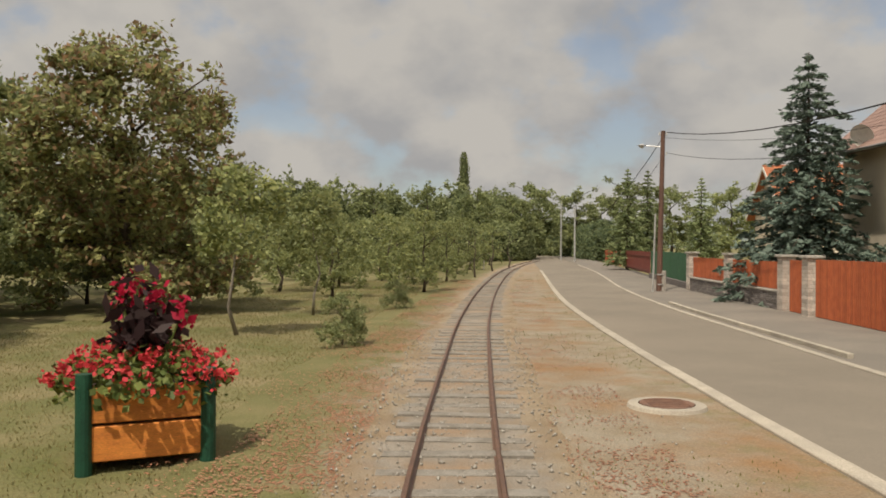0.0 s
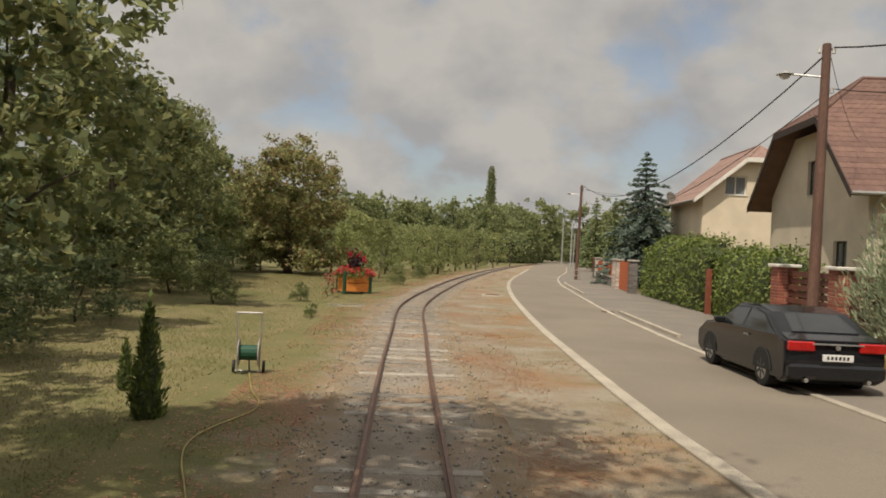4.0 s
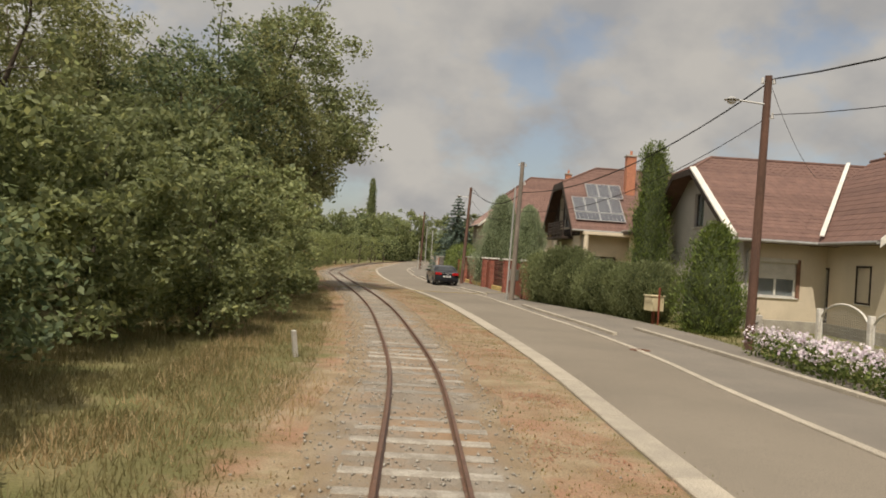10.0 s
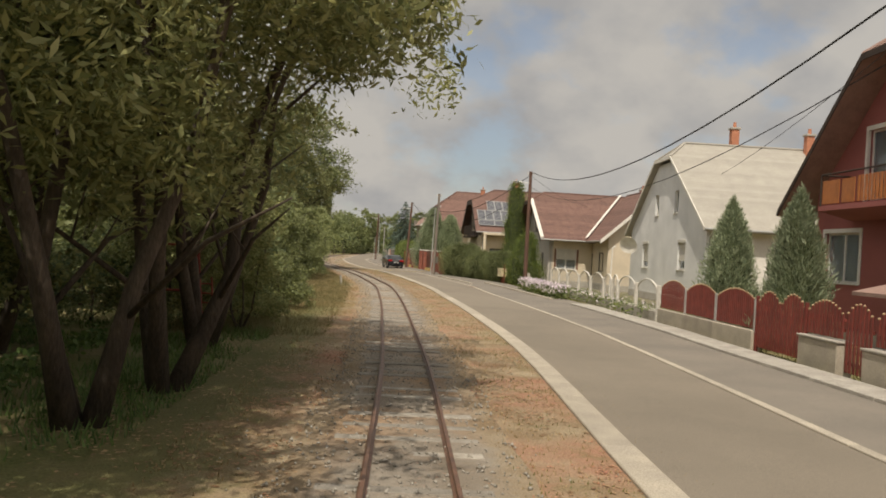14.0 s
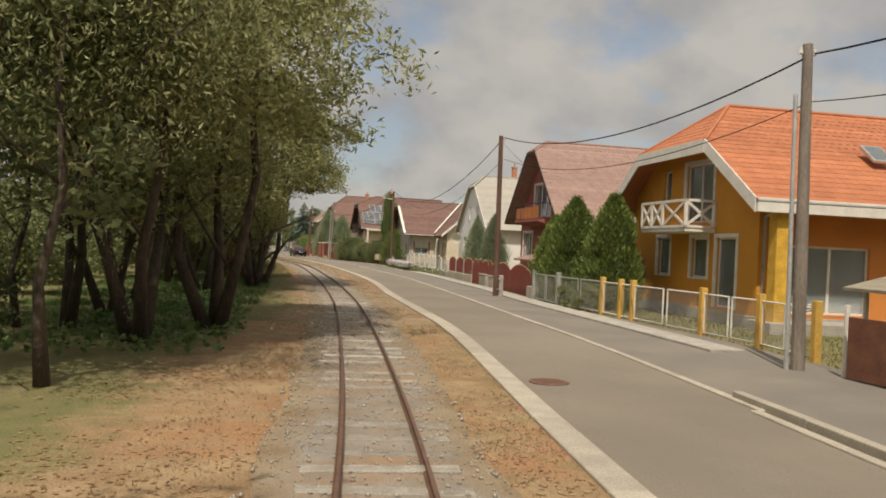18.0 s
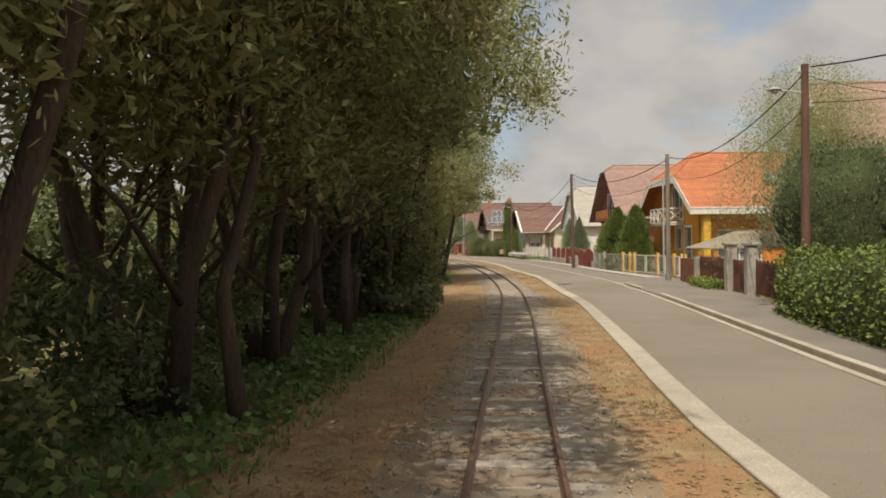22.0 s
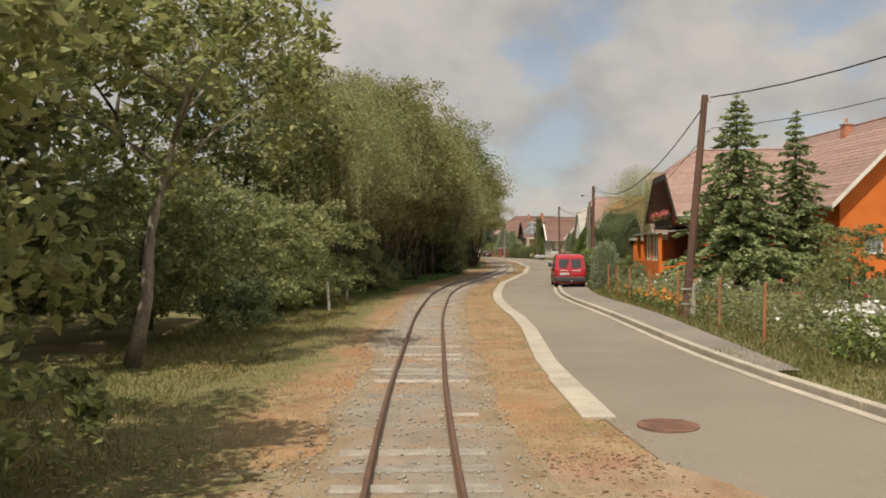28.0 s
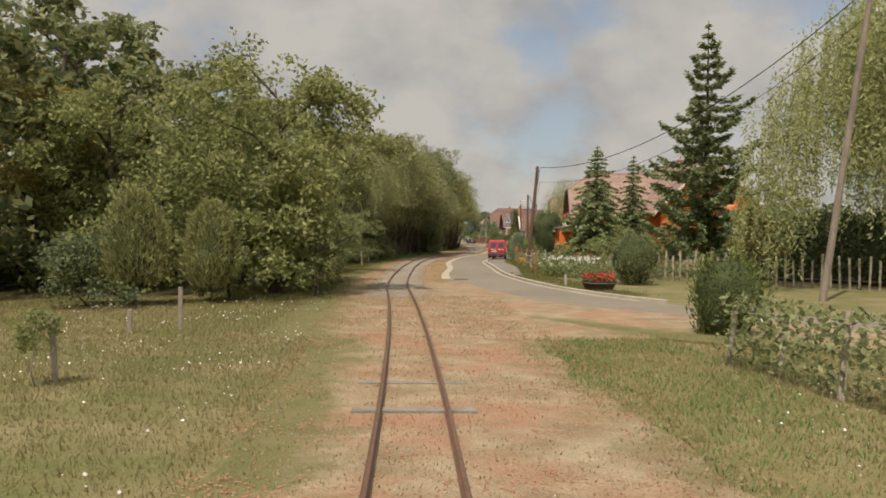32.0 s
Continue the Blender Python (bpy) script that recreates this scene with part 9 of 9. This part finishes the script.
# red van
VAN = [(-1.98, 0.3), (-2.02, 0.75), (-1.98, 1.02), (-1.80, 1.68), (-1.66, 1.8), (-0.3, 1.84), (0.55, 1.79), (1.02, 1.2), (1.85, 0.98), (2.06, 0.7), (2.08, 0.35), (1.9, 0.22), (-1.85, 0.22)]
ob, body, wid, sg = vehicle("parked_van", -5.15, -142.75, -9, "red small panel van parked half on the kerb", VAN, 1.72, 1.0, 1.84, M_REDCAR, 0.14, 0.3, (-1.3, 1.38), bevel=0.07)
sg([(-1.62, 1.08), (-1.5, 1.58), (-0.85, 1.62), (-0.85, 1.06)])
sg([(-0.76, 1.06), (-0.76, 1.62), (-0.25, 1.64), (-0.25, 1.06)])
sg([(-0.12, 1.06), (-0.12, 1.64), (0.42, 1.62), (0.8, 1.2), (0.8, 1.06)])
for s in (-1, 1):
    x0, x1 = (0.06, 0.62) if s > 0 else (-0.62, -0.06)
    part("rear_window", prism([(x0, -1.965, 1.1), (x1, -1.955, 1.1), (x1 * 0.93, -1.83, 1.58), (x0, -1.84, 1.58)], (0, 0.03, 0.0)), M_CARGLASS, body)
    part("wiper", rod((s * 0.1, -1.99, 1.1), (s * 0.42, -1.985, 1.08), 0.012, 0.008, 5), M_PLASTIC, body)
    part("tail_lamp", box(s * 0.77 - 0.05, s * 0.77 + 0.05, -2.02, -1.9, 0.68, 1.0, 0.02), M_TAIL, body)
    part("door_mirror", box(s * 0.97 - 0.1, s * 0.97 + 0.1, 0.7, 0.86, 1.1, 1.32, 0.03), M_PLASTIC, body)
    part("side_trim", box(s * 0.862 - 0.012, s * 0.862 + 0.012, -1.75, 1.7, 0.52, 0.6, 0.006), M_PLASTIC, body)
    part("name_strip", box(s * 0.34 - 0.24, s * 0.34 + 0.22, -2.03, -2.0, 0.94, 0.975, 0.004), M_PLATE, body)
    part("door_handle", box(s * 0.87 - 0.012, s * 0.87 + 0.012, -0.4, -0.25, 0.92, 0.96, 0.004), M_PLASTIC, body)
part("bumper", box(-0.84, 0.84, -2.1, -1.86, 0.32, 0.6, 0.05), M_PLASTIC, body, "dark grey plastic bumper")
part("door_seam", box(-0.006, 0.006, -2.022, -1.99, 0.62, 1.0), M_PLASTIC, body)
pt = part("number_plate", box(-0.56, -0.08, -2.045, -2.01, 0.7, 0.82, 0.006), M_PLATE, body, "pale number plate")
for k in range(6):
    part("plate_bar", box(-0.5 + k * 0.065, -0.465 + k * 0.065, -2.048, -2.045, 0.73, 0.79), M_TYRE, pt)
part("tow_bar", rod((0.05, -2.0, 0.32), (0.05, -2.2, 0.34), 0.03, 0.03, 8), M_GALV, body)
part("tow_ball", rod((0.05, -2.2, 0.34), (0.05, -2.2, 0.43), 0.03, 0.026, 8), M_GALV, body)

ob.scale = (0.93, 0.93, 0.93)
# ---- ground cover ----
def blades(name, xy, h0, h1, material, g, wid=0.012, z=-0.05):
    n = len(xy)
    a = g.random(n) * 6.283
    h = h0 + (h1 - h0) * g.random(n) ** 1.5
    tilt = g.normal(size=(n, 2)) * 0.35 * h[:, None]
    dx, dy = np.cos(a) * wid, np.sin(a) * wid
    z0 = np.full(n, z)
    v = np.stack([np.stack([xy[:, 0] - dx, xy[:, 1] - dy, z0], 1), np.stack([xy[:, 0] + dx, xy[:, 1] + dy, z0], 1), np.stack([xy[:, 0] + tilt[:, 0], xy[:, 1] + tilt[:, 1], z0 + h], 1)], 1)
    return quick_mesh(name, v.reshape(-1, 3), np.arange(3 * n).reshape(n, 3), material, None, "stuff")


SOFT = random.Random(9)


def patchy(xy, scale, cutoff, seed):
    keep = np.array([noise.noise(Vector((x * scale + seed, y * scale, 0))) + 0.4 * noise.noise(Vector((x * scale * 3, y * scale * 3 + seed, 0))) + SOFT.gauss(0, 0.16) > cutoff for x, y in xy])
    return xy[keep]


g = np.random.default_rng(81)
blades("lawn_grass", along(cut(track, -26, 48), 150000, -11, -1.6, g), 0.02, 0.05, L_LAWN, g, 0.009)
blades("verge_grass", patchy(along(cut(track, -70, -26), 36000, -3.9, -1.35, g), 0.45, -0.12, 3), 0.04, 0.2, L_DRY, g, 0.009)
blades("verge_weeds", patchy(along(cut(track, -76, -26), 110000, -6.5, -1.7, g), 0.6, -0.3, 7), 0.05, 0.22, L_LAWN, g, 0.008)
blades("wood_grass", patchy(along(cut(track, -105, -74), 60000, -10, -2.9, g), 0.5, -0.02, 71), 0.05, 0.22, L_IVY, g, 0.014)
blades("bank_grass", along(cut(track, -150, -121), 18000, -5.6, -2.3, g), 0.04, 0.22, L_IVY, g, 0.02)
blades("bank_grass", along(cut(track, -190, -148), 70000, -6.5, -1.9, g), 0.03, 0.13, L_GRASS, g, 0.01)
blades("meadow_grass", along(cut(track, -232, -186), 190000, -13, -1.9, g), 0.02, 0.1, L_LAWN, g, 0.009)
blades("straw", patchy(along(cut(track, -232, -186), 50000, -2.2, 3.2, g), 0.7, -0.25, 9), 0.015, 0.055, L_DRY, g, 0.014, 0.0)
blades("verge_grass", along(cut(track, -232, -196), 110000, 2.6, 9.5, g), 0.02, 0.09, L_LAWN, g, 0.009)
blades("verge_grass", patchy(along(cut(track, -232, -194), 24000, 2.2, 5.5, g), 0.5, -0.1, 51), 0.03, 0.1, L_IVY, g, 0.012)
blades("verge_grass", patchy(along(cut(track, -178, 60), 40000, 1.0, 3.2, g), 0.5, 0.2, 13), 0.015, 0.05, L_GRASS, g, 0.012, 0.0)
blades("straw", patchy(along(cut(track, -178, -20), 60000, 0.9, 3.0, g), 0.6, -0.08, 17), 0.012, 0.045, L_DRY, g, 0.012, 0.0)
blades("straw", patchy(along(cut(track, -178, 40), 40000, -2.4, -0.8, g), 0.6, -0.05, 19), 0.012, 0.055, L_DRY, g, 0.012, 0.0)
blades("garden_grass", along(cut(pave_out, -190, -140), 26000, 0.0, 6.0, g), 0.05, 0.25, L_GRASS, g, 0.016)
blades("garden_grass", along(cut(pave_out, -140, 40), 40000, 0.3, 5.0, g), 0.04, 0.16, L_GRASS, g, 0.016)
blades("kerb_grass", patchy(along(cut(kerb, -187, -169), 12000, 0.3, 2.2, g), 0.5, -0.1, 23), 0.03, 0.14, L_GRASS, g, 0.014, 0.0)
dead_leaves("red_leaf_litter", np.concatenate([patchy(along(cut(track, -27, 50), 70000, -2.35, -0.85, g), 0.4, 0.04, 29), patchy(along(cut(track, -27, 50), 26000, -3.0, -1.4, g), 0.7, 0.12, 29)]), 0.02, 0.014, L_REDMOSS, g)
dead_leaves("red_leaf_litter", patchy(along(cut(track, -60, 50), 50000, 0.75, 2.2, g), 0.6, 0.06, 31), 0.02, 0.014, L_REDMOSS, g)
dead_leaves("red_leaf_litter", patchy(along(cut(track, -225, -60), 130000, -2.0, 2.4, g), 0.9, 0.3, 37), 0.02, 0.016, L_REDMOSS, g)
dead_leaves("leaf_litter", patchy(along(cut(track, -180, -75), 60000, -4.2, 2.5, g), 0.5, -0.1, 41), 0.03, 0.014, L_LITTER, g)
n = 4200
p = patchy(along(cut(track, -232, -188), n, -9, -2.2, g), 0.5, 0.12, 61)
p = np.concatenate([p, patchy(along(cut(track, -232, -202), 1300, 3.8, 7.5, g), 0.6, 0.05, 62)])
leaf_mesh("daisies", leaf_quads(np.c_[p, 0.07 + 0.07 * g.random(len(p))], 0.036, g, 0.9, 0.8), P_WHITE_FL, None)["kind"] = "stuff"
n = 20000
p = along(cut(track, -150, -76), n, -6.4, -2.6, g)
p = p[(p[:, 1] < -121) | ((p[:, 1] > -106) & (p[:, 0] < -4.6) & (g.random(n) < 0.5))]
n = len(p)
leaf_mesh("ground_ivy", leaf_quads(np.c_[p, 0.02 + 0.16 * g.random(n)], 0.13, g, 0.8, 0.7), L_IVY, None)["kind"] = "stuff"


# branches are trimmed back from the passing trains
def clear_gauge(reach, low, high):
    P = np.array([(p.x, p.y) for p in track])
    for ob in [o for o in bpy.data.objects if o.parent is None and o.get("category") in ("tree", "bush", "hedge", "shrub")]:
        x, y = ob.matrix_basis.translation.xy
        if np.hypot(P[:, 0] - x, P[:, 1] - y).min() > 9:
            continue
        for ch in ob.children:
            if ch.name.split(".")[0] not in ("crown", "foliage"):
                continue
            me = ch.data
            co = np.empty(len(me.vertices) * 3, np.float32)
            me.vertices.foreach_get("co", co)
            m = np.array(ob.matrix_basis @ ch.matrix_basis)
            co = co.reshape(-1, 4, 3)
            mid = co.mean(1) @ m[:3, :3].T + m[:3, 3]
            near = (mid[:, 2] < high) & (mid[:, 2] > low)
            idx = np.flatnonzero(near)
            if not len(idx):
                continue
            d = np.abs(mid[idx, 0] - np.interp(mid[idx, 1], P[::-1, 1], P[::-1, 0])) * 0.98
            bad = idx[d < reach]
            if not len(bad):
                continue
            keep = np.ones(len(co), bool)
            keep[bad] = False
            v = co[keep].reshape(-1, 3)
            fresh = quick_mesh("trimmed", v, np.arange(len(v)).reshape(-1, 4), me.materials[0])
            ch.data = fresh.data
            bpy.data.objects.remove(fresh)


clear_gauge(2.15, -1.0, 4.4)
